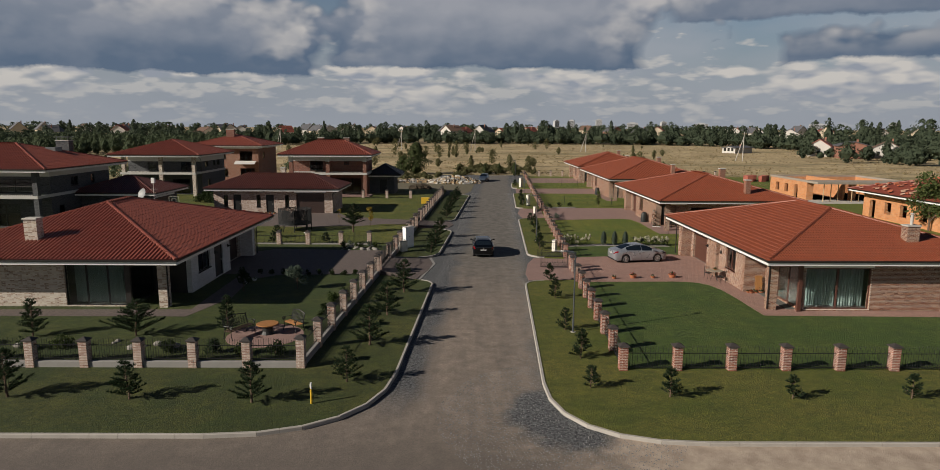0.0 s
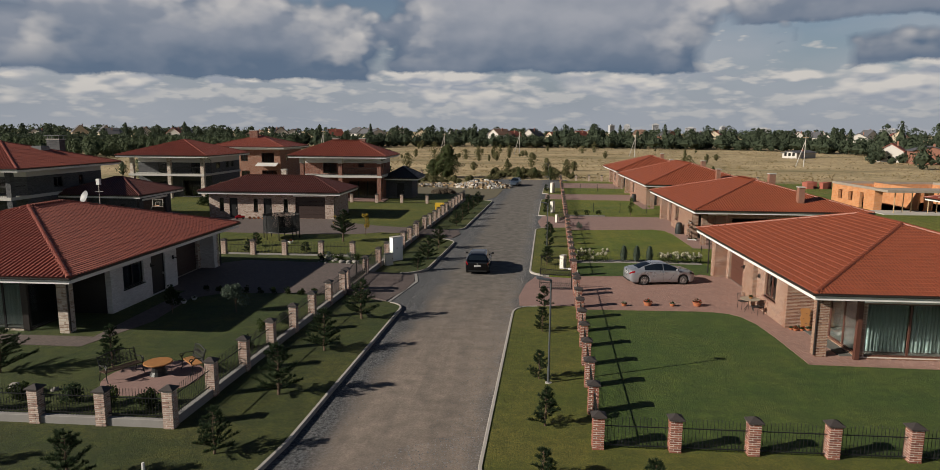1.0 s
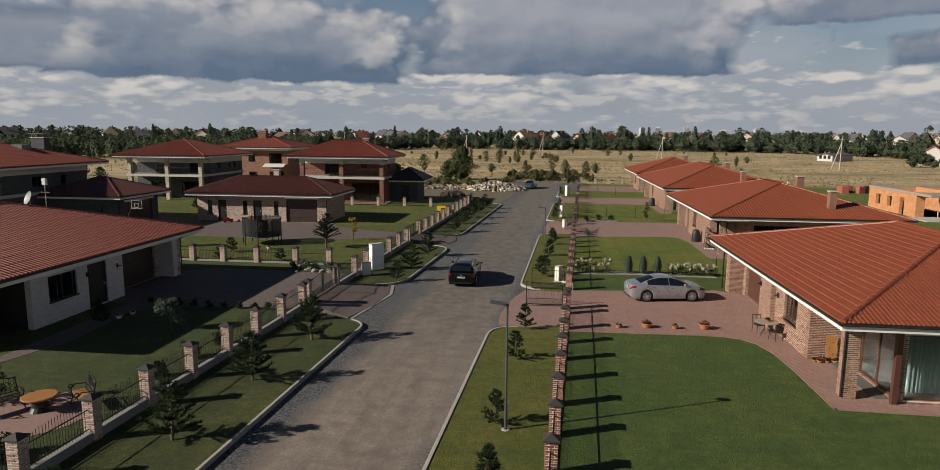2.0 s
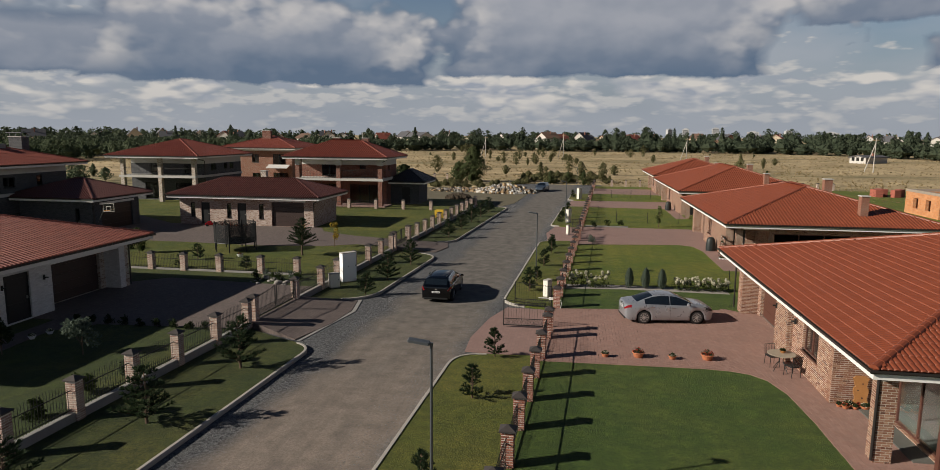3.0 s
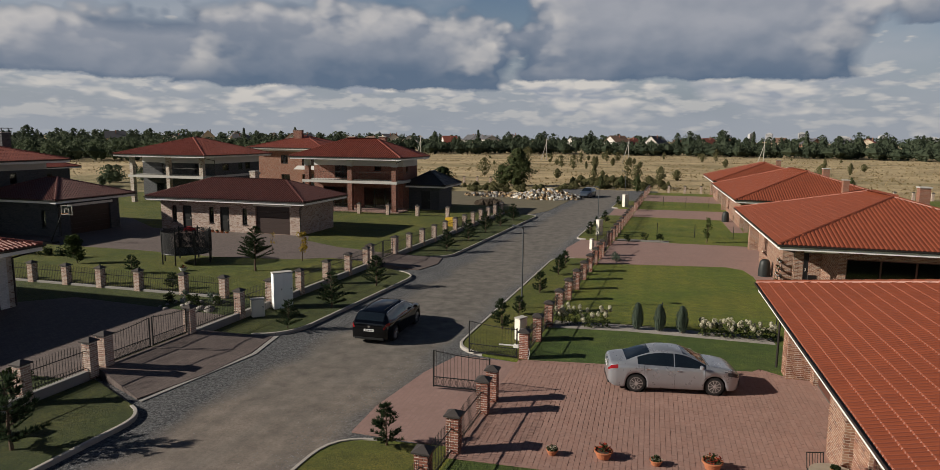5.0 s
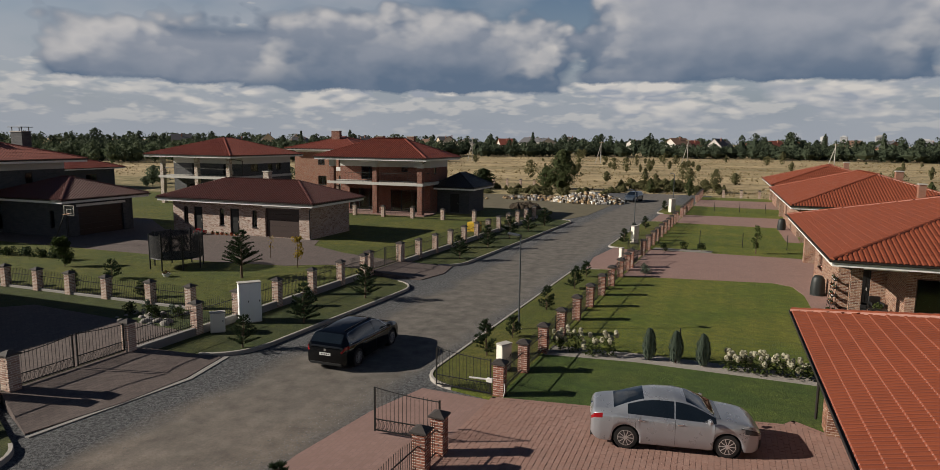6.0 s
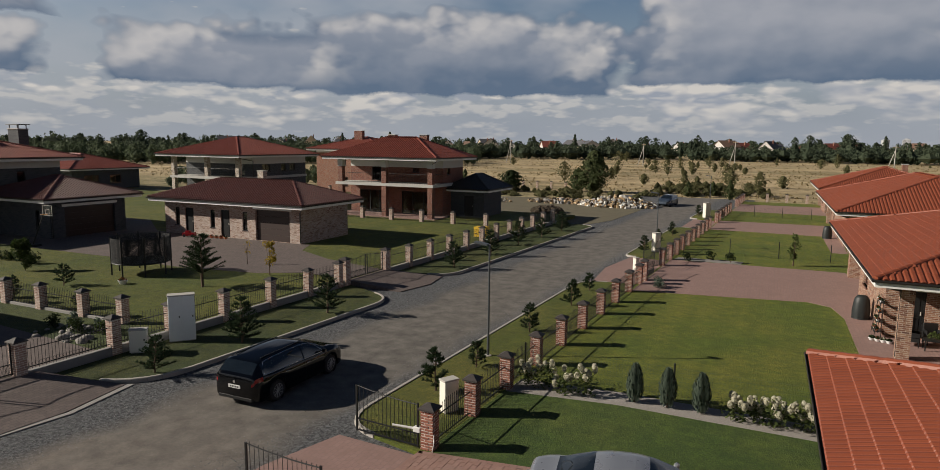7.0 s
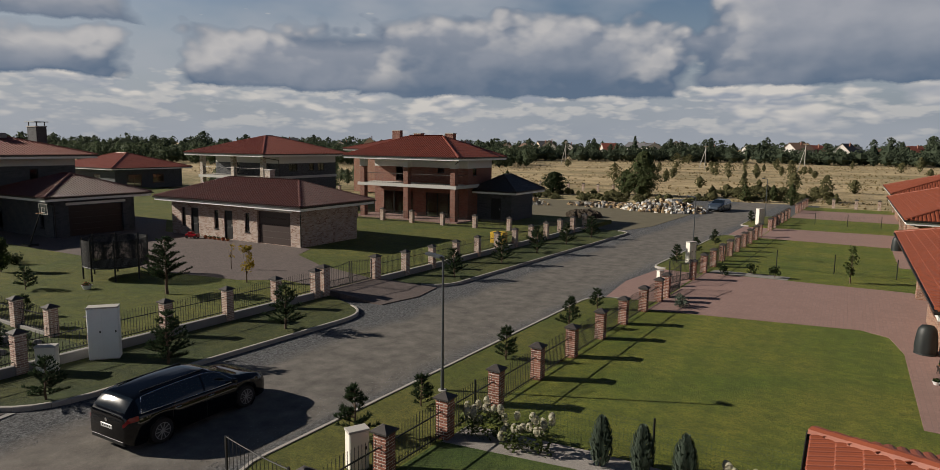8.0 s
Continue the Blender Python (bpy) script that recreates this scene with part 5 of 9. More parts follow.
def house_w():
    h = thing("two_storey_house", "large grey and white two-storey house with balcony and attached garage", "house", (0, 0, 0))
    z = PLOT_L
    pts = [(-58.0, 68.4), (-42.7, 68.4), (-42.7, 79.6), (-58.0, 79.6)]
    lower = {0: [(9.0, 12.0, 0.1, 2.4, "win", 2)], 1: [(1.2, 2.2, 0.9, 2.2, "win", 1), (4.0, 5.8, 0.3, 1.6, "win", 2)]}
    upper = {0: [(8.0, 13.5, 0.1, 1.5, "win", 3)], 1: [(3.6, 4.9, 0.5, 1.5, "win", 2), (7.4, 8.1, 0.5, 1.5, "win", 1)]}
    plan_walls(h, pts, z, 3.5, GREY_BRICK, lower, frame_mat=DARK)
    plan_walls(h, pts, 3.8, 5.3, GREY_BRICK, upper, frame_mat=DARK)
    plan_walls(h, pts, 5.55, 6.25, PLASTER, {})
    plan_walls(h, pts, 5.3, 5.55, GREY_BRICK, {})
    part("floor_slab", MB().box((-58.0, 66.1, 3.5), (-42.6, 79.6, 3.8)), SLAB, h, "white balcony slab")
    for x in (-50.0, -42.8):
        column(h, x, 66.4, z, 3.5, 0.5, GREY_BRICK)
        column(h, x, 66.4, 3.8, 6.3, 0.5, GREY_BRICK)
    rail = MB().tube([(-57.0, 66.3, 4.75), (-42.8, 66.3, 4.75), (-42.8, 68.4, 4.75)], 0.03)
    for k in range(70):
        rail.cyl((-57.0 + k * 0.2, 66.3, 3.8), (-57.0 + k * 0.2, 66.3, 4.75), 0.009, 0.009, 4)
    part("railing", rail, DARK, h)
    hip_roof(h, -59.0, -41.0, 65.2, 80.7, 6.5, 2.25, ROOF_L, 0.27, 0.40, wave=0.06)
    chimney(h, -47.2, 78.9, 6.6, 8.9, 1.5, 0.9, GREY_BRICK, pipe=False)
    hood = MB().cbox((-48.1, 78.3, 9.32), (-46.3, 79.5, 9.38), 0.02)
    for hx in (-47.85, -46.55):
        for hy in (78.55, 79.25):
            hood.box((hx - 0.03, hy - 0.03, 8.97), (hx + 0.03, hy + 0.03, 9.33))
    part("chimney_hood", hood, LAMP_GREY, h, "raised flat metal chimney hood")
    part("roof_hatch", MB().cbox((-46.7, 74.4, 7.5), (-45.5, 75.6, 8.3), 0.04), LAMP_GREY, h, "grey metal roof hatch")
    g = [(-42.597, 73.4), (-35.0, 73.4), (-35.0, 80.0), (-42.597, 80.0)]
    plan_walls(h, g, z, 3.1, GREY_BRICK, {0: [(5.8, 6.3, 0.7, 2.2, "win", 1)], 1: [(1.2, 5.6, 0.02, 2.4, "garage")]}, frame_mat=DARK)
    part("lintel", MB().box((-34.997, 74.4, 2.75), (-34.92, 79.2, 2.95)), WHITE, h)
    hip_roof(h, -43.6, -34.0, 72.4, 81.0, 3.5, 1.5, ROOF_D, 0.24, 0.40, wave=0.075)
    downpipe(h, -34.1, 72.7, 3.4, z, -0.8, 0.8)
    return h


def house_x():
    h = thing("two_storey_house", "orange brick two-storey house with white lintels behind the others", "house", (0, 0, 0))
    pts = [(-53.0, 130.0), (-40.8, 130.0), (-40.8, 142.0), (-53.0, 142.0)]
    plan_walls(h, pts, 0.0, 3.4, BRICK_X, {0: [(4.6, 6.2, 0.9, 2.4, "win", 2), (8.6, 11.4, 0.1, 2.5, "win", 3)]}, frame_mat=DARK)
    plan_walls(h, pts, 3.4, 6.3, BRICK_X, {0: [(4.6, 5.9, 0.9, 2.3, "win", 2), (8.6, 11.0, 0.2, 2.4, "win", 2)], 1: [(3.0, 4.2, 0.9, 2.2, "win", 1)]}, frame_mat=DARK)
    plan_walls(h, pts, 6.3, 6.75, PLASTER, {})
    part("awning", MB().add([(-45.2, 129.9, 3.9), (-41.2, 129.9, 3.9), (-41.2, 128.6, 3.35), (-45.2, 128.6, 3.35), (-45.2, 129.9, 3.95), (-41.2, 129.9, 3.95), (-41.2, 128.6, 3.4), (-45.2, 128.6, 3.4)], [(3, 2, 1, 0), (4, 5, 6, 7), (0, 1, 5, 4), (1, 2, 6, 5), (2, 3, 7, 6), (3, 0, 4, 7)]), PLASTER, h, "pale striped window awning")
    hip_roof(h, -54.2, -39.6, 128.8, 143.2, 6.95, 2.0, ROOF_L, 0.35, 0.45)
    chimney(h, -47.5, 134.5, 8.0, 9.9, 1.6, 0.7, BRICK_V, pipe=False)


def house_y():
    h = thing("bungalow", "dark low house with a red hip roof behind a fence", "house", (0, 0, 0))
    plan_walls(h, [(-98.0, 108.0), (-83.0, 108.0), (-83.0, 120.0), (-98.0, 120.0)], 0.0, 3.2, GREY_BRICK, {0: [(9.0, 11.0, 0.9, 2.3, "win", 2)], 1: [(2.0, 4.5, 0.3, 2.3, "win", 2), (6.5, 8.5, 0.9, 2.3, "win", 2)]})
    hip_roof(h, -99.2, -81.8, 106.8, 121.2, 3.45, 2.2, ROOF_L, 0.35, 0.45)


house_r1()
house_l1()
house_r(19.7, 68.8, 89.2, 2.22, "tan brick bungalow with red tiled hip roof beside a lawn")
house_r(20.65, 97.3, 122.0, 2.5, "tan brick bungalow with red tiled hip roof further down the road")
house_r(21.2, 127.5, 146.0, 2.4, "tan brick bungalow with red roof at the road's end")
garage_g()
house_v()
house_u()
house_w()
house_x()
house_y()

# ---- fences and gates ----
def brick_courses(w, tall, seed):
    """The bricks of a square post: four to a course, laid like a pinwheel."""
    rnd = random.Random(seed)
    out, h, l, d = [], 0.054, w - 0.125, 0.115
    k = int(tall / 0.0775)
    for i in range(k):
        z = 0.008 + i * 0.0775
        for q in range(4):
            a, b = (-w / 2, -w / 2 + l) if i % 2 == 0 else (w / 2 - l, w / 2)
            out.append((q, a + 0.004, b - 0.010, z, h, rnd.uniform(-0.004, 0.006)))
    return out


def brick_mesh(a, b, w, h):
    d = 0.115
    return MB().cbox((a, -w / 2, 0), (b, -w / 2 + d, h), 0.006)


POSTS = {}


def post_at(x, y, z, tall=1.27, w=0.38, single=False, group="brick fence posts", label="", rz=0.0, pale=False):
    label = label or ("square pinkish brick fence post with pale joints and dark cap" if x < 0 else "square red brick fence post with pale joints and dark cap")
    p = thing("fence_post", label, "fence post", (x, y, z), group, rz)
    seed = int(abs(x * 7 + y * 13)) % 3
    pale = pale or x < 0
    key = (round(tall, 2), w, seed, pale)
    if key not in POSTS:
        core = MB().box((-w / 2 + 0.012, -w / 2 + 0.012, 0), (w / 2 - 0.012, w / 2 - 0.012, tall - 0.16)).mesh("core")
        core.materials.append(MORTAR)
        c = w / 2 + 0.055
        cap = MB().box((-c, -c, tall - 0.16), (c, c, tall - 0.12))
        cap.add([(-c, -c, tall - 0.12), (c, -c, tall - 0.12), (c, c, tall - 0.12), (-c, c, tall - 0.12), (-0.03, -0.03, tall), (0.03, -0.03, tall), (0.03, 0.03, tall), (-0.03, 0.03, tall)], [(0, 1, 5, 4), (1, 2, 6, 5), (2, 3, 7, 6), (3, 0, 4, 7), (4, 5, 6, 7)])
        cap = cap.mesh("cap")
        cap.materials.append(CAP)
        joined = MB()
        bricks = brick_courses(w, tall - 0.16, seed)
        for q, a, b, zz, h, j in bricks:
            m = Matrix.Rotation(q * math.pi / 2, 4, "Z") @ Matrix.Translation((0, -j, zz))
            joined.cbox((a, -w / 2, 0), (b, -w / 2 + 0.1, h), 0.005, m)
        joined = joined.mesh("brickwork")
        joined.materials.append(PIECE_LP if pale else PIECE_PI)
        ones = {}
        for q, a, b, zz, h, j in bricks:
            if (a, b) not in ones:
                ones[(a, b)] = brick_mesh(a, b, w, h).mesh("brick")
                ones[(a, b)].materials.append(PIECE_L if pale else PIECE_P)
        POSTS[key] = (core, cap, joined, ones, bricks)
    core, cap, joined, ones, bricks = POSTS[key]
    part("core", core, None, p)
    part("cap", cap, None, p, "dark metal cap")
    if single:
        for q, a, b, zz, h, j in bricks:
            part("brick", ones[(a, b)], None, p, at=Matrix.Rotation(q * math.pi / 2, 4, "Z") @ Matrix.Translation((0, -j, zz)))
    else:
        part("brickwork", joined, None, p, "courses of mixed bricks", "stuff")
    return p


CAP = m_plain("dark_post_cap", (0.045, 0.038, 0.036), 0.6, vary=0.3, scale=8.0)


def railing(p0, p1, z0, h, group="iron railings between the posts", label="black iron railing with thin pointed upright bars", sag=0.07):
    """An iron panel between two posts: two rails and pointed bars under a bowed top."""
    a, b = Vector(p0), Vector(p1)
    L = (b - a).length
    d = (b - a) / L
    t = thing("iron_railing", label, "railing", (a.x, a.y, z0), group, math.degrees(math.atan2(d.y, d.x)))
    part("rail", MB().box((0, -0.012, 0.10), (L, 0.012, 0.13)), DARK, t)
    part("rail", MB().box((0, -0.012, h - 0.26), (L, 0.012, h - 0.23)), DARK, t)
    bars = MB()
    n = max(3, round(L / 0.115))
    for k in range(1, n):
        u = L * k / n
        top = h - sag + 2 * sag * (1 - (2 * u / L - 1) ** 2) * 0.9
        bars.box((u - 0.0055, -0.0055, 0.03), (u + 0.0055, 0.0055, top))
        bars.add([(u - 0.014, 0, top), (u, -0.014, top), (u + 0.014, 0, top), (u, 0.014, top), (u, 0, top + 0.06)], [(0, 1, 4), (1, 2, 4), (2, 3, 4), (3, 0, 4)])
    if a.y < 62:
        for k in range(1, n - 1):
            u = L * (k + 0.5) / n
            ring = [(u + 0.05 * math.cos(q * math.tau / 8), 0, 0.20 + 0.07 * math.sin(q * math.tau / 8)) for q in range(9)]
            bars.tube(ring, 0.006, 3)
    part("grating", bars, DARK, t, "thin pointed iron bars over small scrolls", "stuff")
    return t


def run(points, z, h, w=0.38, zp=None, tall=1.27, near=None, skip=(), panel_z=None):
    for i, (x, y) in enumerate(points):
        post_at(x, y, z, tall, w, bool(near and near(x, y)))
    for i, (p, q) in enumerate(zip(points, points[1:])):
        if i in skip:
            continue
        d = (Vector(q) - Vector(p)).normalized() * (w / 2)
        a, b = Vector(p) + d, Vector(q) - d
        railing(a, b, panel_z if panel_z is not None else z, h)


run([(6.79 + 2.455 * k, 29.76) for k in range(14)], 0, 1.02, near=lambda x, y: x < 20, tall=1.27)
RS = [29.76, 32.45, 35.0, 37.5, 40.0, 42.4, 44.75, 47.05, 49.9, 50.95]
pts = [(xR(y), y) for y in RS[1:]]
run(pts, 0, 1.02, near=lambda x, y: y > 35)
railing((xR(29.95), 29.95), (xR(32.26), 32.26), 0, 1.02)
RS2 = [55.6, 58.1, 60.6, 63.3, 66.05, 68.85, 71.7, 74.4, 77.2, 79.6]
run([(xR(y), y) for y in RS2], 0, 1.02, near=lambda x, y: True)
post_at(xR(80.7) + 0.05, 80.7, 0, 1.35)
run([(xR(y), y) for y in (86.3, 89.0, 91.6, 94.2, 96.8, 99.4, 102.0, 104.6, 107.2, 109.4)], 0, 1.02)
run([(xR(y), y) for y in (115.0, 117.6, 120.2, 122.8, 125.4, 128.0)], 0, 1.02)
run([(xR(y), y) for y in (135.5, 138.0, 140.6, 143.2, 146.0)], 0, 1.02)
run([(-7.75 - 2.43 * k, 29.9) for k in range(1, 13)], 0.02, 0.98, tall=1.4, panel_z=0.30, near=lambda x, y: x > -18)
LS = [29.9, 32.7, 35.4, 38.1, 40.8, 43.4, 46.1, 48.7]
run([(xL(y), y) for y in LS], 0.02, 1.0, tall=1.54, panel_z=0.32, near=lambda x, y: y > 31)
railing((-7.94, 29.9), (-9.99, 29.9), 0.30, 0.98)
post_at(xL(49.35), 49.35, 0.02, 1.6, 0.42, True)
run([(xL(y), y) for y in (53.8, 57.2, 59.7, 62.5, 65.4, 68.1, 70.6)], 0.02, 1.0, tall=1.54, panel_z=0.32, near=lambda x, y: y < 69)
post_at(xL(71.2), 71.2, 0.02, 1.65, 0.45)
post_at(xL(75.2), 75.2, 0.02, 1.65, 0.45)
run([(xL(y), y) for y in (77.9, 80.6, 83.3, 86.0, 88.7, 91.4, 94.1, 96.8, 99.5, 102.2, 104.9)], 0.02, 1.0, tall=1.54, panel_z=0.32)
railing((xL(75.5), 75.45), (xL(77.7), 77.7), 0.32, 1.0)
run([(x, 59.6) for x in (-9.0, -11.54, -14.5, -17.1, -19.5, -22.0, -24.5)], PLOT_L, 1.02, tall=1.28)
run([(x, 98.0) for x in (-8.5, -12.0, -15.5, -19, -22.5, -26)], PLOT_L, 1.02, tall=1.28)
# plinth walls under the left fences
for nm, a, b in (("s", (-40, 29.9), (-7.9, 29.9)), ("a", (xL(29.9), 29.75), (xL(48.8), 48.8)), ("b", (xL(53.7), 53.7), (xL(71.0), 71.0)), ("c", (xL(75.3), 75.3), (xL(106), 106))):
    m = seg_matrix(a, b, 0)
    L = (Vector(b) - Vector(a)).length
    structure("plinth_wall", MB().cbox((0, -0.11, -0.1), (L, 0.11, 0.33 if nm != "s" else 0.3), 0.012, m), PLINTH, "low grey concrete wall under the iron fence", "wall")
structure("plinth_wall", MB().cbox((-40, 59.5, 0.2), (-8.8, 59.7, PLOT_L + 0.12), 0.012), PLINTH, "low grey concrete wall under the iron fence", "wall")


def gate_leaf(at, rz, L, h, label, group=""):
    g = thing("gate_leaf", label, "gate", at, group, rz)
    fr = MB().box((0, -0.02, 0.06), (0.05, 0.02, h)).box((L - 0.05, -0.02, 0.06), (L, 0.02, h + 0.12))
    fr.box((0.05, -0.015, 0.08), (L - 0.05, 0.015, 0.12)).box((0.05, -0.015, 0.42), (L - 0.05, 0.015, 0.45))
    n = 8
    for k in range(n):
        u0, u1 = 0.05 + (L - 0.1) * k / n, 0.05 + (L - 0.1) * (k + 1) / n
        z = lambda u: h - 0.05 + 0.16 * (u / L) ** 2
        fr.cyl((u0, 0, z(u0)), (u1, 0, z(u1)), 0.016, 0.016, 6)
    part("gate_frame", fr, DARK, g)
    bars = MB()
    m = round(L / 0.13)
    for k in range(1, m):
        u = L * k / m
        bars.box((u - 0.005, -0.005, 0.12), (u + 0.005, 0.005, h + 0.02 + 0.16 * (u / L) ** 2))
    for k in range(m - 1):
        u = L * (k + 1) / m
        ring = [(u + 0.055 * math.cos(t * math.tau / 8), 0, 0.265 + 0.145 * math.sin(t * math.tau / 8)) for t in range(9)]
        bars.tube(ring, 0.007, 4)
    part("grating", bars, DARK, g, "iron bars with scrolls", "stuff")
    return g


ang = math.degrees(math.atan2(1, 0.0495))
gate_leaf((xL(49.6), 49.6, PLOT_L - 0.02), ang, 1.95, 1.17, "black wrought-iron gate leaf with scrolls, closed", "gate of the pale bungalow")
gate_leaf((xL(53.6), 53.6, PLOT_L - 0.02), ang + 180, 1.95, 1.17, "black wrought-iron gate leaf with scrolls, closed", "gate of the pale bungalow")
gate_leaf((xL(71.5), 71.5, PLOT_L - 0.02), ang, 1.65, 1.17, "black wrought-iron gate leaf with scrolls, closed", "gate of the outbuilding")
gate_leaf((xL(74.9), 74.9, PLOT_L - 0.02), ang + 180, 1.65, 1.17, "black wrought-iron gate leaf with scrolls, closed", "gate of the outbuilding")
gate_leaf((xR(51.5) - 0.25, 51.55, -0.03), 181, 2.1, 1.3, "black iron gate leaf standing open towards the road", "gate of the brick bungalow")
gate_leaf((xR(55.4) - 0.25, 55.45, -0.03), 176, 2.1, 1.3, "black iron gate leaf standing open towards the road", "gate of the brick bungalow")
gate_leaf((xR(86.0) - 0.1, 86.1, -0.02), 250, 2.2, 1.3, "black iron gate leaf of the second drive, half open", "gate of the second bungalow")
gate_leaf((xR(81.0), 80.95, -0.02), 84, 2.2, 1.3, "black iron gate leaf of the second drive", "gate of the second bungalow")


def wire_fence(y, x0, x1, n, z=0.0):
    t = thing("wire_fence", "dark green wire mesh fence on thin posts", "fence", (x0, y, z), "wire fences between the lawns")
    L = x1 - x0
    for k in range(n + 1):
        part("post", MB().cyl((L * k / n, 0, 0), (L * k / n, 0, 1.25), 0.028, 0.028, 8), DARK, t)
    mesh = MB()
    for k in range(int(L / 0.1)):
        mesh.box((k * 0.1 - 0.0015, -0.0015, 0.05), (k * 0.1 + 0.0015, 0.0015, 1.1))
    for k in range(8):
        mesh.box((0, -0.002, 0.05 + k * 0.15), (L, 0.002, 0.054 + k * 0.15))
    part("mesh", mesh, GREENWIRE, t, "thin green wire mesh", "stuff")


GREENWIRE = m_plain("green_wire", (0.03, 0.05, 0.035), 0.5)
wire_fence(61.9, 8.5, 18.6, 2)
wire_fence(93.2, 10.2, 20.2, 3)
wire_fence(123.0, 11.6, 20.4, 3)
for k in range(16):
    post_at(15.75 + k * 2.6, 146.1, -0.1, 1.45, label="square pale brick fence post at the meadow's edge", pale=True)
for k in range(8):
    post_at(-37.4 + k * 2.75, 157.6, -0.1, 1.4)
for k in range(6):
    post_at(-58 + k * 5.0, 126 + k * 0.4, -0.1, 1.3)

# ---- cars ----
PAINT_BLACK = m_paint("black_car_paint", (0.0016, 0.002, 0.003), 0.0, 0.0)
PAINT_SILVER = m_paint("silver_car_paint", (0.36, 0.378, 0.415), 0.55, 0.03)
PAINT_BLUE = m_paint("blue_grey_car_paint", (0.05, 0.07, 0.10), 0.3)
PAINT_WHITE = m_paint("white_car_paint", (0.65, 0.65, 0.65), 0.1)
CAR_GLASS = NT("car_glass", 0.04)
CAR_GLASS.bsdf.inputs["IOR"].default_value = 1.9
CAR_GLASS = CAR_GLASS.done(CAR_GLASS.mix(CAR_GLASS.noise(2.0), (0.004, 0.007, 0.010), (0.010, 0.014, 0.018)))
TYRE = m_plain("tyre_rubber", (0.012, 0.012, 0.013), 0.85)
ALLOY = m_plain("alloy_rim", (0.75, 0.75, 0.76), 0.25, 0.7)
RED_LIGHT = m_plain("red_tail_light", (0.22, 0.006, 0.010), 0.12)
LAMP_CLEAR = m_plain("headlight_lens", (0.035, 0.037, 0.042), 0.06)
PLATE = m_plain("number_plate", (0.55, 0.55, 0.55), 0.4)
CHROME = m_plain("chrome_strip", (0.75, 0.75, 0.75), 0.15, 0.95)


def flow(line, x):
    """A smooth line through (x, value) points that never overshoots."""
    px, pv = [p[0] for p in line], [p[1] for p in line]
    if x <= px[0] or x >= px[-1]:
        return pv[0] if x <= px[0] else pv[-1]
    n = len(px)
    s = [(pv[i + 1] - pv[i]) / (px[i + 1] - px[i]) for i in range(n - 1)]
    g = [s[0]] + [0.0 if s[i - 1] * s[i] <= 0 else 2 * s[i - 1] * s[i] / (s[i - 1] + s[i]) for i in range(1, n - 1)] + [s[-1]]
    i = max(k for k in range(n - 1) if px[k] <= x)
    h = px[i + 1] - px[i]
    u = (x - px[i]) / h
    return pv[i] * (1 + 2 * u) * (1 - u) ** 2 + h * g[i] * u * (1 - u) ** 2 + pv[i + 1] * u * u * (3 - 2 * u) + h * g[i + 1] * u * u * (u - 1)


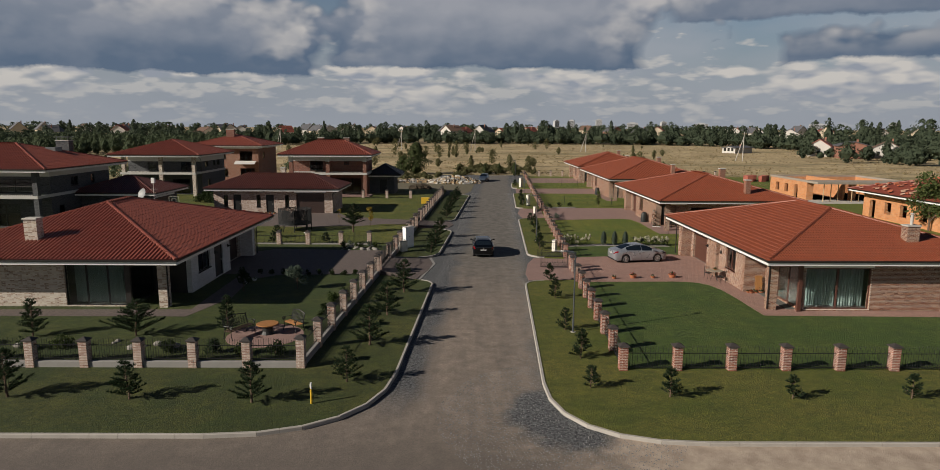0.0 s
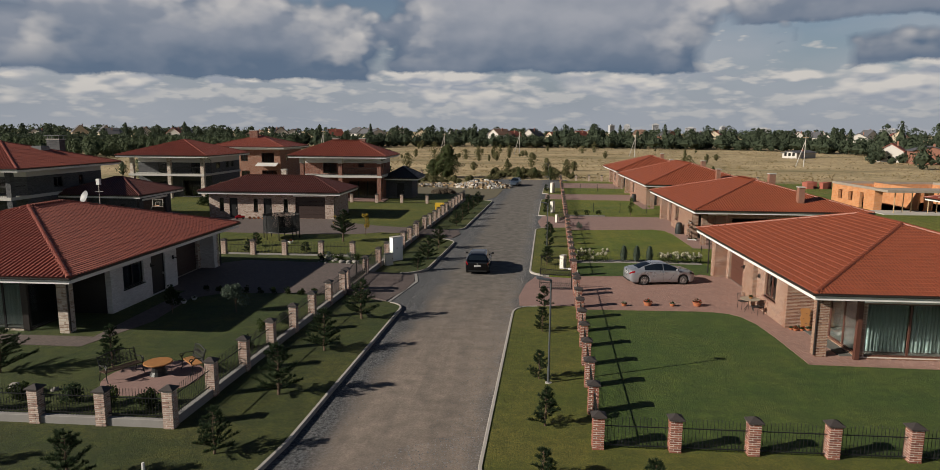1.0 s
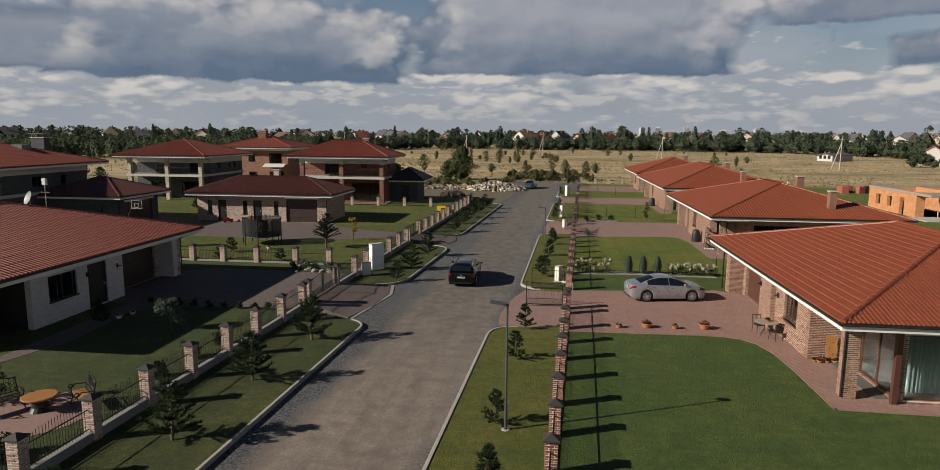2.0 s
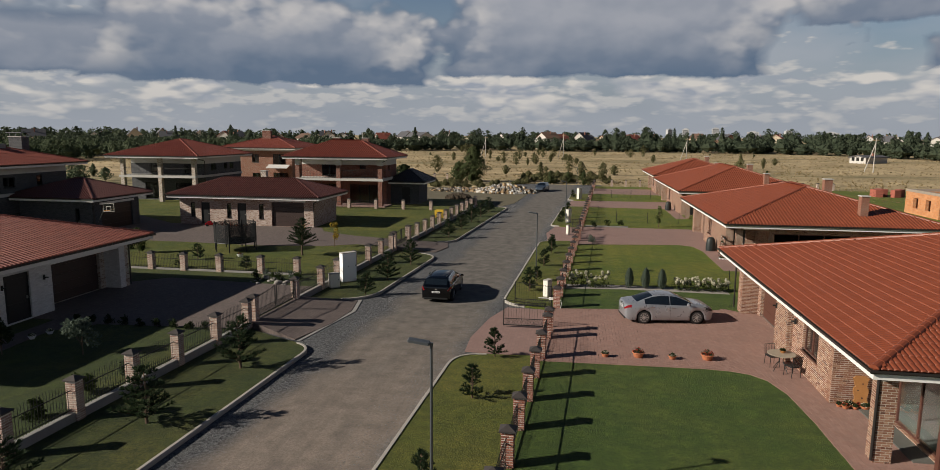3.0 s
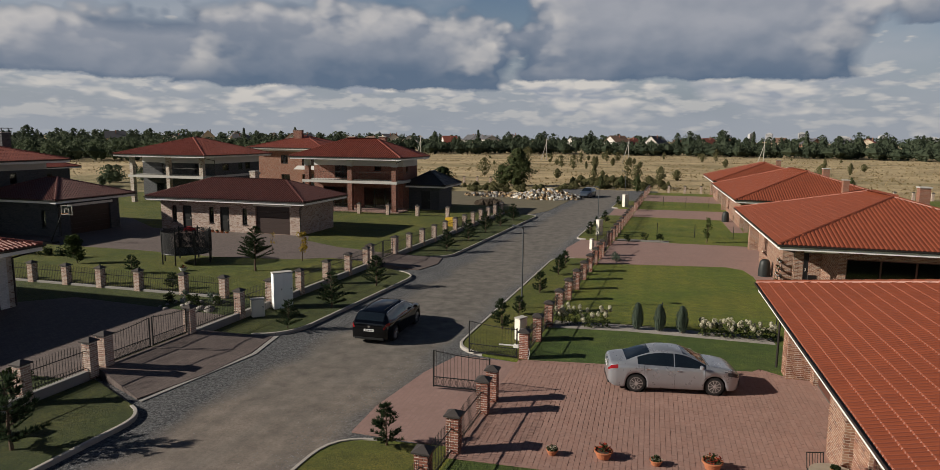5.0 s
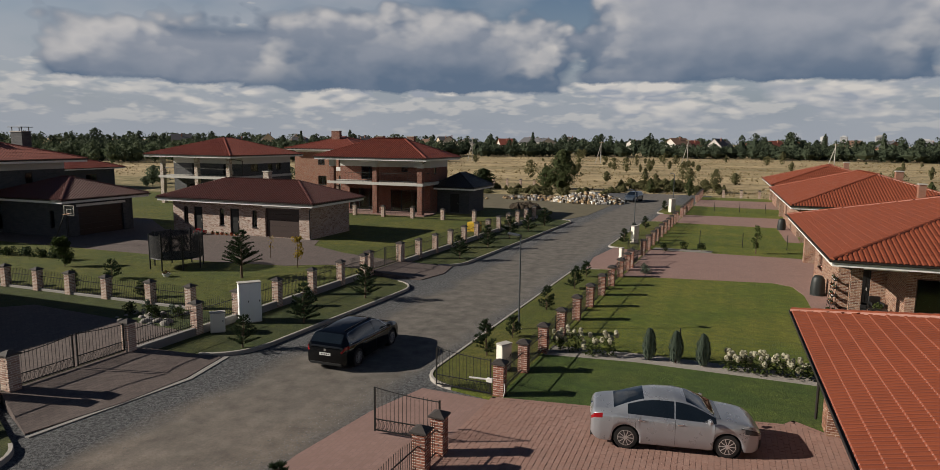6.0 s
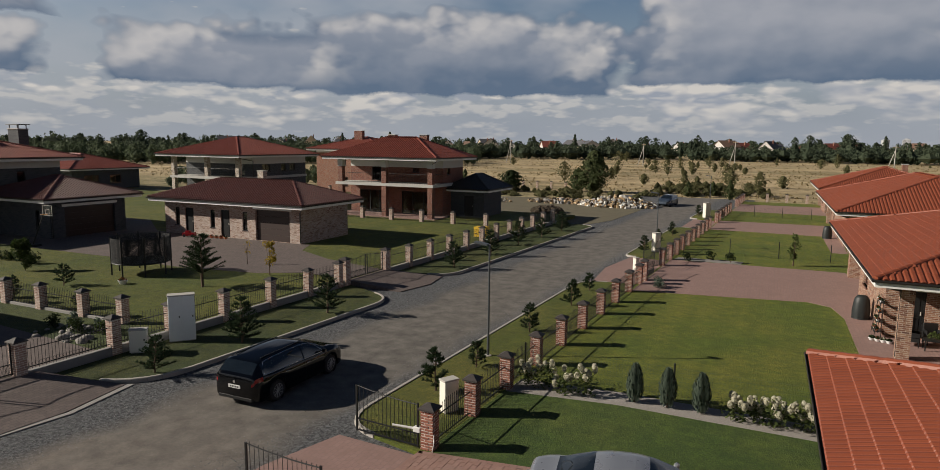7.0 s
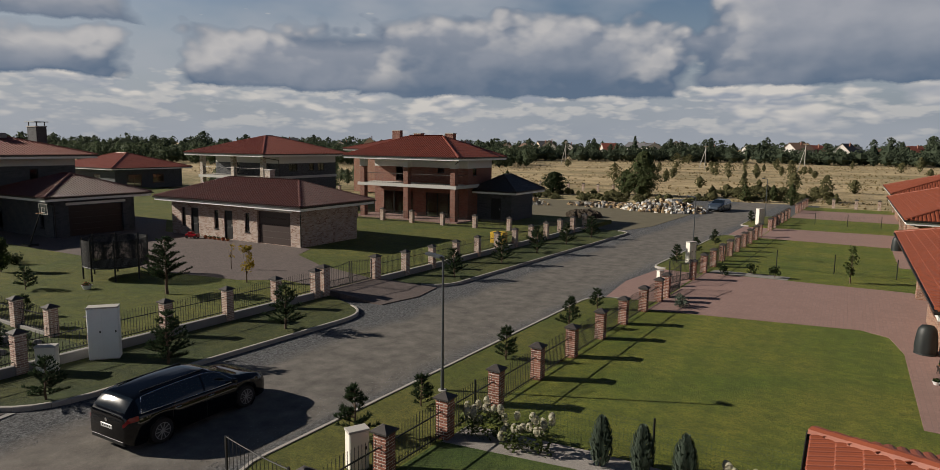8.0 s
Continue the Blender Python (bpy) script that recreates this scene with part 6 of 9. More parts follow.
def car(label, paint, at, rz, spec, group="", chrome=False, spokes=10):
    """spec: length, width, wheel centres, wheel radius, the lines of roof, belt, plan and roof width, glass ends, door seams, side glass ends."""
    L, W, xw, R, top, belt, plan, roofw, shields, doors, glass = spec
    t = thing("car", label, "car", at, group, rz)
    arch = R + 0.045
    xs = {-L / 2, L / 2}
    for c in xw:
        xs |= {c + arch * math.cos(k * math.pi / 14) for k in range(15)}
    for d in doors:
        xs |= {d - 0.005, d + 0.005}
    xs |= set(shields) | set(glass)
    fixed = sorted(xs)
    grid = [-L / 2 * math.cos(k * math.pi / 70) for k in range(71)]
    xs = sorted(fixed + [x for x in grid if min(abs(x - q) for q in fixed) > 0.018])
    rows = []
    for x in xs:
        w, zb, zt, wr = flow(plan, x), flow(belt, x), flow(top, x), flow(roofw, x)
        over = max(0.0, abs(x) - L / 2 + 0.30)
        sill = 0.185 + 0.5 * over * over / 0.30
        for c in xw:
            if abs(x - c) < arch:
                sill = max(sill, R + math.sqrt(arch ** 2 - (x - c) ** 2))
        zb = max(zb, sill + 0.06)
        zt = max(zt, zb + 0.012)
        hs, h = zb - sill, zt - zb
        wb, we = w * 0.955, min(wr, w * 0.90)
        flare = 0.010 if min(abs(x - c) for c in xw) < arch + 0.03 else 0.0
        rows.append([(w * 0.95, sill), (w * 0.985 + flare, sill + 0.05 * min(1, hs)), (w, sill + 0.38 * hs), (w * 0.998, sill + 0.62 * hs), (w * 0.987, sill + 0.82 * hs), (wb, zb - 0.012), (wb * 0.975, zb + 0.012 * min(1, h / 0.1)),
                     (wb * 0.975 * 0.45 + we * 0.55 + 0.03 * min(1, h / 0.4), zb + 0.50 * h), (we + 0.012, zb + 0.86 * h), (we - 0.035, zb + 0.945 * h), (we * 0.72, zb + 0.985 * h), (we * 0.36, zb + 0.997 * h), (0.0, zt)])
    n = len(rows[0])
    verts = [(x, s * w, z) for x, r in zip(xs, rows) for s in (1, -1) for w, z in r]
    idx = lambda i, s, k: (i * 2 + s) * n + k
    kinds = {}
    for i in range(len(xs) - 1):
        x = (xs[i] + xs[i + 1]) / 2
        tall = flow(top, x) - flow(belt, x)
        for s in (0, 1):
            for k in range(n - 1):
                q = (idx(i, s, k), idx(i + 1, s, k), idx(i + 1, s, k + 1), idx(i, s, k + 1))
                q = q if s == 1 else q[::-1]
                kind = "body"
                if k in (6, 7) and glass[0] < x < glass[-1] and tall > 0.13 and not any(a < x < b for a, b in zip(glass[1:-1:2], glass[2:-1:2])):
                    kind = "side_glass"
                elif k >= 9 and shields[2] < x < shields[3]:
                    kind = "windscreen"
                elif k >= 9 and shields[0] < x < shields[1]:
                    kind = "rear_window"
                elif k == 4 and x < -L / 2 + 0.34:
                    kind = "tail_light"
                elif k in (4, 5) and L / 2 - (0.62 if k == 5 else 0.50) < x < L / 2 - 0.05:
                    kind = "headlight"
                elif k < 3 and x > L / 2 - 0.10:
                    kind = "grille"
                elif k in (1, 2, 3, 4) and any(abs(x - d) < 0.006 for d in doors):
                    kind = "door_seam"
                key = (kind, s) if kind in ("side_glass", "tail_light", "headlight", "door_seam") else (kind, 0)
                kinds.setdefault(key, []).append(q)
    for i in (0, len(xs) - 1):
        left, right = [idx(i, 0, k) for k in range(n)], [idx(i, 1, k) for k in range(n)]
        loop = left + right[::-1][1:]
        kinds[("body", 0)].append(tuple(loop) if i else tuple(loop[::-1]))
    mats = {"body": paint, "side_glass": CAR_GLASS, "windscreen": CAR_GLASS, "rear_window": CAR_GLASS, "tail_light": RED_LIGHT, "headlight": LAMP_CLEAR, "grille": DARK, "door_seam": DARK}
    words = {"side_glass": "dark side windows", "tail_light": "red tail light"}
    for (kind, s), faces in kinds.items():
        used = sorted({v for q in faces for v in q})
        remap = {v: j for j, v in enumerate(used)}
        part(kind, MB().add([verts[v] for v in used], [tuple(remap[v] for v in q) for q in faces]), mats[kind], t, words.get(kind, ""), smooth=True)
    # dark wells and underside
    part("underbody", MB().box((-L / 2 + 0.35, -W / 2 + 0.16, 0.2), (L / 2 - 0.35, W / 2 - 0.16, 0.45)), TYRE, t)
    for c in xw:
        for s in (1, -1):
            part("wheel_well", MB().cyl((c, s * (W / 2 - 0.30), R), (c, s * (W / 2 - 0.045), R), arch + 0.01, arch + 0.01, 24, False), TYRE, t)
            y0, y1 = s * (W / 2 - 0.23), s * (W / 2 - 0.03)
            ym = s * (W / 2 - 0.05)
            wh = part("wheel", MB().cyl((c, y0, R), (c, ym, R), R, R, 32).cyl((c, ym, R), (c, y1, R), R, R * 0.93, 32), TYRE, t)
            part("rim_disc", MB().cyl((c, y1, R), (c, y1 + s * 0.004, R), R * 0.68, R * 0.68, 24), DARK, wh)
            sp = MB().cyl((c, y1, R), (c, y1 + s * 0.022, R), R * 0.17, R * 0.14, 12)
            for k in range(spokes):
                a = k * math.tau / spokes
                m = Matrix.Translation((c, y1 + s * 0.010, R)) @ Matrix.Rotation(a, 4, "Y")
                sp.box((R * 0.12, -0.008, -0.012), (R * 0.66, 0.010, 0.010), m)
            for k in range(28):
                a0, a1 = k * math.tau / 28, (k + 1) * math.tau / 28
                sp.add([(c + r * math.cos(a), y1 + s * 0.015, R + r * math.sin(a)) for a in (a0, a1) for r in (R * 0.63, R * 0.68)], [(0, 1, 3, 2)])
            part("rim", sp, ALLOY, wh, "light alloy rim with slim spokes")
    xm = glass[-1] - 0.20
    zm = flow(belt, xm) + 0.05
    for s in (1, -1):
        ym = s * (flow(plan, xm) * 0.955)
        m = pose(xm, ym + s * 0.13, zm, 0, 0, -12 * s)
        part("mirror", MB().cbox((-0.05, -0.085, 0.0), (0.07, 0.085, 0.115), 0.035, m).cyl((xm + 0.02, ym - s * 0.02, zm + 0.01), (xm, ym + s * 0.09, zm + 0.03), 0.022, 0.022, 6), paint, t)
        for d in doors[:2]:
            x = d + 0.16
            w = flow(plan, x) * 0.992
            part("door_handle", MB().cbox((x - 0.095, s * w - 0.016, flow(belt, x) - 0.135), (x + 0.095, s * w + 0.016, flow(belt, x) - 0.108), 0.007), CHROME, t)
        if chrome:
            lo = [x for x in np.linspace(glass[0] + 0.03, glass[-1] - 0.05, 14)]
            hi = [x for x in np.linspace(glass[0] + 0.16, glass[-1] - 0.42, 14)]
            low = [(x, s * (flow(plan, x) * 0.955 * 0.975 + 0.006), flow(belt, x) + 0.016) for x in lo]
            up = [(x, s * (min(flow(roofw, x), flow(plan, x) * 0.9) + 0.02), flow(belt, x) + 0.87 * (flow(top, x) - flow(belt, x))) for x in hi]
            part("window_trim", MB().tube(low + up[::-1] + low[:1], 0.012, 5), CHROME, t, "bright strip round the side windows")
            part("roof_rail", MB().cyl((-1.75, s * 0.50, flow(top, -1.75) + 0.02), (0.2, s * 0.50, flow(top, 0.2) + 0.02), 0.018, 0.018, 6), DARK, t)
    zp = 0.60 if chrome else 0.72
    xe = -L / 2
    part("number_plate", MB().cbox((xe - 0.014, -0.24, zp), (xe + 0.04, 0.24, zp + 0.105), 0.008), PLATE, t, "white plate with plain bars")
    for k in range(5):
        part("plate_bar", MB().box((xe - 0.017, -0.17 + 0.075 * k, zp + 0.03), (xe - 0.0145, -0.13 + 0.075 * k, zp + 0.08)), DARK, t)
    part("badge", MB().cyl((xe - 0.012, 0, zp + 0.21), (xe + 0.05, 0, zp + 0.21), 0.05, 0.05, 16), CHROME, t, "round bright badge")
    part("bumper", MB().cbox((xe - 0.004, -W / 2 + 0.22, 0.24), (xe + 0.15, W / 2 - 0.22, 0.36), 0.03), DARK, t)
    return t


SALOON = (4.62, 1.776, (-1.34, 1.36), 0.333,
          [(-2.31, 0.86), (-2.27, 0.97), (-2.18, 1.03), (-1.85, 1.07), (-1.70, 1.095), (-1.25, 1.27), (-0.85, 1.40), (-0.45, 1.458), (-0.05, 1.460), (0.30, 1.41), (0.75, 1.235), (1.20, 1.02), (1.6, 0.965), (1.95, 0.895), (2.13, 0.82), (2.25, 0.72), (2.31, 0.58)],
          [(-2.31, 0.80), (-2.2, 0.94), (-1.75, 1.02), (-0.8, 0.995), (0.4, 0.955), (1.15, 0.925), (1.7, 0.86), (2.1, 0.765), (2.24, 0.67), (2.31, 0.55)],
          [(-2.31, 0.60), (-2.28, 0.70), (-2.2, 0.78), (-2.0, 0.845), (-1.4, 0.885), (0.0, 0.888), (1.45, 0.885), (1.9, 0.84), (2.12, 0.74), (2.25, 0.60), (2.31, 0.46)],
          [(-2.31, 0.56), (-1.75, 0.66), (-1.5, 0.60), (-0.9, 0.555), (-0.1, 0.575), (0.3, 0.585), (1.1, 0.70), (1.9, 0.72), (2.31, 0.4)],
          (-1.68, -0.86, 0.28, 1.20), (-1.08, -0.02, 1.02), (-1.30, -0.05, -0.015, 1.06))
ESTATE = (4.77, 1.83, (-1.42, 1.37), 0.335,
          [(-2.385, 0.84), (-2.355, 0.98), (-2.29, 1.07), (-2.12, 1.27), (-2.02, 1.37), (-1.92, 1.405), (-1.5, 1.445), (-0.6, 1.478), (0.0, 1.470), (0.3, 1.435), (0.75, 1.255), (1.24, 1.03), (1.7, 0.95), (2.1, 0.83), (2.28, 0.72), (2.385, 0.56)],
          [(-2.385, 0.80), (-2.28, 0.97), (-1.9, 0.985), (-0.8, 0.955), (0.4, 0.925), (1.2, 0.915), (1.8, 0.83), (2.2, 0.70), (2.385, 0.54)],
          [(-2.385, 0.70), (-2.34, 0.78), (-2.2, 0.855), (-1.9, 0.895), (-1.4, 0.912), (1.45, 0.915), (1.95, 0.86), (2.2, 0.75), (2.385, 0.50)],
          [(-2.385, 0.68), (-2.1, 0.66), (-1.6, 0.61), (-0.1, 0.60), (0.3, 0.60), (1.1, 0.72), (1.9, 0.74), (2.385, 0.45)],
          (-2.29, -2.02, 0.28, 1.22), (-1.10, -0.04, 1.02), (-2.0, -0.08, -0.02, 1.05))
car("black estate car with bright window strip on the road", PAINT_BLACK, (1.15, 58.0, ROAD_Z), 90.4, ESTATE, chrome=True)
car("clean silver saloon car parked across the paved drive", PAINT_SILVER, (13.75, 54.2, 0.02), 9.5, SALOON)
car("dark blue-grey car parked at the end of the road", PAINT_BLUE, (3.3, 134.0, ROAD_Z), 262, ESTATE)
car("small white car standing behind the red brick house", PAINT_WHITE, (-46.5, 133.0, -0.14), 170, SALOON)

# ---- plants ----
PINE = m_leaf("pine_needles", (0.026, 0.047, 0.025), (0.062, 0.090, 0.042))
PINE_B = m_leaf("blue_conifer", (0.095, 0.128, 0.098), (0.155, 0.195, 0.150))
LEAF = m_leaf("green_leaves", (0.035, 0.058, 0.016), (0.07, 0.095, 0.028))
LEAF_D = m_leaf("dark_leaves", (0.022, 0.038, 0.014), (0.048, 0.066, 0.024))
LEAF_N = m_leaf("mixed_wood_leaves", (0.080, 0.110, 0.062), (0.140, 0.170, 0.096))
LEAF_Y = m_leaf("yellow_leaves", (0.32, 0.22, 0.03), (0.45, 0.34, 0.06))
LEAF_B = m_leaf("birch_leaves", (0.08, 0.11, 0.035), (0.14, 0.17, 0.06))
WHITE_FL = m_leaf("white_blossom", (0.52, 0.49, 0.36), (0.68, 0.65, 0.52))
RED_FL = m_leaf("red_blossom", (0.30, 0.03, 0.02), (0.50, 0.09, 0.05))
BARK = m_plain("bark", (0.11, 0.075, 0.05), 0.95, vary=0.35, scale=12.0, bump=0.01)
REED = m_leaf("dry_grass_blades", (0.22, 0.17, 0.08), (0.46, 0.36, 0.20))
STONE = m_piece("pale_stone", [(0.16, 0.148, 0.135), (0.25, 0.235, 0.215), (0.34, 0.32, 0.295)], 0.9, island=True)


def blades(mb, c, d, n, length, width, rnd, spread=0.8):
    """n thin blades out of the point c about the way d."""
    d = Vector(d).normalized()
    for _ in range(n):
        v = (d + Vector((rnd.uniform(-1, 1), rnd.uniform(-1, 1), rnd.uniform(-0.7, 1))) * spread).normalized() * length * rnd.uniform(0.7, 1.15)
        s = v.cross(Vector((rnd.uniform(-1, 1), rnd.uniform(-1, 1), rnd.uniform(-1, 1)))).normalized() * width
        p = Vector(c)
        mb.add([p - s, p + s, p + v * 0.6 + s * 0.8, p + v, p + v * 0.6 - s * 0.8], [(0, 1, 2, 3, 4)])


def pine(name, label, at, h, seed, group, lean=0.0, mat=None, wide=0.42, bare=0.1):
    rnd = random.Random(seed)
    t = thing(name, label, "tree", at, group, rnd.uniform(0, 360))
    tr = MB()
    pts = [(lean * h * k / 6 * 0.3 + rnd.uniform(-0.02, 0.02), rnd.uniform(-0.02, 0.02), h * 0.95 * k / 6) for k in range(7)]
    for k in range(6):
        tr.cyl(pts[k], pts[k + 1], 0.035 * h * (1 - k / 7) * 0.8, 0.035 * h * (1 - (k + 1) / 7) * 0.8, 7, k in (0, 5))
    crown, limbs = MB(), MB()
    levels = max(7, int(h * 7.0))
    for i in range(levels):
        f = bare + (1 - bare) * i / levels
        z = h * 0.95 * f
        base = Vector((lean * z * 0.3, 0, z))
        reach = h * wide * (1 - f) ** 0.85 + 0.09
        for j in range(rnd.choice((4, 5, 6))):
            a = rnd.uniform(0, math.tau)
            r = reach * rnd.uniform(0.6, 1.1)
            tip = base + Vector((math.cos(a) * r, math.sin(a) * r, r * rnd.uniform(0.25, 0.6)))
            limbs.cyl(base, tip, 0.012, 0.005, 4, False)
            m = max(2, int(r / 0.10))
            for q in range(1, m + 1):
                c = base.lerp(tip, q / m)
                blades(crown, c, tip - base + Vector((0, 0, 0.15)), 20, 0.15, 0.0095, rnd)
    blades(crown, (lean * h * 0.3, 0, h * 0.92), (0, 0, 1), 18, 0.16, 0.012, rnd, 0.5)
    part("trunk", tr, BARK, t)
    part("branchwork", limbs, BARK, t)
    part("crown", crown, mat or PINE, t, "bristly needle crown")
    return t


def leafy(name, label, at, h, r, seed, mat, group="", trunk=0.25, leaf=0.09, n=900, cat="tree", squash=1.0, stems=1):
    rnd = random.Random(seed)
    t = thing(name, label, cat, at, group)
    tr = MB()
    for s in range(stems):
        dx = rnd.uniform(-0.25, 0.25) * (stems > 1)
        tr.cyl((dx, 0, 0), (dx * 1.5, 0, h * (trunk + 0.25)), 0.03 * h * 0.6, 0.018 * h * 0.6, 8)
    lobes = []
    for k in range(9):
        a, q = rnd.uniform(0, math.tau), rnd.uniform(0.1, 0.75) * r
        z = h * trunk + (h * (1 - trunk)) * rnd.uniform(0.12, 0.88)
        taper = 1.0 - 0.55 * abs((z / h - trunk) / (1 - trunk) - 0.4)
        lobes.append((Vector((math.cos(a) * q * taper, math.sin(a) * q * taper, z)), r * rnd.uniform(0.35, 0.6) * taper))
        tr.cyl((0, 0, h * trunk * rnd.uniform(0.7, 1.3)), lobes[-1][0], 0.02 * h * 0.35, 0.006 * h * 0.35, 5, False)
    crown = MB()
    for _ in range(n):
        c, lr = rnd.choice(lobes)
        v = Vector((rnd.gauss(0, 1), rnd.gauss(0, 1), rnd.gauss(0, 1) * squash)).normalized() * lr * rnd.uniform(0.55, 1.12)
        p = c + v
        if p.z < 0.02:
            continue
        a = Vector((rnd.uniform(-1, 1), rnd.uniform(-1, 1), rnd.uniform(-0.6, 1))).normalized()
        b = a.cross(Vector((rnd.uniform(-1, 1), rnd.uniform(-1, 1), rnd.uniform(-1, 1)))).normalized()
        s = leaf * rnd.uniform(0.7, 1.4)
        crown.add([p - a * s, p + b * s * 0.55, p + a * s, p - b * s * 0.55], [(0, 1, 2, 3)])
    part("trunk", tr, BARK, t)
    part("crown", crown, mat, t)
    return t


# young pines on the verges
G1 = "young pines along the road"
PL = "young dark green pine planted in the verge grass"
first = [pine("pine", PL, (-8.76, 26.06, 0.02), 1.75, 11, G1), pine("pine", PL, (-13.72, 26.33, 0.02), 1.6, 12, G1, 0.2), pine("pine", PL, (-5.4, 28.2, 0.02), 1.6, 13, G1),
         pine("pine", "small young pine planted in the verge grass", (8.0, 26.7, 0.0), 1.3, 14, G1, wide=0.3), pine("pine", "small young pine planted in the verge grass", (4.95, 27.6, 0.0), 1.0, 15, G1, wide=0.34)]
for k, (x, y, s, v) in enumerate([(-18.7, 26.5, 1.0, 0), (-23.6, 26.4, 0.95, 1), (-5.1, 33.0, 1.05, 0), (-4.85, 38.2, 1.1, 2), (-4.4, 43.5, 1.1, 0), (-3.3, 56.4, 0.75, 1), (-3.1, 60.4, 1.05, 2), (-2.9, 65.8, 0.95, 0), (-2.6, 79.0, 0.95, 1),
                                (-2.45, 84.8, 1.0, 2), (-2.2, 90.0, 1.0, 0), (-1.9, 95.0, 0.95, 1), (-1.6, 100.0, 1.0, 2)]):
    s *= 1.16
    o = copy_thing(first[v], pose(x, y, 0.02, 0, 0, 77 * k) @ Matrix.Diagonal((s, s, s, 1)))
    o.scale = (s, s, s)
for k, (x, y, s, v) in enumerate([(12.93, 26.57, 0.8, 3), (17.8, 26.6, 0.85, 3), (23.0, 26.6, 0.9, 3), (5.15, 31.2, 1.1, 3), (5.05, 35.6, 0.95, 3), (5.4, 42.2, 1.0, 3), (5.65, 46.85, 1.0, 3), (6.3, 59.3, 1.15, 3), (6.6, 62.0, 1.0, 4), (6.8, 67.2, 1.0, 3), (7.15, 72.6, 1.05, 3),
                                (7.1, 76.4, 1.0, 4), (7.5, 91.5, 1.0, 3), (7.7, 97.0, 0.9, 3), (8.2, 102, 1.0, 3), (8.6, 121, 1.0, 3)]):
    o = copy_thing(first[v], pose(x, y, 0.0, 0, 0, 51 * k) @ Matrix.Diagonal((s, s, s, 1)))
    o.scale = (s, s, s)
# garden of the pale bungalow
z = PLOT_L
G2 = "conifers of the pale bungalow's garden"
pine("garden_pine", "spreading dark garden pine behind the iron fence", (-17.0, 33.5, z), 1.9, 21, G2, 0.3, wide=0.75)
pine("garden_pine", "narrow young pine in the garden bed", (-22.1, 33.4, z), 2.0, 22, G2, wide=0.3)
pine("garden_pine", "slim garden pine with open branches beside the seats", (-12.6, 34.2, z), 2.0, 23, G2, wide=0.25)
leafy("garden_shrub", "rounded light green shrub on the lawn", (-11.3, 43.2, z), 1.5, 0.75, 24, PINE_B, cat="shrub", leaf=0.07, n=1100)
leafy("flowering_shrub", "tall flowering shrub beside the house corner", (-14.6, 42.6, z), 1.6, 0.5, 25, LEAF_D, cat="shrub", leaf=0.07, n=500)
for k, (x, y, h, r) in enumerate([(-9.2, 30.9, 0.6, 0.5), (-10.6, 31.0, 0.55, 0.6), (-12.2, 31.1, 0.6, 0.6), (-14.3, 31.3, 0.5, 0.5), (-19.6, 31.6, 0.6, 0.6), (-21.2, 31.5, 0.5, 0.6), (-8.3, 37.4, 0.6, 0.4), (-8.2, 39.6, 0.7, 0.5), (-8.0, 41.5, 0.5, 0.4), (-24.0, 31.8, 0.6, 0.7), (-26.2, 31.7, 0.6, 0.7)]):
    leafy("garden_shrub", "low dense dark green shrub inside the fence", (x, y, z), h, r, 40 + k, (LEAF_D, LEAF, PINE)[k % 3], "low shrubs inside the fence", 0.05, 0.06, 520, "shrub")
for k in range(9):
    leafy("hedge_ball", "small round clipped bush edging the drive", (-15.0 + k * 0.85, 47.35, z), 0.4, 0.26, 60 + k, LEAF_D, "clipped bushes along the drive", 0.02, 0.045, 260, "shrub")
# plot with the trampoline
pine("garden_pine", "open grown pine on the lawn beside the trampoline", (-11.6, 66.4, z), 3.0, 26, "conifers on the trampoline lawn", wide=0.46, bare=0.26)
pine("garden_pine", "very small pine on the lawn", (-18.3, 63.2, z), 1.2, 27, "conifers on the trampoline lawn")
pine("garden_pine", "very small pine against the fence", (-13.1, 60.6, z), 0.9, 28, "conifers on the trampoline lawn")
pine("garden_pine", "narrow dark conifer against the fence", (-17.9, 60.4, z), 1.1, 29, "conifers on the trampoline lawn", wide=0.25)
leafy("garden_shrub", "upright dense green bush on the lawn", (-24.2, 64.8, z), 1.9, 0.75, 30, LEAF, cat="shrub", trunk=0.05, leaf=0.08, n=1300)
leafy("sapling", "young tree with sparse yellow leaves", (-10.5, 70.4, z), 2.1, 0.5, 31, LEAF_Y, trunk=0.22, leaf=0.06, n=520)
leafy("sapling", "young bare tree near the paved yard", (-14.2, 72.5, z), 1.6, 0.4, 32, LEAF_Y, trunk=0.4, leaf=0.05, n=60)
for k in range(7):
    leafy("garden_shrub", "low green shrub in the bed beside the yard", (-26.2 - k * 1.3, 66.4 + 0.3 * math.sin(k), z), 0.55, 0.6, 70 + k, (LEAF_D, PINE)[k % 2], "low shrubs beside the yard", 0.05, 0.07, 380, "shrub")
for k in range(5):
    leafy("garden_shrub", "rounded bush in front of the white house", (-33.5 - 0.9 * k, 89.5 + k * 0.6, z), 1.5 + 0.3 * math.sin(k), 0.9, 80 + k, LEAF_D, "bushes before the white house", 0.05, 0.12, 450, "shrub")
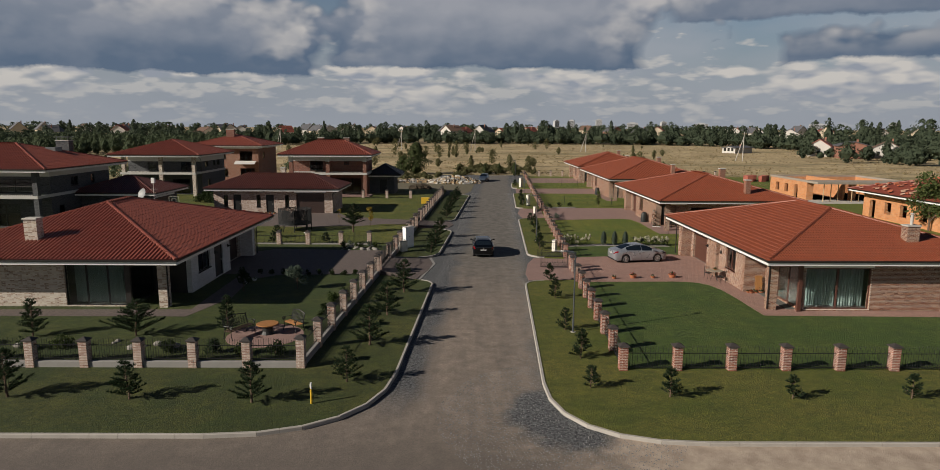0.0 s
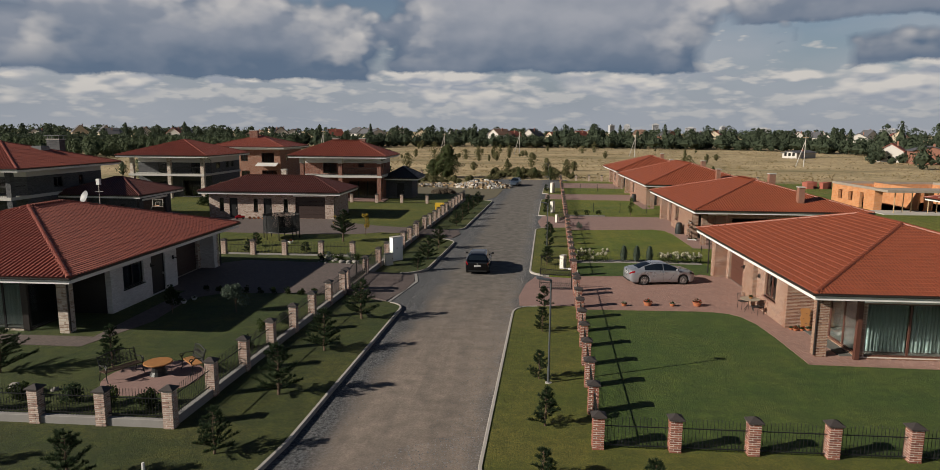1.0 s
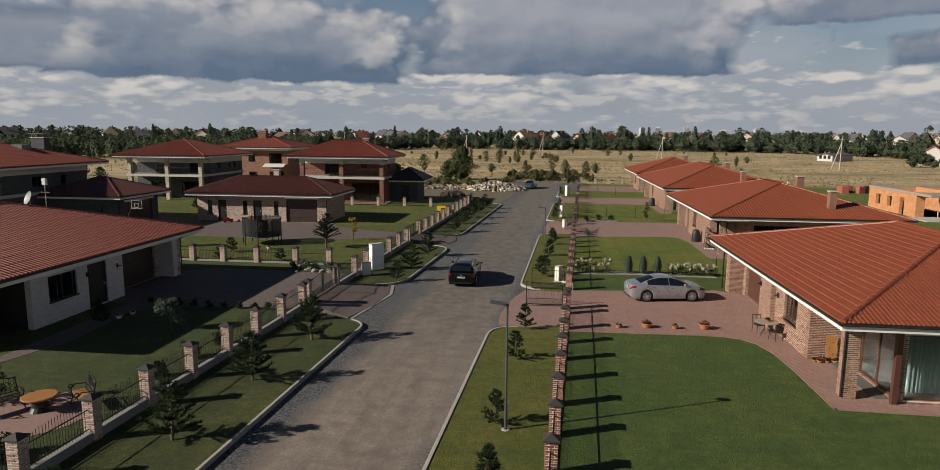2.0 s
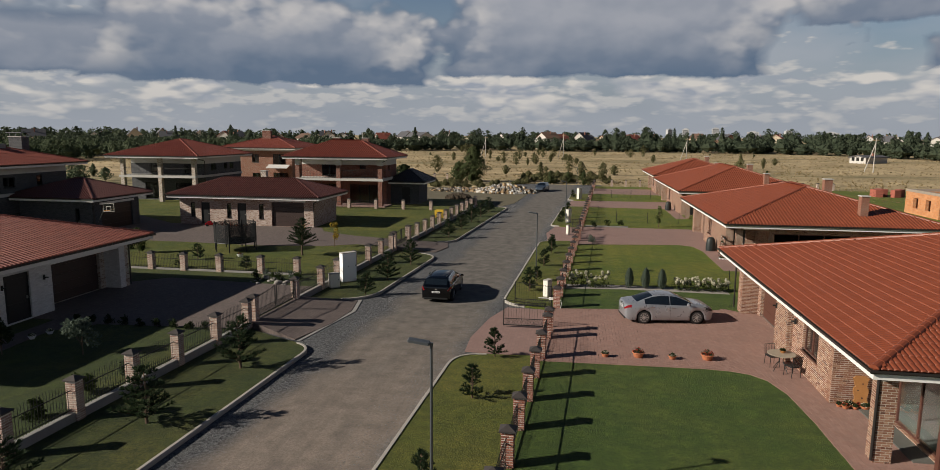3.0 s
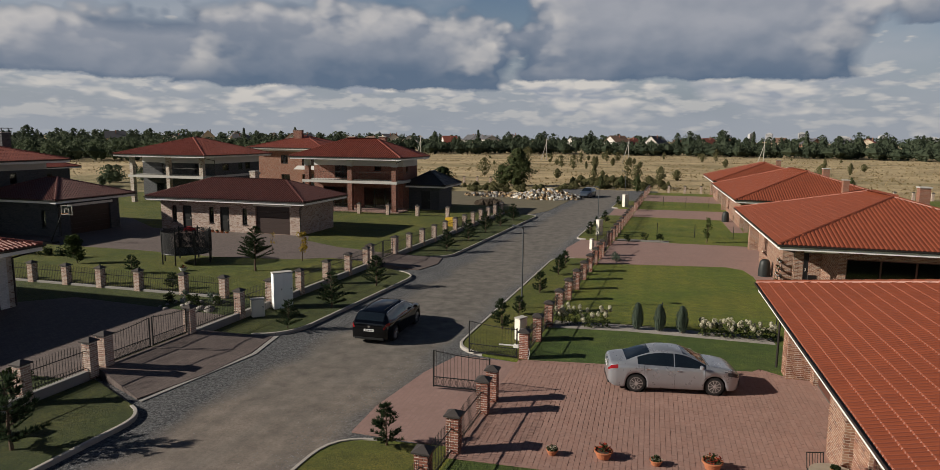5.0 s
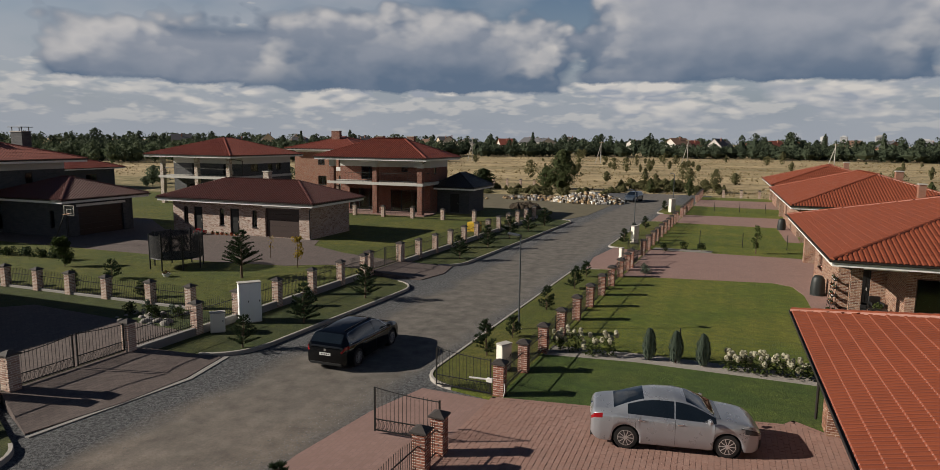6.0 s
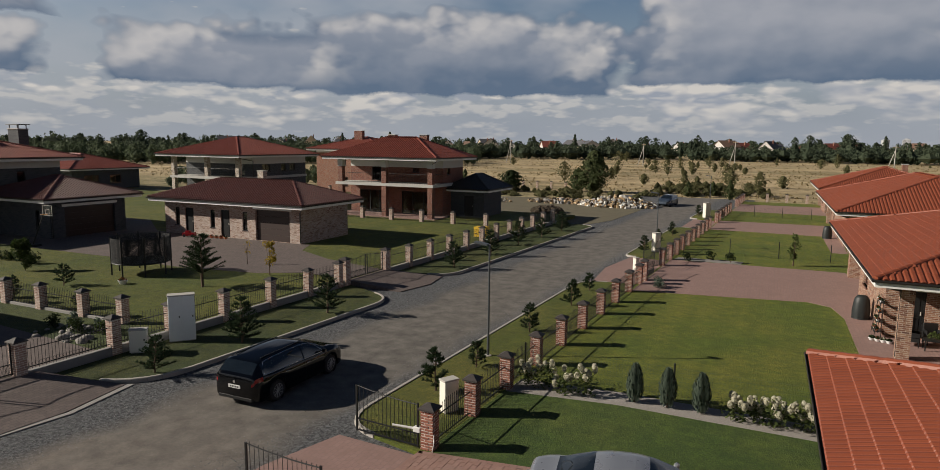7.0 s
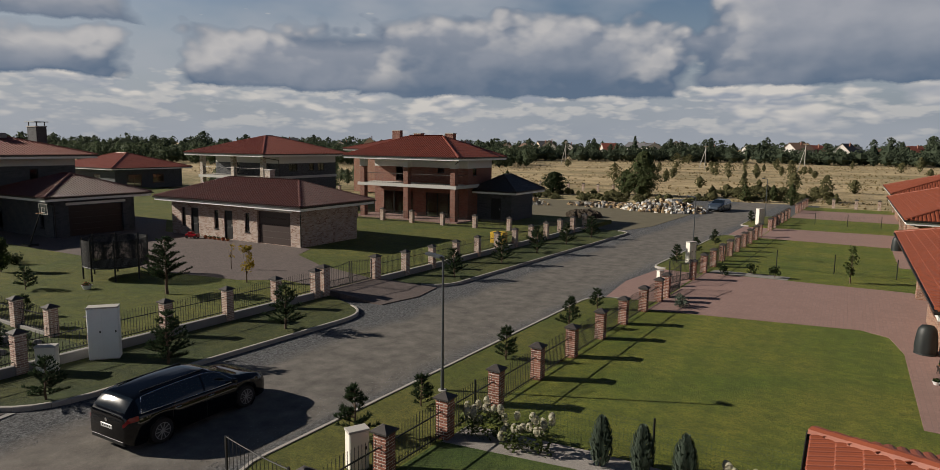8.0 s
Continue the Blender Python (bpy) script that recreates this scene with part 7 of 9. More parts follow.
# bed between the lawns on the right
bed = MB().prism([(8.4, 60.3), (12, 60.75), (18.4, 60.6), (18.4, 61.75), (12, 61.85), (8.5, 61.6)], -0.03, 0.012)
structure("pebble_bed", bed, m_plain("pebbles", (0.29, 0.265, 0.245), 0.95, vary=0.7, scale=30.0, bump=0.02), "strip of pale pebbles between the lawns", "flower bed")
for k, x in enumerate((12.44, 13.45, 14.45)):
    rnd = random.Random(90 + k)
    t = thing("thuja", "narrow upright blue-green thuja in the pebble bed", "shrub", (x, 61.25, 0.0), "thujas in the pebble bed", 90 * k)
    crown = MB()
    h = 1.2
    for _ in range(900):
        f = rnd.random() ** 0.8
        r = 0.235 * (math.sin(math.pi * min(1, 0.18 + 0.82 * f)) ** 0.7 + 0.05) * rnd.uniform(0.6, 1.1)
        a = rnd.uniform(0, math.tau)
        p = Vector((math.cos(a) * r, math.sin(a) * r, h * f * 0.95 + 0.04))
        v = Vector((math.cos(a) * 0.35, math.sin(a) * 0.35, 1)).normalized() * 0.16
        s = Vector((-math.sin(a), math.cos(a), 0)) * 0.025
        crown.add([p - s, p + s, p + v * 0.7 + s * 0.7, p + v, p + v * 0.7 - s * 0.7], [(0, 1, 2, 3, 4)])
    part("stem", MB().cyl((0, 0, 0), (0, 0, 0.6), 0.03, 0.02, 7), BARK, t)
    part("crown", crown, PINE_B, t, smooth=False)


def hydrangea(at, seed, h=0.7, n=9):
    rnd = random.Random(seed)
    t = thing("hydrangea", "flowering hydrangea bush with cream-white heads", "shrub", at, "hydrangeas in the pebble bed")
    leaves, heads = MB(), []
    for _ in range(190):
        a, r, zz = rnd.uniform(0, math.tau), rnd.uniform(0, 0.42), rnd.uniform(0.05, h * 0.75)
        p = Vector((math.cos(a) * r, math.sin(a) * r, zz))
        u = Vector((rnd.uniform(-1, 1), rnd.uniform(-1, 1), rnd.uniform(-0.3, 0.8))).normalized() * 0.07
        w = u.cross(Vector((0.3, 0.2, 1))).normalized() * 0.04
        leaves.add([p - u, p + w, p + u, p - w], [(0, 1, 2, 3)])
    part("leaves", leaves, LEAF_B, t)
    for _ in range(n):
        a, r = rnd.uniform(0, math.tau), rnd.uniform(0.05, 0.45)
        c = Vector((math.cos(a) * r, math.sin(a) * r, h * rnd.uniform(0.45, 1.05)))
        hd = MB()
        for _ in range(46):
            v = Vector((rnd.gauss(0, 1), rnd.gauss(0, 1), rnd.gauss(0, 1.3))).normalized()
            p = c + Vector((v.x * 0.085, v.y * 0.085, v.z * 0.125))
            s = v.cross(Vector((rnd.uniform(-1, 1), rnd.uniform(-1, 1), 0.4))).normalized() * 0.029
            q = v.cross(s).normalized() * 0.029
            hd.add([p - s - q, p + s - q, p + s + q, p - s + q], [(0, 1, 2, 3)])
        part("flower_head", hd, WHITE_FL, t, "cream-white flower head")


for k, x in enumerate((8.9, 9.5, 10.2, 10.9)):
    hydrangea((x, 61.1 + 0.15 * math.sin(k * 2), 0.0), 100 + k, 0.75 + 0.25 * (k % 2), 8)
for k in range(6):
    hydrangea((15.4 + 0.55 * k, 61.2 + 0.12 * math.sin(k * 3), 0.0), 110 + k, 0.8, 10)
leafy("sapling", "slim young birch tree on the lawn", (17.75, 90.4, 0.0), 2.6, 0.45, 33, LEAF_B, trunk=0.12, leaf=0.08, n=420)
leafy("birch", "light green round-crowned birch beside the unfinished house", (49.2, 70.5, -0.1), 6.3, 2.6, 34, LEAF_B, trunk=0.18, leaf=0.16, n=3500)
for k, (x, y) in enumerate(((10.9, 88.6), (12.4, 90.0), (13.8, 89.5))):
    leafy("garden_shrub", "small dark shrub in a gravel bed beside the drive", (x, y, 0), 0.7, 0.4, 120 + k, LEAF_D, "shrubs beside the second drive", 0.05, 0.06, 260, "shrub")
leafy("flowering_shrub", "low lavender-grey flowering shrub beside the gate", (10.6, 79.0, 0.02), 0.6, 0.5, 125, PINE_B, cat="shrub", trunk=0.03, leaf=0.05, n=500)
structure("gravel_bed", MB().prism([(10.0, 89.2), (14.5, 89.2), (14.6, 90.4), (10.2, 90.3)], -0.03, 0.014), STONE, "small bed of pale gravel", "flower bed")

# ---- street and garden things ----
LAMP_HEAD = m_plain("grey_lamp_head", (0.09, 0.10, 0.11), 0.4, 0.3)
CAB = m_plain("cream_cabinet", (0.76, 0.72, 0.64), 0.6, vary=0.08, scale=3.0)
CAB_G = m_plain("pale_grey_cabinet", (0.82, 0.84, 0.85), 0.6, vary=0.08, scale=3.0)
YELLOW = m_plain("yellow_paint", (0.62, 0.40, 0.03), 0.5)
TERRA = m_plain("terracotta", (0.42, 0.15, 0.07), 0.85, vary=0.2)
WOOD = m_plain("orange_wood", (0.34, 0.155, 0.05), 0.6, vary=0.35, scale=5.0)
NET = m_plain("black_net", (0.015, 0.016, 0.018), 0.9)
BLACK_CLOTH = m_plain("black_cover", (0.012, 0.016, 0.017), 0.55)
SOIL = m_plain("soil", (0.06, 0.045, 0.03), 0.95)
BOARD = m_plain("white_board", (0.7, 0.7, 0.7), 0.4)
SHEET = m_plain("white_sheeting", (0.62, 0.61, 0.57), 0.7, vary=0.2, scale=1.5)
TIMBER = m_plain("raw_timber", (0.42, 0.30, 0.17), 0.8, vary=0.3)
ORANGE = m_plain("orange_plastic", (0.70, 0.27, 0.03), 0.5)


def street_lamp(x, y, h=4.32, z=0.0):
    t = thing("street_lamp", "slim dark street lamp with a flat tilted head", "street lamp", (x, y, z), "street lamps along the road")
    part("pole", MB().cyl((0, 0, 0), (0, 0, 0.7), 0.055, 0.055, 12).cyl((0, 0, 0.7), (0, 0, h), 0.042, 0.035, 12), LAMP_HEAD, t)
    part("base_plate", MB().cyl((0, 0, 0), (0, 0, 0.03), 0.14, 0.14, 14), CONCRETE, t)
    m = pose(-0.05, 0, h, 0, -9, 185)
    head = part("head", MB().cbox((0.0, -0.13, -0.02), (0.55, 0.13, 0.05), 0.02, m).cyl((0, 0, h - 0.06), (0, 0, h + 0.03), 0.05, 0.05, 10), LAMP_HEAD, t)
    part("lens", MB().box((0.12, -0.1, -0.028), (0.5, 0.1, -0.021), m), LAMP_CLEAR, head)


for x, y in ((5.42, 35.2), (6.45, 63.4), (7.95, 94.4), (9.2, 128.4)):
    street_lamp(x, y)


def cabinet(x, y, z, w, d, h, label, mat, rz=0.0, doors=1):
    t = thing("utility_cabinet", label, "cabinet", (x, y, z), "", rz)
    part("body", MB().cbox((-w / 2, -d / 2, 0.06), (w / 2, d / 2, h - 0.05), 0.012), mat, t)
    part("base", MB().box((-w / 2 + 0.03, -d / 2 + 0.03, -0.15), (w / 2 - 0.03, d / 2 - 0.03, 0.06)), CONCRETE, t)
    part("lid", MB().cbox((-w / 2 - 0.02, -d / 2 - 0.02, h - 0.05), (w / 2 + 0.02, d / 2 + 0.02, h), 0.012), CONCRETE, t)
    for k in range(doors):
        a, b = -w / 2 + w * k / doors + 0.02, -w / 2 + w * (k + 1) / doors - 0.02
        dr = part("door", MB().cbox((a, -d / 2 - 0.014, 0.1), (b, -d / 2 - 0.0, h - 0.09), 0.005), mat, t)
        part("lock", MB().box((b - 0.09, -d / 2 - 0.028, h * 0.52), (b - 0.05, -d / 2 - 0.014, h * 0.52 + 0.08)), DARK, dr)


cabinet(-5.5, 59.6, 0.0, 1.0, 0.42, 1.95, "tall pale grey utility cabinet on the verge", CAB_G, 48, 2)
cabinet(-5.75, 57.75, 0.0, 0.62, 0.34, 0.95, "small cream utility cabinet beside the fence", CAB, 42)
cabinet(7.45, 58.0, 0.0, 0.5, 0.32, 1.05, "cream utility cabinet against the brick fence", CAB, 60)
cabinet(8.3, 92.0, 0.0, 0.65, 0.35, 1.5, "cream utility cabinet on the far verge", CAB, 60, 2)
cabinet(8.35, 83.5, 0.0, 0.32, 0.25, 0.9, "cream utility cabinet beside the second drive", CAB, 60)
cabinet(9.6, 119.6, 0.0, 0.9, 0.4, 1.7, "cream utility cabinet near the end of the road", CAB, 60)

t = thing("marker_post", "short yellow marker post with a white top", "post", (-6.38, 25.95, 0.02))
part("shaft", MB().cyl((0, 0, -0.05), (0, 0, 0.62), 0.045, 0.045, 12), YELLOW, t)
part("top", MB().cyl((0, 0, 0.62), (0, 0, 0.86), 0.047, 0.04, 12), WHITE, t)


def flower_pot(x, y, z, r, seed, red, label, mat=None, group="flower pots on the drive"):
    rnd = random.Random(seed)
    t = thing("flower_pot", label, "flower pot", (x, y, z), group)
    pot = part("pot", MB().lathe([(r * 0.6, 0.0), (r * 0.68, 0.02), (r * 0.95, r * 0.75), (r * 1.05, r * 0.8), (r * 1.05, r * 0.92), (r * 0.9, r * 0.92), (r * 0.85, r * 0.78)], 18), mat or TERRA, t, smooth=False)
    part("soil", MB().cyl((0, 0, r * 0.7), (0, 0, r * 0.8), r * 0.86, r * 0.86, 14), SOIL, pot)
    gr, fl = MB(), MB()
    for _ in range(110):
        a, q = rnd.uniform(0, math.tau), rnd.uniform(0, r * 0.95)
        p = Vector((math.cos(a) * q, math.sin(a) * q, r * 0.85 + rnd.uniform(0, r * 0.8) * (1.1 - q / r * 0.6)))
        u = Vector((rnd.uniform(-1, 1), rnd.uniform(-1, 1), rnd.uniform(-0.2, 1))).normalized() * 0.045
        w = u.cross(Vector((rnd.uniform(-1, 1), 0.3, rnd.uniform(-1, 1)))).normalized() * 0.025
        (fl if red and rnd.random() < 0.38 else gr).add([p - u, p + w, p + u, p - w], [(0, 1, 2, 3)])
    part("leaves", gr, LEAF_D, t)
    if red:
        part("blossom", fl, RED_FL if red == 1 else WHITE_FL, t)


flower_pot(10.39, 47.65, 0.018, 0.17, 1, 2, "small terracotta pot with a low plant")
flower_pot(11.81, 47.85, 0.018, 0.26, 2, 1, "terracotta pot with red flowers on the paving")
flower_pot(13.24, 47.85, 0.018, 0.17, 3, 2, "small terracotta pot with a low plant")
flower_pot(14.72, 48.05, 0.018, 0.27, 4, 1, "terracotta pot with red and white flowers")
for k in range(7):
    flower_pot(18.42 + 0.16 * k, 43.72 - 0.14 * (k % 2), 0.018, 0.11 + 0.02 * (k % 3), 20 + k, (k % 3), "small flower pot in the porch corner", None, "pots in the porch corner")
flower_pot(-15.9, 64.9, PLOT_L, 0.24, 40, 1, "pot with red flowers on the lawn", BOARD, "pot on the trampoline lawn")
for k in range(6):
    flower_pot(-25.9 + 0.5 * k, 79.9, PLOT_L + 0.014, 0.16, 50 + k, 1 + k % 2, "flower pot against the outbuilding wall", None, "pots before the outbuilding")
for k in range(4):
    flower_pot(20.3 + 0.2 * k, 72.6 - 0.1 * k, 0.014, 0.13, 60 + k, k % 3, "small flower pot beside the second porch", BOARD, "pots beside the second porch")

# metal table with two chairs before the brick wall
t = thing("round_table", "round grey metal garden table before the brick wall", "table", (17.45, 47.2, 0.018))
part("tabletop", MB().lathe([(0.52, 0.71), (0.55, 0.72), (0.55, 0.74), (0.53, 0.745)], 28), m_plain("table_metal", (0.30, 0.255, 0.20), 0.55, vary=0.3), t)
for k in range(4):
    a = k * math.pi / 2 + 0.5
    part("leg", MB().tube([(0.12 * math.cos(a), 0.12 * math.sin(a), 0.71), (0.1 * math.cos(a), 0.1 * math.sin(a), 0.4), (0.38 * math.cos(a), 0.38 * math.sin(a), 0.0)], 0.014), DARK, t)


def garden_chair(x, y, rz, label="black metal garden chair beside the round table", group="chairs at the round table", z=0.018):
    t = thing("garden_chair", label, "chair", (x, y, z), group, rz)
    part("seat", MB().cbox((-0.22, -0.22, 0.42), (0.22, 0.22, 0.46), 0.015), DARK, t)
    for a, b in ((-0.2, -0.2), (0.2, -0.2), (-0.2, 0.2), (0.2, 0.2)):
        part("leg", MB().cyl((a, b, 0.42), (a * 1.1, b * 1.1, 0.0), 0.013, 0.013, 8), DARK, t)
    back = MB().tube([(-0.21, 0.21, 0.44), (-0.22, 0.27, 0.86), (0.22, 0.27, 0.86), (0.21, 0.21, 0.44)], 0.014)
    for k in range(5):
        back.cyl((-0.14 + 0.07 * k, 0.215, 0.46), (-0.14 + 0.07 * k, 0.27, 0.86), 0.008, 0.008, 6)
    part("backrest", back, DARK, t)


garden_chair(17.72, 46.6, 205)
garden_chair(17.28, 47.78, 15)
flower_pot(17.5, 47.25, 0.018 + 0.745, 0.12, 71, 0, "potted plant standing on the garden table", WOOD, "plant on the garden table")
t = thing("wood_slab", "orange varnished live-edge wooden slab leaning in the porch corner", "board", (19.12, 43.72, 0.018))
outline = [(0.24 + 0.035 * math.sin(k * 1.3) + 0.02 * math.sin(k * 2.9 + 1), 0.02 + 1.12 * k / 12) for k in range(13)]
outline = [(w * (0.75 if k == 12 else 1.0), h) for k, (w, h) in enumerate(outline)]
ring = [(w, h) for w, h in outline] + [(-w * 0.92, h) for w, h in outline[::-1]]
m = pose(0, 0, 0, -7)
n = len(ring)
part("slab", MB().add([m @ Vector((w, y, h)) for y in (0.0, 0.05) for w, h in ring], [tuple(range(n)), tuple(range(2 * n - 1, n - 1, -1))] + [(i, n + i, n + (i + 1) % n, (i + 1) % n) for i in range(n)]), WOOD, t)
for x, h, r in ((0.05, 0.35, 0.035), (-0.09, 0.62, 0.028), (0.07, 0.86, 0.03)):
    part("knot", MB().cyl(m @ Vector((x, -0.004, h)), m @ Vector((x, 0.02, h)), r, r, 10), BROWN, t)


def cover(x, y, z, label):
    t = thing("covered_grill", label, "grill cover", (x, y, z), "covered grills by the garages")
    mb = MB()
    prof = [(0.36, 0.0), (0.38, 0.35), (0.34, 0.75), (0.30, 0.98), (0.20, 1.12), (0.05, 1.15)]
    n = 20
    vs = []
    for r, h in prof:
        for k in range(n):
            a = k * math.tau / n
            q = r * (1 + 0.07 * math.sin(k * 2.5) * (1 - h / 1.3))
            vs.append((q * math.cos(a) * 1.05, q * math.sin(a) * 0.9, h))
    mb.add(vs, [(i * n + k, i * n + (k + 1) % n, (i + 1) * n + (k + 1) % n, (i + 1) * n + k) for i in range(len(prof) - 1) for k in range(n)] + [tuple(range((len(prof) - 1) * n, len(prof) * n))])
    part("cover", mb, BLACK_CLOTH, t, smooth=True)
    part("hem", MB().lathe([(0.37, 0.0), (0.39, 0.01), (0.385, 0.05)], 20), BLACK_CLOTH, t)


cover(20.3, 76.5, 0.014, "grill under a black cloth cover on the paving")
cover(20.9, 107.0, 0.014, "grill under a black cloth cover near the garage")

# wrought-iron bench, table and bench on a paved circle
structure("round_paving", MB().lathe([(1.9, PLOT_L - 0.05), (1.9, PLOT_L + 0.016)], 36, (-10.5, 33.6, 0)), PAVE_FAR, "round paved seat place in the garden", "paving")


def bench(x, y, rz, L, label, seat):
    """A cast-iron bench: slatted seat, curled arms and a high openwork back."""
    t = thing("garden_bench", label, "bench", (x, y, PLOT_L + 0.016), "benches on the round paving", rz)
    for k in range(4):
        part("slat", MB().cbox((-L / 2, -0.22 + 0.11 * k, 0.42), (L / 2, -0.13 + 0.11 * k, 0.45), 0.006), seat, t)
    for s in (-1, 1):
        x0 = s * (L / 2 - 0.05)
        curl = [(x0, -0.25 + 0.07 * math.cos(q * 0.7), 0.63 + 0.07 * math.sin(q * 0.7)) for q in range(9)]
        arm = [(x0, -0.30, 0.0), (x0, -0.22, 0.2), (x0, -0.22, 0.42), (x0, -0.26, 0.58)] + curl + [(x0, -0.1, 0.70), (x0, 0.1, 0.66), (x0, 0.24, 0.66)]
        part("side_frame", MB().tube(arm, 0.02).tube([(x0, 0.32, 0.0), (x0, 0.2, 0.42), (x0, 0.36, 1.0)], 0.022), DARK, t)
    rise = lambda u: 0.92 + 0.14 * math.cos(u / L * math.pi)
    back = MB().tube([(u, 0.335, rise(u)) for u in np.linspace(-L / 2 + 0.05, L / 2 - 0.05, 12)], 0.022)
    back.tube([(-L / 2 + 0.05, 0.22, 0.52), (L / 2 - 0.05, 0.22, 0.52)], 0.018)
    part("back_rail", back, DARK, t)
    for k in range(10):
        u = -L / 2 + 0.1 + (L - 0.2) * k / 9
        part("bar", MB().cyl((u, 0.21, 0.46), (u, 0.33, rise(u)), 0.011, 0.011, 5), DARK, t)
    scroll = MB()
    for k in range(9):
        u = -L / 2 + 0.1 + (L - 0.2) * (k + 0.5) / 9
        for z0 in (0.63, 0.80):
            scroll.tube([(u + 0.055 * math.cos(q * math.tau / 8), 0.22 + 0.26 * (z0 - 0.52) + 0.015 * math.sin(q * math.tau / 8), z0 + 0.07 * math.sin(q * math.tau / 8)) for q in range(9)], 0.010, 4)
    part("scrollwork", scroll, DARK, t, "iron scrolls between the bars")


WOOD_D = m_plain("weathered_bench_wood", (0.085, 0.052, 0.032), 0.7, vary=0.35, scale=5.0)
bench(-11.75, 33.5, 62, 1.6, "black wrought-iron garden bench with dark slats", WOOD_D)
bench(-9.25, 34.4, -42, 1.15, "short wrought-iron garden bench with orange wooden slats", WOOD)
t = thing("garden_table", "low oval table with an orange wooden top", "table", (-10.45, 33.9, PLOT_L + 0.016))
part("tabletop", MB().lathe([(0.53, 0.48), (0.56, 0.50), (0.56, 0.53), (0.53, 0.545)], 28), WOOD, t)
part("base", MB().lathe([(0.36, 0.0), (0.27, 0.16), (0.25, 0.32), (0.34, 0.48)], 16), DARK, t)

# trampoline with its net
t = thing("trampoline", "round trampoline with black safety net on the lawn", "trampoline", (-17.7, 67.6, PLOT_L))
R = 1.6
part("mat", MB().lathe([(R - 0.2, 0.72), (R - 0.2, 0.73)], 32), NET, t)
part("rim", MB().lathe([(R - 0.22, 0.70), (R, 0.69), (R + 0.02, 0.73), (R, 0.77), (R - 0.22, 0.76)], 32), BLACK_CLOTH, t)
for k in range(8):
    a = k * math.tau / 8 + 0.2
    part("net_pole", MB().cyl((R * math.cos(a), R * math.sin(a), 0.0), (R * math.cos(a), R * math.sin(a), 2.3), 0.045, 0.045, 8), DARK, t)
net = MB()
for k in range(180):
    a = k * math.tau / 180
    net.box((-0.014, -0.002, 0.75), (0.014, 0.002, 2.2), Matrix.Rotation(a, 4, "Z") @ Matrix.Translation((R, 0, 0)) @ Matrix.Rotation(math.pi / 2, 4, "Z"))
for k in range(40):
    ring = [(R * math.cos(q * math.tau / 32), R * math.sin(q * math.tau / 32), 0.78 + k * 0.036) for q in range(33)]
    net.tube(ring, 0.009, 3)
part("net", net, NET, t, "black safety net", "stuff")

# basketball hoop on a slanting stand
t = thing("basketball_hoop", "portable basketball hoop with a clear board", "basketball hoop", (-32.8, 70.6, LZ))
part("stand", MB().cyl((0, 0, 0.1), (1.0, 0.4, 2.6), 0.05, 0.04, 10), DARK, t)
part("base", MB().cbox((-0.5, -0.35, 0.0), (0.5, 0.35, 0.16), 0.04), DARK, t)
b = part("backboard", MB().box((0.92, 0.306, 2.32), (2.03, 0.322, 3.03)), GLASS, t, "clear plastic board")
b.visible_shadow = False
bars = MB()
for x0, x1, z0, z1 in ((0.94, 2.01, 2.30, 3.05), (1.24, 1.71, 2.42, 2.78)):
    bars.box((x0, 0.285, z0), (x0 + 0.03, 0.303, z1)).box((x1 - 0.03, 0.285, z0), (x1, 0.303, z1)).box((x0 + 0.03, 0.285, z0), (x1 - 0.03, 0.303, z0 + 0.03)).box((x0 + 0.03, 0.285, z1 - 0.03), (x1 - 0.03, 0.303, z1))
part("frame_bar", bars, CONCRETE, b, "pale border lines of the board")
part("ring", MB().tube([(1.47 + 0.22 * math.cos(k * math.tau / 14), 0.05 + 0.22 * math.sin(k * math.tau / 14), 2.42) for k in range(15)], 0.012), ORANGE, t)

# stones of the rockery, toys, cone and small boxes
rnd = random.Random(5)


def stone(x, y, z, r, group, label="rounded pale field stone in the rockery"):
    n = 10
    vs, fs = [], []
    ph = [rnd.uniform(0.75, 1.15) for _ in range(n * 3)]
    for i, (q, h) in enumerate(((1.0, 0.0), (0.95, 0.5), (0.55, 0.85))):
        vs += [(r * q * ph[i * n + k] * math.cos(k * math.tau / n), r * 0.8 * q * ph[i * n + k] * math.sin(k * math.tau / n), r * h * 0.8) for k in range(n)]
    vs.append((0, 0, r * 0.75))
    fs = [(i * n + k, i * n + (k + 1) % n, (i + 1) * n + (k + 1) % n, (i + 1) * n + k) for i in range(2) for k in range(n)] + [(2 * n + k, 2 * n + (k + 1) % n, 3 * n) for k in range(n)]
    ob = part("stone", MB().add(vs, fs), STONE, smooth=True)
    ob.matrix_basis = pose(x, y, z, 0, 0, rnd.uniform(0, 360))
    tagged(ob, label, "stone", group)


for k in range(30):
    stone(-7.9 - rnd.uniform(0, 3.2), 57.6 + rnd.uniform(-0.9, 1.3), PLOT_L - 0.02, rnd.uniform(0.10, 0.28), "stones of the rockery by the gate")
for k in range(12):
    stone(-13.5 - rnd.uniform(0, 9), 31.8 + rnd.uniform(-0.4, 1.0), PLOT_L - 0.02, rnd.uniform(0.12, 0.3), "stones in the front garden bed")
for k in range(6):
    leafy("garden_shrub", "low green plant among the rockery stones", (-8.3 - 0.55 * k, 58.1 + 0.4 * math.sin(k * 2), PLOT_L), 0.55, 0.35, 200 + k, (LEAF, PINE_B, LEAF_D)[k % 3], "plants of the rockery", 0.03, 0.05, 260, "shrub")
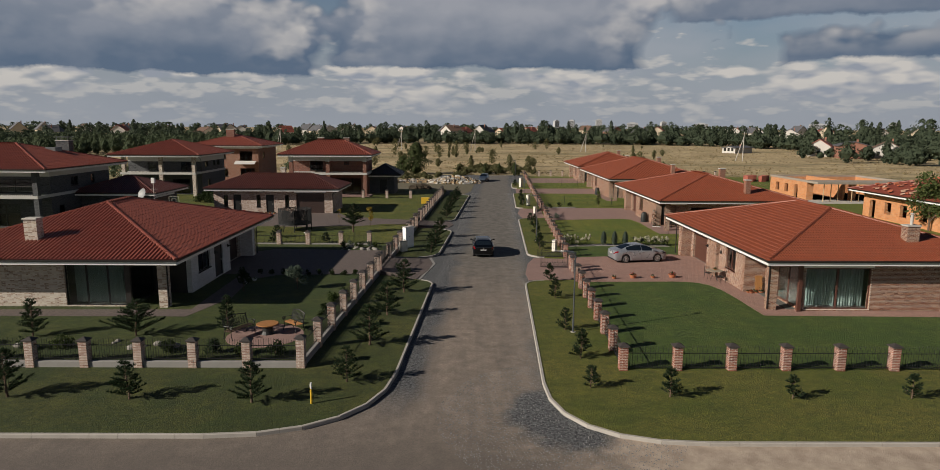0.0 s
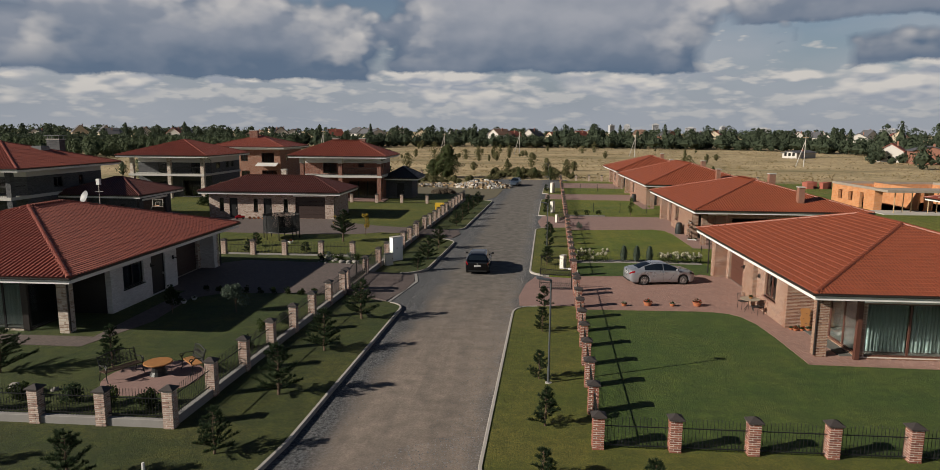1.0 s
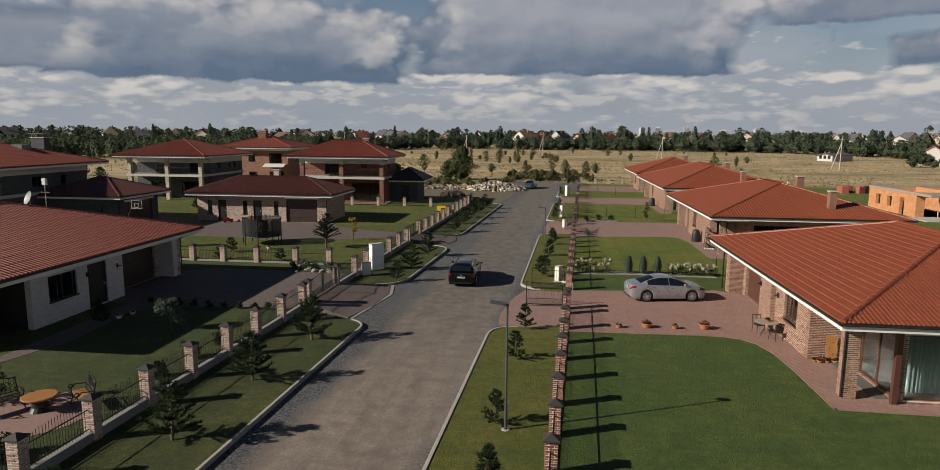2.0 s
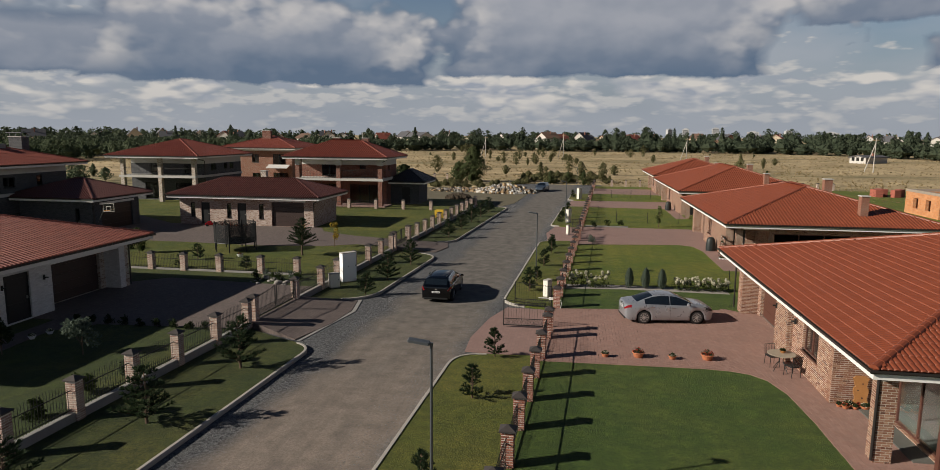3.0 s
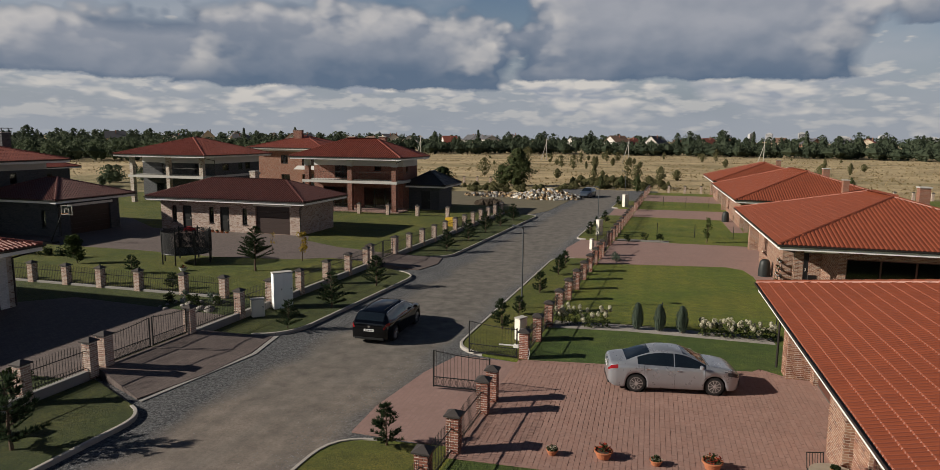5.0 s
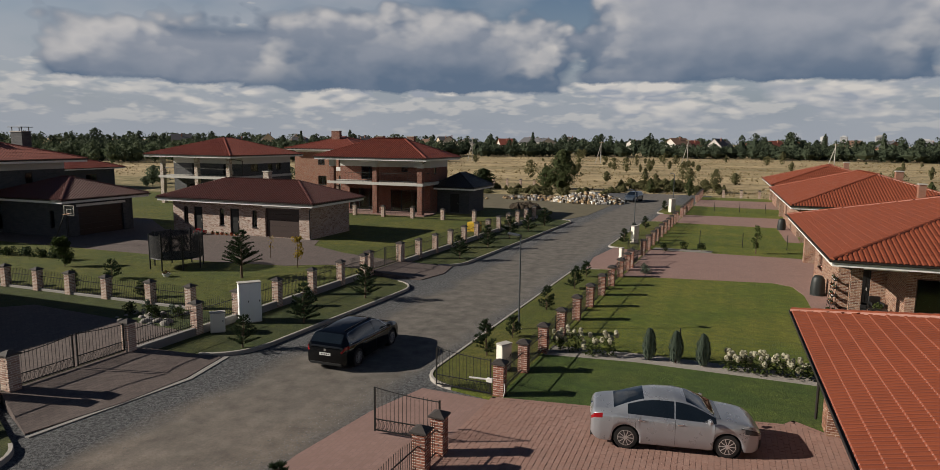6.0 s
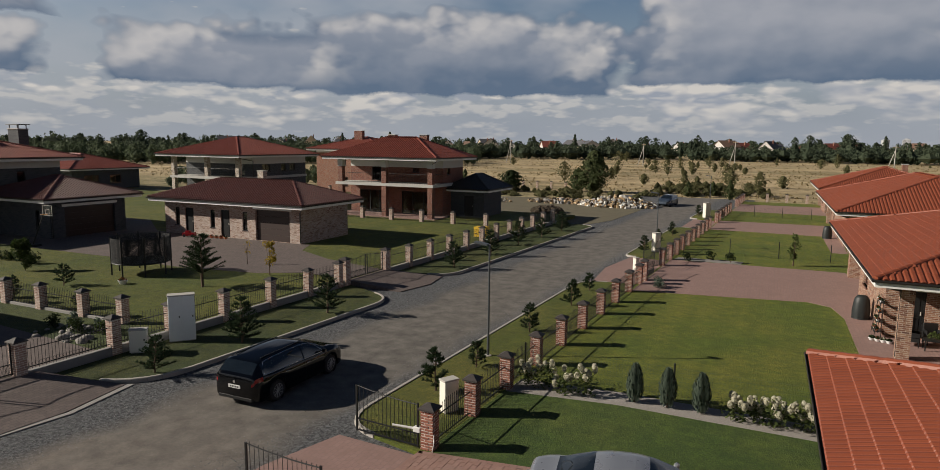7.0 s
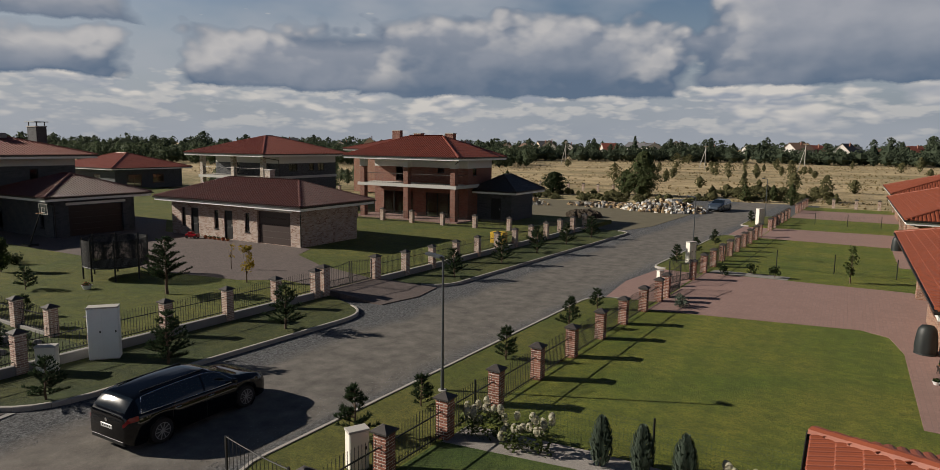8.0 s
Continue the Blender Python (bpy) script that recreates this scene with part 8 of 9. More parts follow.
t = thing("toy_car", "small red toy car against the outbuilding wall", "toy", (-26.8, 79.4, LZ), rz=20)
part("body", MB().cbox((-0.5, -0.25, 0.12), (0.5, 0.25, 0.38), 0.06).cbox((-0.3, -0.2, 0.38), (0.1, 0.2, 0.52), 0.05), RED_LIGHT, t)
for a, b in ((-0.33, -0.26), (0.33, -0.26), (-0.33, 0.22), (0.33, 0.22)):
    part("wheel", MB().cyl((a, b, 0.12), (a, b + 0.04, 0.12), 0.12, 0.12, 14), TYRE, t)
t = thing("compost_bin", "orange-yellow wooden garden box on the lawn", "box", (-5.9, 91.0, PLOT_L))
for k in range(4):
    part("board", MB().cbox((-0.55, -0.4, 0.06 + 0.21 * k), (0.55, 0.4, 0.25 + 0.21 * k), 0.012), YELLOW, t)
for a, b in ((-0.5, -0.35), (0.5, -0.35), (-0.5, 0.35), (0.5, 0.35)):
    part("foot", MB().box((a - 0.05, b - 0.05, 0), (a + 0.05, b + 0.05, 0.06)), TIMBER, t)
t = thing("satellite_dish", "grey satellite dish on the bungalow roof", "satellite dish", (-24.5, 50.5, 5.2))
part("mast", MB().cyl((0, 0, -0.4), (0, 0, 0.5), 0.03, 0.03, 8), CONCRETE, t)
dish = MB()
for i in range(5):
    r0, r1 = 0.42 * i / 5, 0.42 * (i + 1) / 5
    for k in range(18):
        a, b = k * math.tau / 18, (k + 1) * math.tau / 18
        pt = lambda r, q: pose(0, -0.05, 0.5, 68, 0, -30) @ Vector((r * math.cos(q), r * math.sin(q), r * r * 0.45))
        dish.add([pt(r0, a), pt(r1, a), pt(r1, b), pt(r0, b)], [(0, 1, 2, 3)])
part("dish", dish, m_plain("grey_dish", (0.20, 0.21, 0.22), 0.5), t, smooth=True)
t = thing("antenna_mast", "thin antenna mast with a small white box behind the roof ridge", "antenna", (-24.0, 51.2, 4.9))
part("mast", MB().cyl((0, 0, 0), (0, 0, 1.75), 0.025, 0.025, 8), CONCRETE, t)
part("box", MB().cbox((-0.14, -0.09, 1.55), (0.14, 0.09, 1.95), 0.03), WHITE, t, "small white antenna box")
part("crossbar", MB().cyl((-0.3, 0, 1.1), (0.3, 0, 1.1), 0.015, 0.015, 6), CONCRETE, t)
for x, y in ((-14.8, 45.4), (-15.0, 44.6)):
    flower_pot(x, y, LZ, 0.16, int(-x * 10), 2, "white flowers in a pot beside the path", BOARD, "pots beside the path")

# opener arm on the open gate of the brick bungalow
t = thing("gate_opener", "white swing-arm gate opener on the brick gate post", "gate opener", (xR(55.6), 55.6, 0.0))
part("arm", MB().cyl((-0.22, -0.1, 0.52), (-1.0, -0.28, 0.58), 0.035, 0.03, 10), WHITE, t)
part("motor", MB().cbox((-0.42, -0.2, 0.46), (-0.19, -0.06, 0.60), 0.02), WHITE, t)
part("cable", MB().tube([(0.22, -0.2, 0.5), (0.27, -0.28, 0.3), (0.24, -0.3, 0.12), (0.2, -0.24, 0.02)], 0.012), WHITE, t, "loop of white cable")

# plant stand and black porch furniture of the second bungalow
t = thing("plant_stand", "black metal plant stand with tiers of potted plants", "plant stand", (20.72, 73.55, 0.018))
for k in range(4):
    part("shelf", MB().box((-0.16 - 0.05 * (3 - k), -0.45, 0.25 + 0.42 * k), (0.0, 0.45, 0.28 + 0.42 * k)), DARK, t)
for y in (-0.43, 0.43):
    part("upright", MB().cyl((-0.03, y, 0.0), (-0.03, y, 1.75), 0.014, 0.014, 6), DARK, t)
    part("upright", MB().cyl((-0.28, y, 0.0), (-0.10, y, 1.75), 0.014, 0.014, 6), DARK, t)
for k in range(4):
    for q in range(3):
        flower_pot(20.62 - 0.03 * (3 - k), 73.25 + 0.3 * q, 0.018 + 0.28 + 0.42 * k, 0.085, 400 + 3 * k + q, (k + q) % 3, "small potted plant on the plant stand", BOARD if (k + q) % 2 else None, "pots on the plant stand")


def porch_chair(x, y, rz):
    t = thing("porch_chair", "black wicker armchair on the shaded porch", "chair", (x, y, 0.018), "chairs on the second porch", rz)
    part("seat", MB().cbox((-0.28, -0.28, 0.22), (0.28, 0.28, 0.42), 0.03), DARK, t)
    part("backrest", MB().cbox((-0.28, 0.2, 0.42), (0.28, 0.3, 0.85), 0.03), DARK, t)
    for s in (-1, 1):
        part("armrest", MB().cbox((s * 0.28 - 0.04, -0.28, 0.42), (s * 0.28 + 0.04, 0.2, 0.6), 0.02), DARK, t)
        for q in (-0.24, 0.24):
            part("leg", MB().cyl((s * 0.24, q, 0.0), (s * 0.24, q, 0.22), 0.02, 0.02, 6), DARK, t)


porch_chair(21.7, 72.4, 80)
porch_chair(22.5, 73.0, 10)
t = thing("porch_table", "low black wicker table on the shaded porch", "table", (22.4, 72.0, 0.018))
part("tabletop", MB().cbox((-0.4, -0.3, 0.42), (0.4, 0.3, 0.46), 0.015), DARK, t)
for a in (-0.34, 0.34):
    for b in (-0.24, 0.24):
        part("leg", MB().cyl((a, b, 0.0), (a, b, 0.42), 0.025, 0.025, 6), DARK, t)
leafy("potted_plant", "bright green bushy plant on the porch table", (22.4, 72.0, 0.48), 0.35, 0.22, 430, LEAF_B, "", 0.1, 0.05, 200, "plant")

# ---- building site, rubble and the distance ----
RAW = m_plain("raw_concrete", (0.30, 0.255, 0.21), 0.95, vary=0.3, scale=1.5)


def block_house(name, label, x0, y0, w, d, h, holes, rz=0.0, open_top=True):
    t = thing(name, label, "building", (x0, y0, -0.15), "", rz)
    pts = [(0, 0), (w, 0), (w, d), (0, d)]
    plan_walls(t, pts, 0, h, BRICK_O, holes, 0.38)
    part("ring_beam", MB().box((-0.05, -0.05, h), (w + 0.05, 0.4, h + 0.3)).box((-0.05, 0.4, h), (0.4, d + 0.05, h + 0.3)).box((w - 0.35, 0.4, h), (w + 0.05, d + 0.05, h + 0.3)).box((0.4, d - 0.35, h), (w - 0.35, d + 0.05, h + 0.3)), RAW, t)
    part("partition", MB().box((w * 0.4, 0.4, 0), (w * 0.4 + 0.25, d - 0.4, h + 0.2)), BRICK_O, t)
    part("floor_slab", MB().box((0.4, 0.4, 0), (w - 0.4, d - 0.4, 0.15)), CONCRETE, t)
    return t


s1 = block_house("unfinished_house", "unfinished orange block house with concrete ring beam and props", 51.2, 100.0, 14.5, 12.0, 2.9,
                 {3: [(2.0, 3.2, 0.9, 2.2, "void"), (5.0, 6.2, 0.9, 2.2, "void"), (8.2, 9.3, 0.1, 2.3, "void")], 0: [(1.0, 6.5, 0.0, 2.6, "void"), (7.5, 12.5, 0.0, 2.6, "void")]})
part("terrace_slab", MB().box((-0.3, -3.6, 2.9), (13.0, -0.06, 3.2)), RAW, s1)
for k in range(9):
    part("prop", MB().cyl((1.0 + 1.4 * k, -2.9 + 0.6 * (k % 3), 0), (1.0 + 1.4 * k, -2.9 + 0.6 * (k % 3), 2.9), 0.07, 0.07, 6), TIMBER, s1)
part("footing", MB().box((-1, -4.5, 0.0), (14, -0.05, 0.25)), CONCRETE, s1)
s2 = block_house("unfinished_house", "unfinished orange block house with a partly tiled roof", 49.6, 66.5, 15.0, 16.5, 2.9,
                 {3: [(1.3, 2.4, 0.1, 2.3, "void"), (4.2, 5.4, 0.9, 2.3, "void"), (7.0, 8.2, 0.9, 2.3, "void"), (10.4, 11.6, 0.9, 2.3, "void")]})
hip_roof(s2, -1.3, 16.3, -1.3, 17.8, 3.5, 2.4, ROOF_L, 0.30, 0.40)
rr = random.Random(64)
loose = MB()
for k in range(150):
    u, v = rr.uniform(0.2, 7.8), rr.uniform(0.5, 16.0)
    if u > min(v + 1.3, 17.8 - v, 8.6):
        continue
    m = pose(-1.3 + u, v, 3.5 + 2.4 * u / 8.8 + 0.16, rr.uniform(-8, 8), -15, rr.uniform(-25, 25))
    loose.box((-0.2, -0.15, 0.0), (0.2, 0.15, rr.choice((0.06, 0.12, 0.2))), m)
part("loose_tiles", loose, m_piece("loose_roof_tile", [(0.45, 0.13, 0.06), (0.34, 0.09, 0.05), (0.55, 0.40, 0.30)], island=True), s2, "loose tiles stacked on the roof", "stuff")


def pallet(x, y, rz):
    t = thing("brick_pallet", "wrapped pallet of red building blocks", "pallet", (x, y, -0.15), "pallets of blocks in the meadow", rz)
    part("base", MB().box((-0.6, -0.5, 0), (0.6, 0.5, 0.14)), TIMBER, t)
    for k in range(5):
        part("block_layer", MB().cbox((-0.58, -0.48, 0.15 + 0.24 * k), (0.58, 0.48, 0.375 + 0.24 * k), 0.02), PALLET, t)


PALLET = m_plain("red_block", (0.32, 0.095, 0.065), 0.8, vary=0.3)
for k in range(8):
    pallet(57.4 + 1.3 * (k % 4) + 5.5 * (k > 5), 134.5 + 1.2 * (k // 4) + 1.6 * (k % 2), 8 * k)


def rubble(name, label, x, y, z, rx, ry, h, n, mats, seed):
    rr = random.Random(seed)
    t = thing(name, label, "rubble", (x, y, z))
    for m, mat in enumerate(mats):
        mb = MB()
        for _ in range(n):
            a, q = rr.uniform(0, math.tau), math.sqrt(rr.random())
            px, py = math.cos(a) * q * rx, math.sin(a) * q * ry
            pz = h * max(0, 1 - q) ** 0.7 * rr.uniform(0.5, 1.0)
            s = rr.uniform(0.10, 0.34)
            mm = pose(px, py, pz, rr.uniform(0, 360), rr.uniform(0, 360), rr.uniform(0, 360))
            mb.cbox((-s, -s * rr.uniform(0.4, 1), -s * 0.4), (s, s * rr.uniform(0.4, 1), s * 0.4), s * 0.15, mm)
        part(("mound", "debris", "scrap")[m % 3], mb, mat, t, "", "stuff")
    return t


rubble("rubble_heap", "big heap of white sacks and building rubble", -2.6, 129.5, -0.15, 5.4, 3.4, 1.5, 210, [SHEET, PLINTH, TIMBER, SOIL], 1)
rubble("rubble_heap", "low heap of rubble and boards beside the road", -10.5, 130.5, -0.15, 5.5, 2.6, 0.7, 90, [PLINTH, TIMBER, SOIL], 2)
rubble("rubble_heap", "scattered boards and rubble near the grey garage", -20.0, 127.5, -0.15, 3.0, 1.5, 1.2, 30, [TIMBER, CONCRETE], 3)
# added dark lumps in place of low bushes and their shadow
rubble("soil_heap", "low dark mound standing for bushes and shadow beside the grey garage", -8.4, 116.5, 0.1, 1.9, 1.5, 0.6, 260, [SOIL], 4)
structure("yard", MB().prism([(-30, 107.5), (kL(107.5) - 1.2, 107.5), (kL(112) - 0.1, 112), (kL(126), 126), (kL(127) - 1.0, 140), (-24, 136)], -0.2, -0.082), m_plain("trodden_soil", (0.115, 0.10, 0.062), 0.95, vary=0.45, scale=0.8, bump=0.03), "trodden bare soil of the unfinished plot", "ground")


# houses in the distance: plain volumes with gable roofs and windows
FAR_WALL = [m_plain("far_white_wall", (0.50, 0.48, 0.45), 0.85), m_plain("far_brick_wall", (0.28, 0.13, 0.09), 0.85), m_plain("far_cream_wall", (0.52, 0.44, 0.33), 0.85)]
FAR_ROOF = [m_plain("far_grey_roof", (0.09, 0.09, 0.10), 0.7), m_plain("far_red_roof", (0.26, 0.075, 0.05), 0.7), m_plain("far_brown_roof", (0.14, 0.085, 0.06), 0.7)]


def far_house(x, y, w, d, h, rise, rz, a, b, label, z=-0.15, group="houses beyond the meadow"):
    t = thing("distant_house", label, "house", (x, y, z), group, rz)
    part("wall", MB().add([(-w / 2, -d / 2, 0), (w / 2, -d / 2, 0), (w / 2, d / 2, 0), (-w / 2, d / 2, 0), (-w / 2, -d / 2, h), (w / 2, -d / 2, h), (w / 2, d / 2, h), (-w / 2, d / 2, h), (0, -d / 2, h + rise), (0, d / 2, h + rise)],
                          [(0, 1, 5, 8, 4), (2, 3, 7, 9, 6), (1, 2, 6, 5), (3, 0, 4, 7), (3, 2, 1, 0)]), FAR_WALL[a], t)
    e, o = 0.5, 0.25
    k = rise / (w / 2)
    part("roof", MB().add([(-w / 2 - e, -d / 2 - e, h - e * k), (0, -d / 2 - e, h + rise), (w / 2 + e, -d / 2 - e, h - e * k), (w / 2 + e, d / 2 + e, h - e * k), (0, d / 2 + e, h + rise), (-w / 2 - e, d / 2 + e, h - e * k),
                           (-w / 2 - e, -d / 2 - e, h - e * k + o), (0, -d / 2 - e, h + rise + o), (w / 2 + e, -d / 2 - e, h - e * k + o), (w / 2 + e, d / 2 + e, h - e * k + o), (0, d / 2 + e, h + rise + o), (-w / 2 - e, d / 2 + e, h - e * k + o)],
                          [(6, 7, 10, 11), (7, 8, 9, 10), (0, 1, 7, 6), (1, 2, 8, 7), (3, 4, 10, 9), (4, 5, 11, 10), (0, 6, 11, 5), (2, 3, 9, 8), (1, 0, 5, 4), (2, 1, 4, 3)]), FAR_ROOF[b], t)
    for s in range(max(1, int(h / 2.9))):
        for q in (-0.28, 0.0, 0.28):
            part("window", MB().box((q * w - 0.5, -d / 2 - 0.06, 1.0 + 2.8 * s), (q * w + 0.5, -d / 2 - 0.002, 2.3 + 2.8 * s)), CAR_GLASS, t)
    part("chimney", MB().box((w * 0.15, 0, h + rise * 0.3), (w * 0.15 + 0.6, 0.6, h + rise + 0.9)), FAR_WALL[1], t)


rr = random.Random(77)
far_house(-17, 585, 15, 12, 6.0, 6.0, 25, 0, 0, "white distant house with a steep dark gable roof")
far_house(14, 600, 14, 11, 5.5, 6.5, -30, 0, 0, "white distant house with a dark roof")
far_house(119, 291, 6, 15, 2.2, 0.7, -50, 0, 0, "long low white shed at the edge of the meadow")
far_house(140, 262, 8, 9, 4.0, 2.6, -35, 0, 1, "small white house with a red roof beyond the meadow")
far_house(143, 246, 10, 11, 4.6, 1.4, -20, 1, 0, "dark brick house with balcony beyond the meadow")
for k in range(26):
    az = radians(-36 + 3.0 * k + rr.uniform(-1, 1))
    dist = rr.uniform(480, 760)
    far_house(15 + dist * math.sin(az), 45 + dist * math.cos(az), rr.uniform(11, 16), rr.uniform(10, 14), rr.uniform(5, 7.5), rr.uniform(3, 5.5), rr.uniform(-60, 60), rr.choice((0, 0, 1, 2)), rr.choice((0, 0, 1, 2)), "distant village house among the trees")
for k in range(7):
    far_house(160 + 17 * k + rr.uniform(-5, 5), 235 + rr.uniform(-25, 70), 9.5, 9, rr.uniform(3.2, 4.6), 2.6, rr.uniform(-60, 60), rr.choice((0, 1, 2)), rr.choice((1, 2, 0)), "village house among bushes beyond the meadow")
TOWER = m_plain("far_concrete_tower", (0.36, 0.37, 0.39), 0.9)


def tower(x, y, w, d, h):
    t = thing("tower_block", "pale distant tower block of flats", "building", (x, y, -0.2), "tower blocks on the horizon", rr.uniform(-20, 20))
    part("body", MB().box((-w / 2, -d / 2, 0), (w / 2, d / 2, h)).box((-w / 4, -d / 4, h), (w / 4, d / 4, h + 4)), TOWER, t)
    for i in range(6):
        part("window_band", MB().box((-w / 2 + 2, -d / 2 - 0.3, h * (0.3 + 0.11 * i)), (w / 2 - 2, -d / 2 - 0.02, h * (0.3 + 0.11 * i) + h * 0.045)), CAR_GLASS, t)


for az, dist, w, h in ((7.6, 3300, 24, 40), (8.9, 3300, 28, 42), (11.2, 3300, 30, 46), (14.0, 3300, 50, 30), (16.5, 3300, 26, 36), (19.5, 3300, 60, 28), (28, 3300, 70, 27), (33, 3300, 36, 32)):
    tower(10 + dist * math.sin(radians(az)), 20 + dist * math.cos(radians(az)), w, 20, h)


def pole(x, y, h, brace=True, lean=0.0):
    t = thing("power_pole", "weathered wooden power pole with a slanting brace", "power pole", (x, y, -0.15), "power poles in the meadow")
    part("mast", MB().cyl((0, 0, 0), (lean, 0, h), 0.16, 0.11, 8), CONCRETE, t)
    if brace:
        part("brace", MB().cyl((-2.2, 0.5, 0), (lean * 0.8, 0, h * 0.86), 0.13, 0.10, 8), CONCRETE, t)
    part("crossarm", MB().box((lean - 0.8, -0.06, h - 0.6), (lean + 0.8, 0.06, h - 0.45)), TIMBER, t)


for x, y, h in ((3.7, 300, 10), (-84, 300, 10), (90, 216, 9.5), (-30, 305, 9), (52, 290, 9)):
    pole(x, y, h)


# woods and shrubs: every crown has folds, gaps and a frayed outline of its own
def crown_leaves(mb, rw, x, y, z, h, r, n, leaf, foot=0.06, widest=0.35, point=0.7):
    """n single leaf sprays through one crown; foot: where it begins, widest: where it bulges most."""
    p1, p2, p3 = rw.uniform(0, 6.28), rw.uniform(0, 6.28), rw.uniform(0, 6.28)
    lean = (rw.uniform(-0.12, 0.12) * r, rw.uniform(-0.12, 0.12) * r)
    for _ in range(n):
        f, a = rw.random() ** 0.85, rw.uniform(0, math.tau)
        swell = 1 + 0.24 * math.sin(2 * a + p1 + 4 * f) + 0.20 * math.sin(5 * a + p2 - 11 * f) + 0.14 * math.sin(3 * a + p3 + 23 * f)
        side = (f / widest) ** 0.55 if f < widest else ((1 - f) / (1 - widest)) ** point
        q = r * max(side, 0.06) * swell * (rw.random() ** 0.42) * rw.uniform(0.9, 1.12)
        if math.sin(4 * a + p2 + 9 * f) * math.sin(17 * f + p3) > 0.62 and q > 0.35 * r:
            continue
        px, py, pz = x + lean[0] * f + q * math.cos(a), y + lean[1] * f + q * math.sin(a), z + h * (foot + (1 - foot) * f)
        s = leaf * rw.uniform(0.6, 1.35)
        ox, oy, oz = math.cos(a) + rw.uniform(-0.7, 0.7), math.sin(a) + rw.uniform(-0.7, 0.7), rw.uniform(-0.2, 1.1)
        tx, ty, tz = rw.uniform(-1, 1), rw.uniform(-1, 1), rw.uniform(-1, 1)
        ux, uy, uz = oy * tz - oz * ty, oz * tx - ox * tz, ox * ty - oy * tx
        ul = s / max(0.05, math.sqrt(ux * ux + uy * uy + uz * uz))
        ux, uy, uz = ux * ul, uy * ul, uz * ul
        vx, vy, vz = oy * uz - oz * uy, oz * ux - ox * uz, ox * uy - oy * ux
        vl = 0.62 / max(0.3, math.sqrt(ox * ox + oy * oy + oz * oz))
        vx, vy, vz = vx * vl, vy * vl, vz * vl
        o = len(mb.v)
        mb.v += [(px - ux - vx, py - uy - vy, pz - uz - vz), (px + ux - vx, py + uy - vy, pz + uz - vz), (px + vx * 1.6, py + vy * 1.6, pz + vz * 1.6)]
        mb.f.append((o, o + 1, o + 2))


def wood(name, label, spots, mat, seed, leaf, per, slim=0.3, fill=0.78):
    """A stand of trees; slim: the share of narrow pointed ones."""
    rw = random.Random(seed)
    crown, stems, core = MB(), MB(), MB()
    for x, y, h, r in spots:
        stems.cyl((x, y, -0.2), (x, y, h * 0.7), 0.014 * h, 0.006 * h, 4, False)
        narrow = rw.random() < slim
        rr_ = r * (0.62 if narrow else 1.0)
        hh = h * (1.12 if narrow else 1.0)
        foot = rw.uniform(0.02, 0.16)
        crown_leaves(crown, rw, x, y, -0.15, hh, rr_, per, leaf, foot, rw.uniform(0.35, 0.5) if narrow else rw.uniform(0.36, 0.6), 0.62 if narrow else 0.5)
        q, zc = rr_ * fill, -0.15 + hh * 0.45
        core.add([(x + q, y, zc), (x, y + q, zc), (x - q, y, zc), (x, y - q, zc), (x, y, zc + hh * 0.46 * fill), (x, y, zc - hh * 0.46 * fill)], [(0, 1, 4), (1, 2, 4), (2, 3, 4), (3, 0, 4), (1, 0, 5), (2, 1, 5), (3, 2, 5), (0, 3, 5)])
    t = tagged(new(name), label, "trees", "", "stuff")
    part("crown", crown, mat, t, "", "stuff")
    part("inner_foliage", core, mat, t, "", "stuff")
    part("trunk", stems, BARK, t, "", "stuff")


def bushy(name, label, at, h, r, seed, mat, group="", n=1500, leaf=0.12, foot=0.03, widest=0.3, point=0.7, stems=4):
    """A free-standing bush or young tree that is leafy down to the grass."""
    rw = random.Random(seed)
    t = thing(name, label, "tree", at, group)
    tr, cr = MB(), MB()
    for k in range(stems):
        a = k * math.tau / stems + rw.uniform(-0.4, 0.4)
        d = r * rw.uniform(0.15, 0.5)
        tr.tube([(0.05 * math.cos(a), 0.05 * math.sin(a), -0.05), (d * 0.5 * math.cos(a), d * 0.5 * math.sin(a), h * 0.3), (d * math.cos(a), d * math.sin(a), h * rw.uniform(0.6, 0.85))], 0.012 * h, 5)
    crown_leaves(cr, rw, 0, 0, 0, h, r, n, leaf, foot, widest, point)
    part("trunk", tr, BARK, t)
    part("crown", cr, mat, t)
    return t


LEAF_F = m_leaf("woodland_leaves", (0.056, 0.078, 0.050), (0.095, 0.118, 0.072))
rt = random.Random(8)
gap_in_woods = lambda az: math.sin(az * 1.7) > 0.7 or math.sin(az * 2.9 + 1.0) > 0.72
count = 0
while count < 26:
    az = rt.uniform(-46, 38)
    if not gap_in_woods(az):
        continue
    count += 1
    d = rt.uniform(455, 640)
    far_house(12 + d * math.sin(radians(az)), 25 + d * math.cos(radians(az)), rt.uniform(9, 14), rt.uniform(9, 13), rt.uniform(5.5, 8.0), rt.uniform(3, 5), rt.uniform(-60, 60), rt.choice((0, 0, 2)), rt.choice((0, 0, 1, 2)), "pale distant village house between the trees")
polar = lambda az, d: (12 + d * math.sin(radians(az)), 25 + d * math.cos(radians(az)))
spots = []
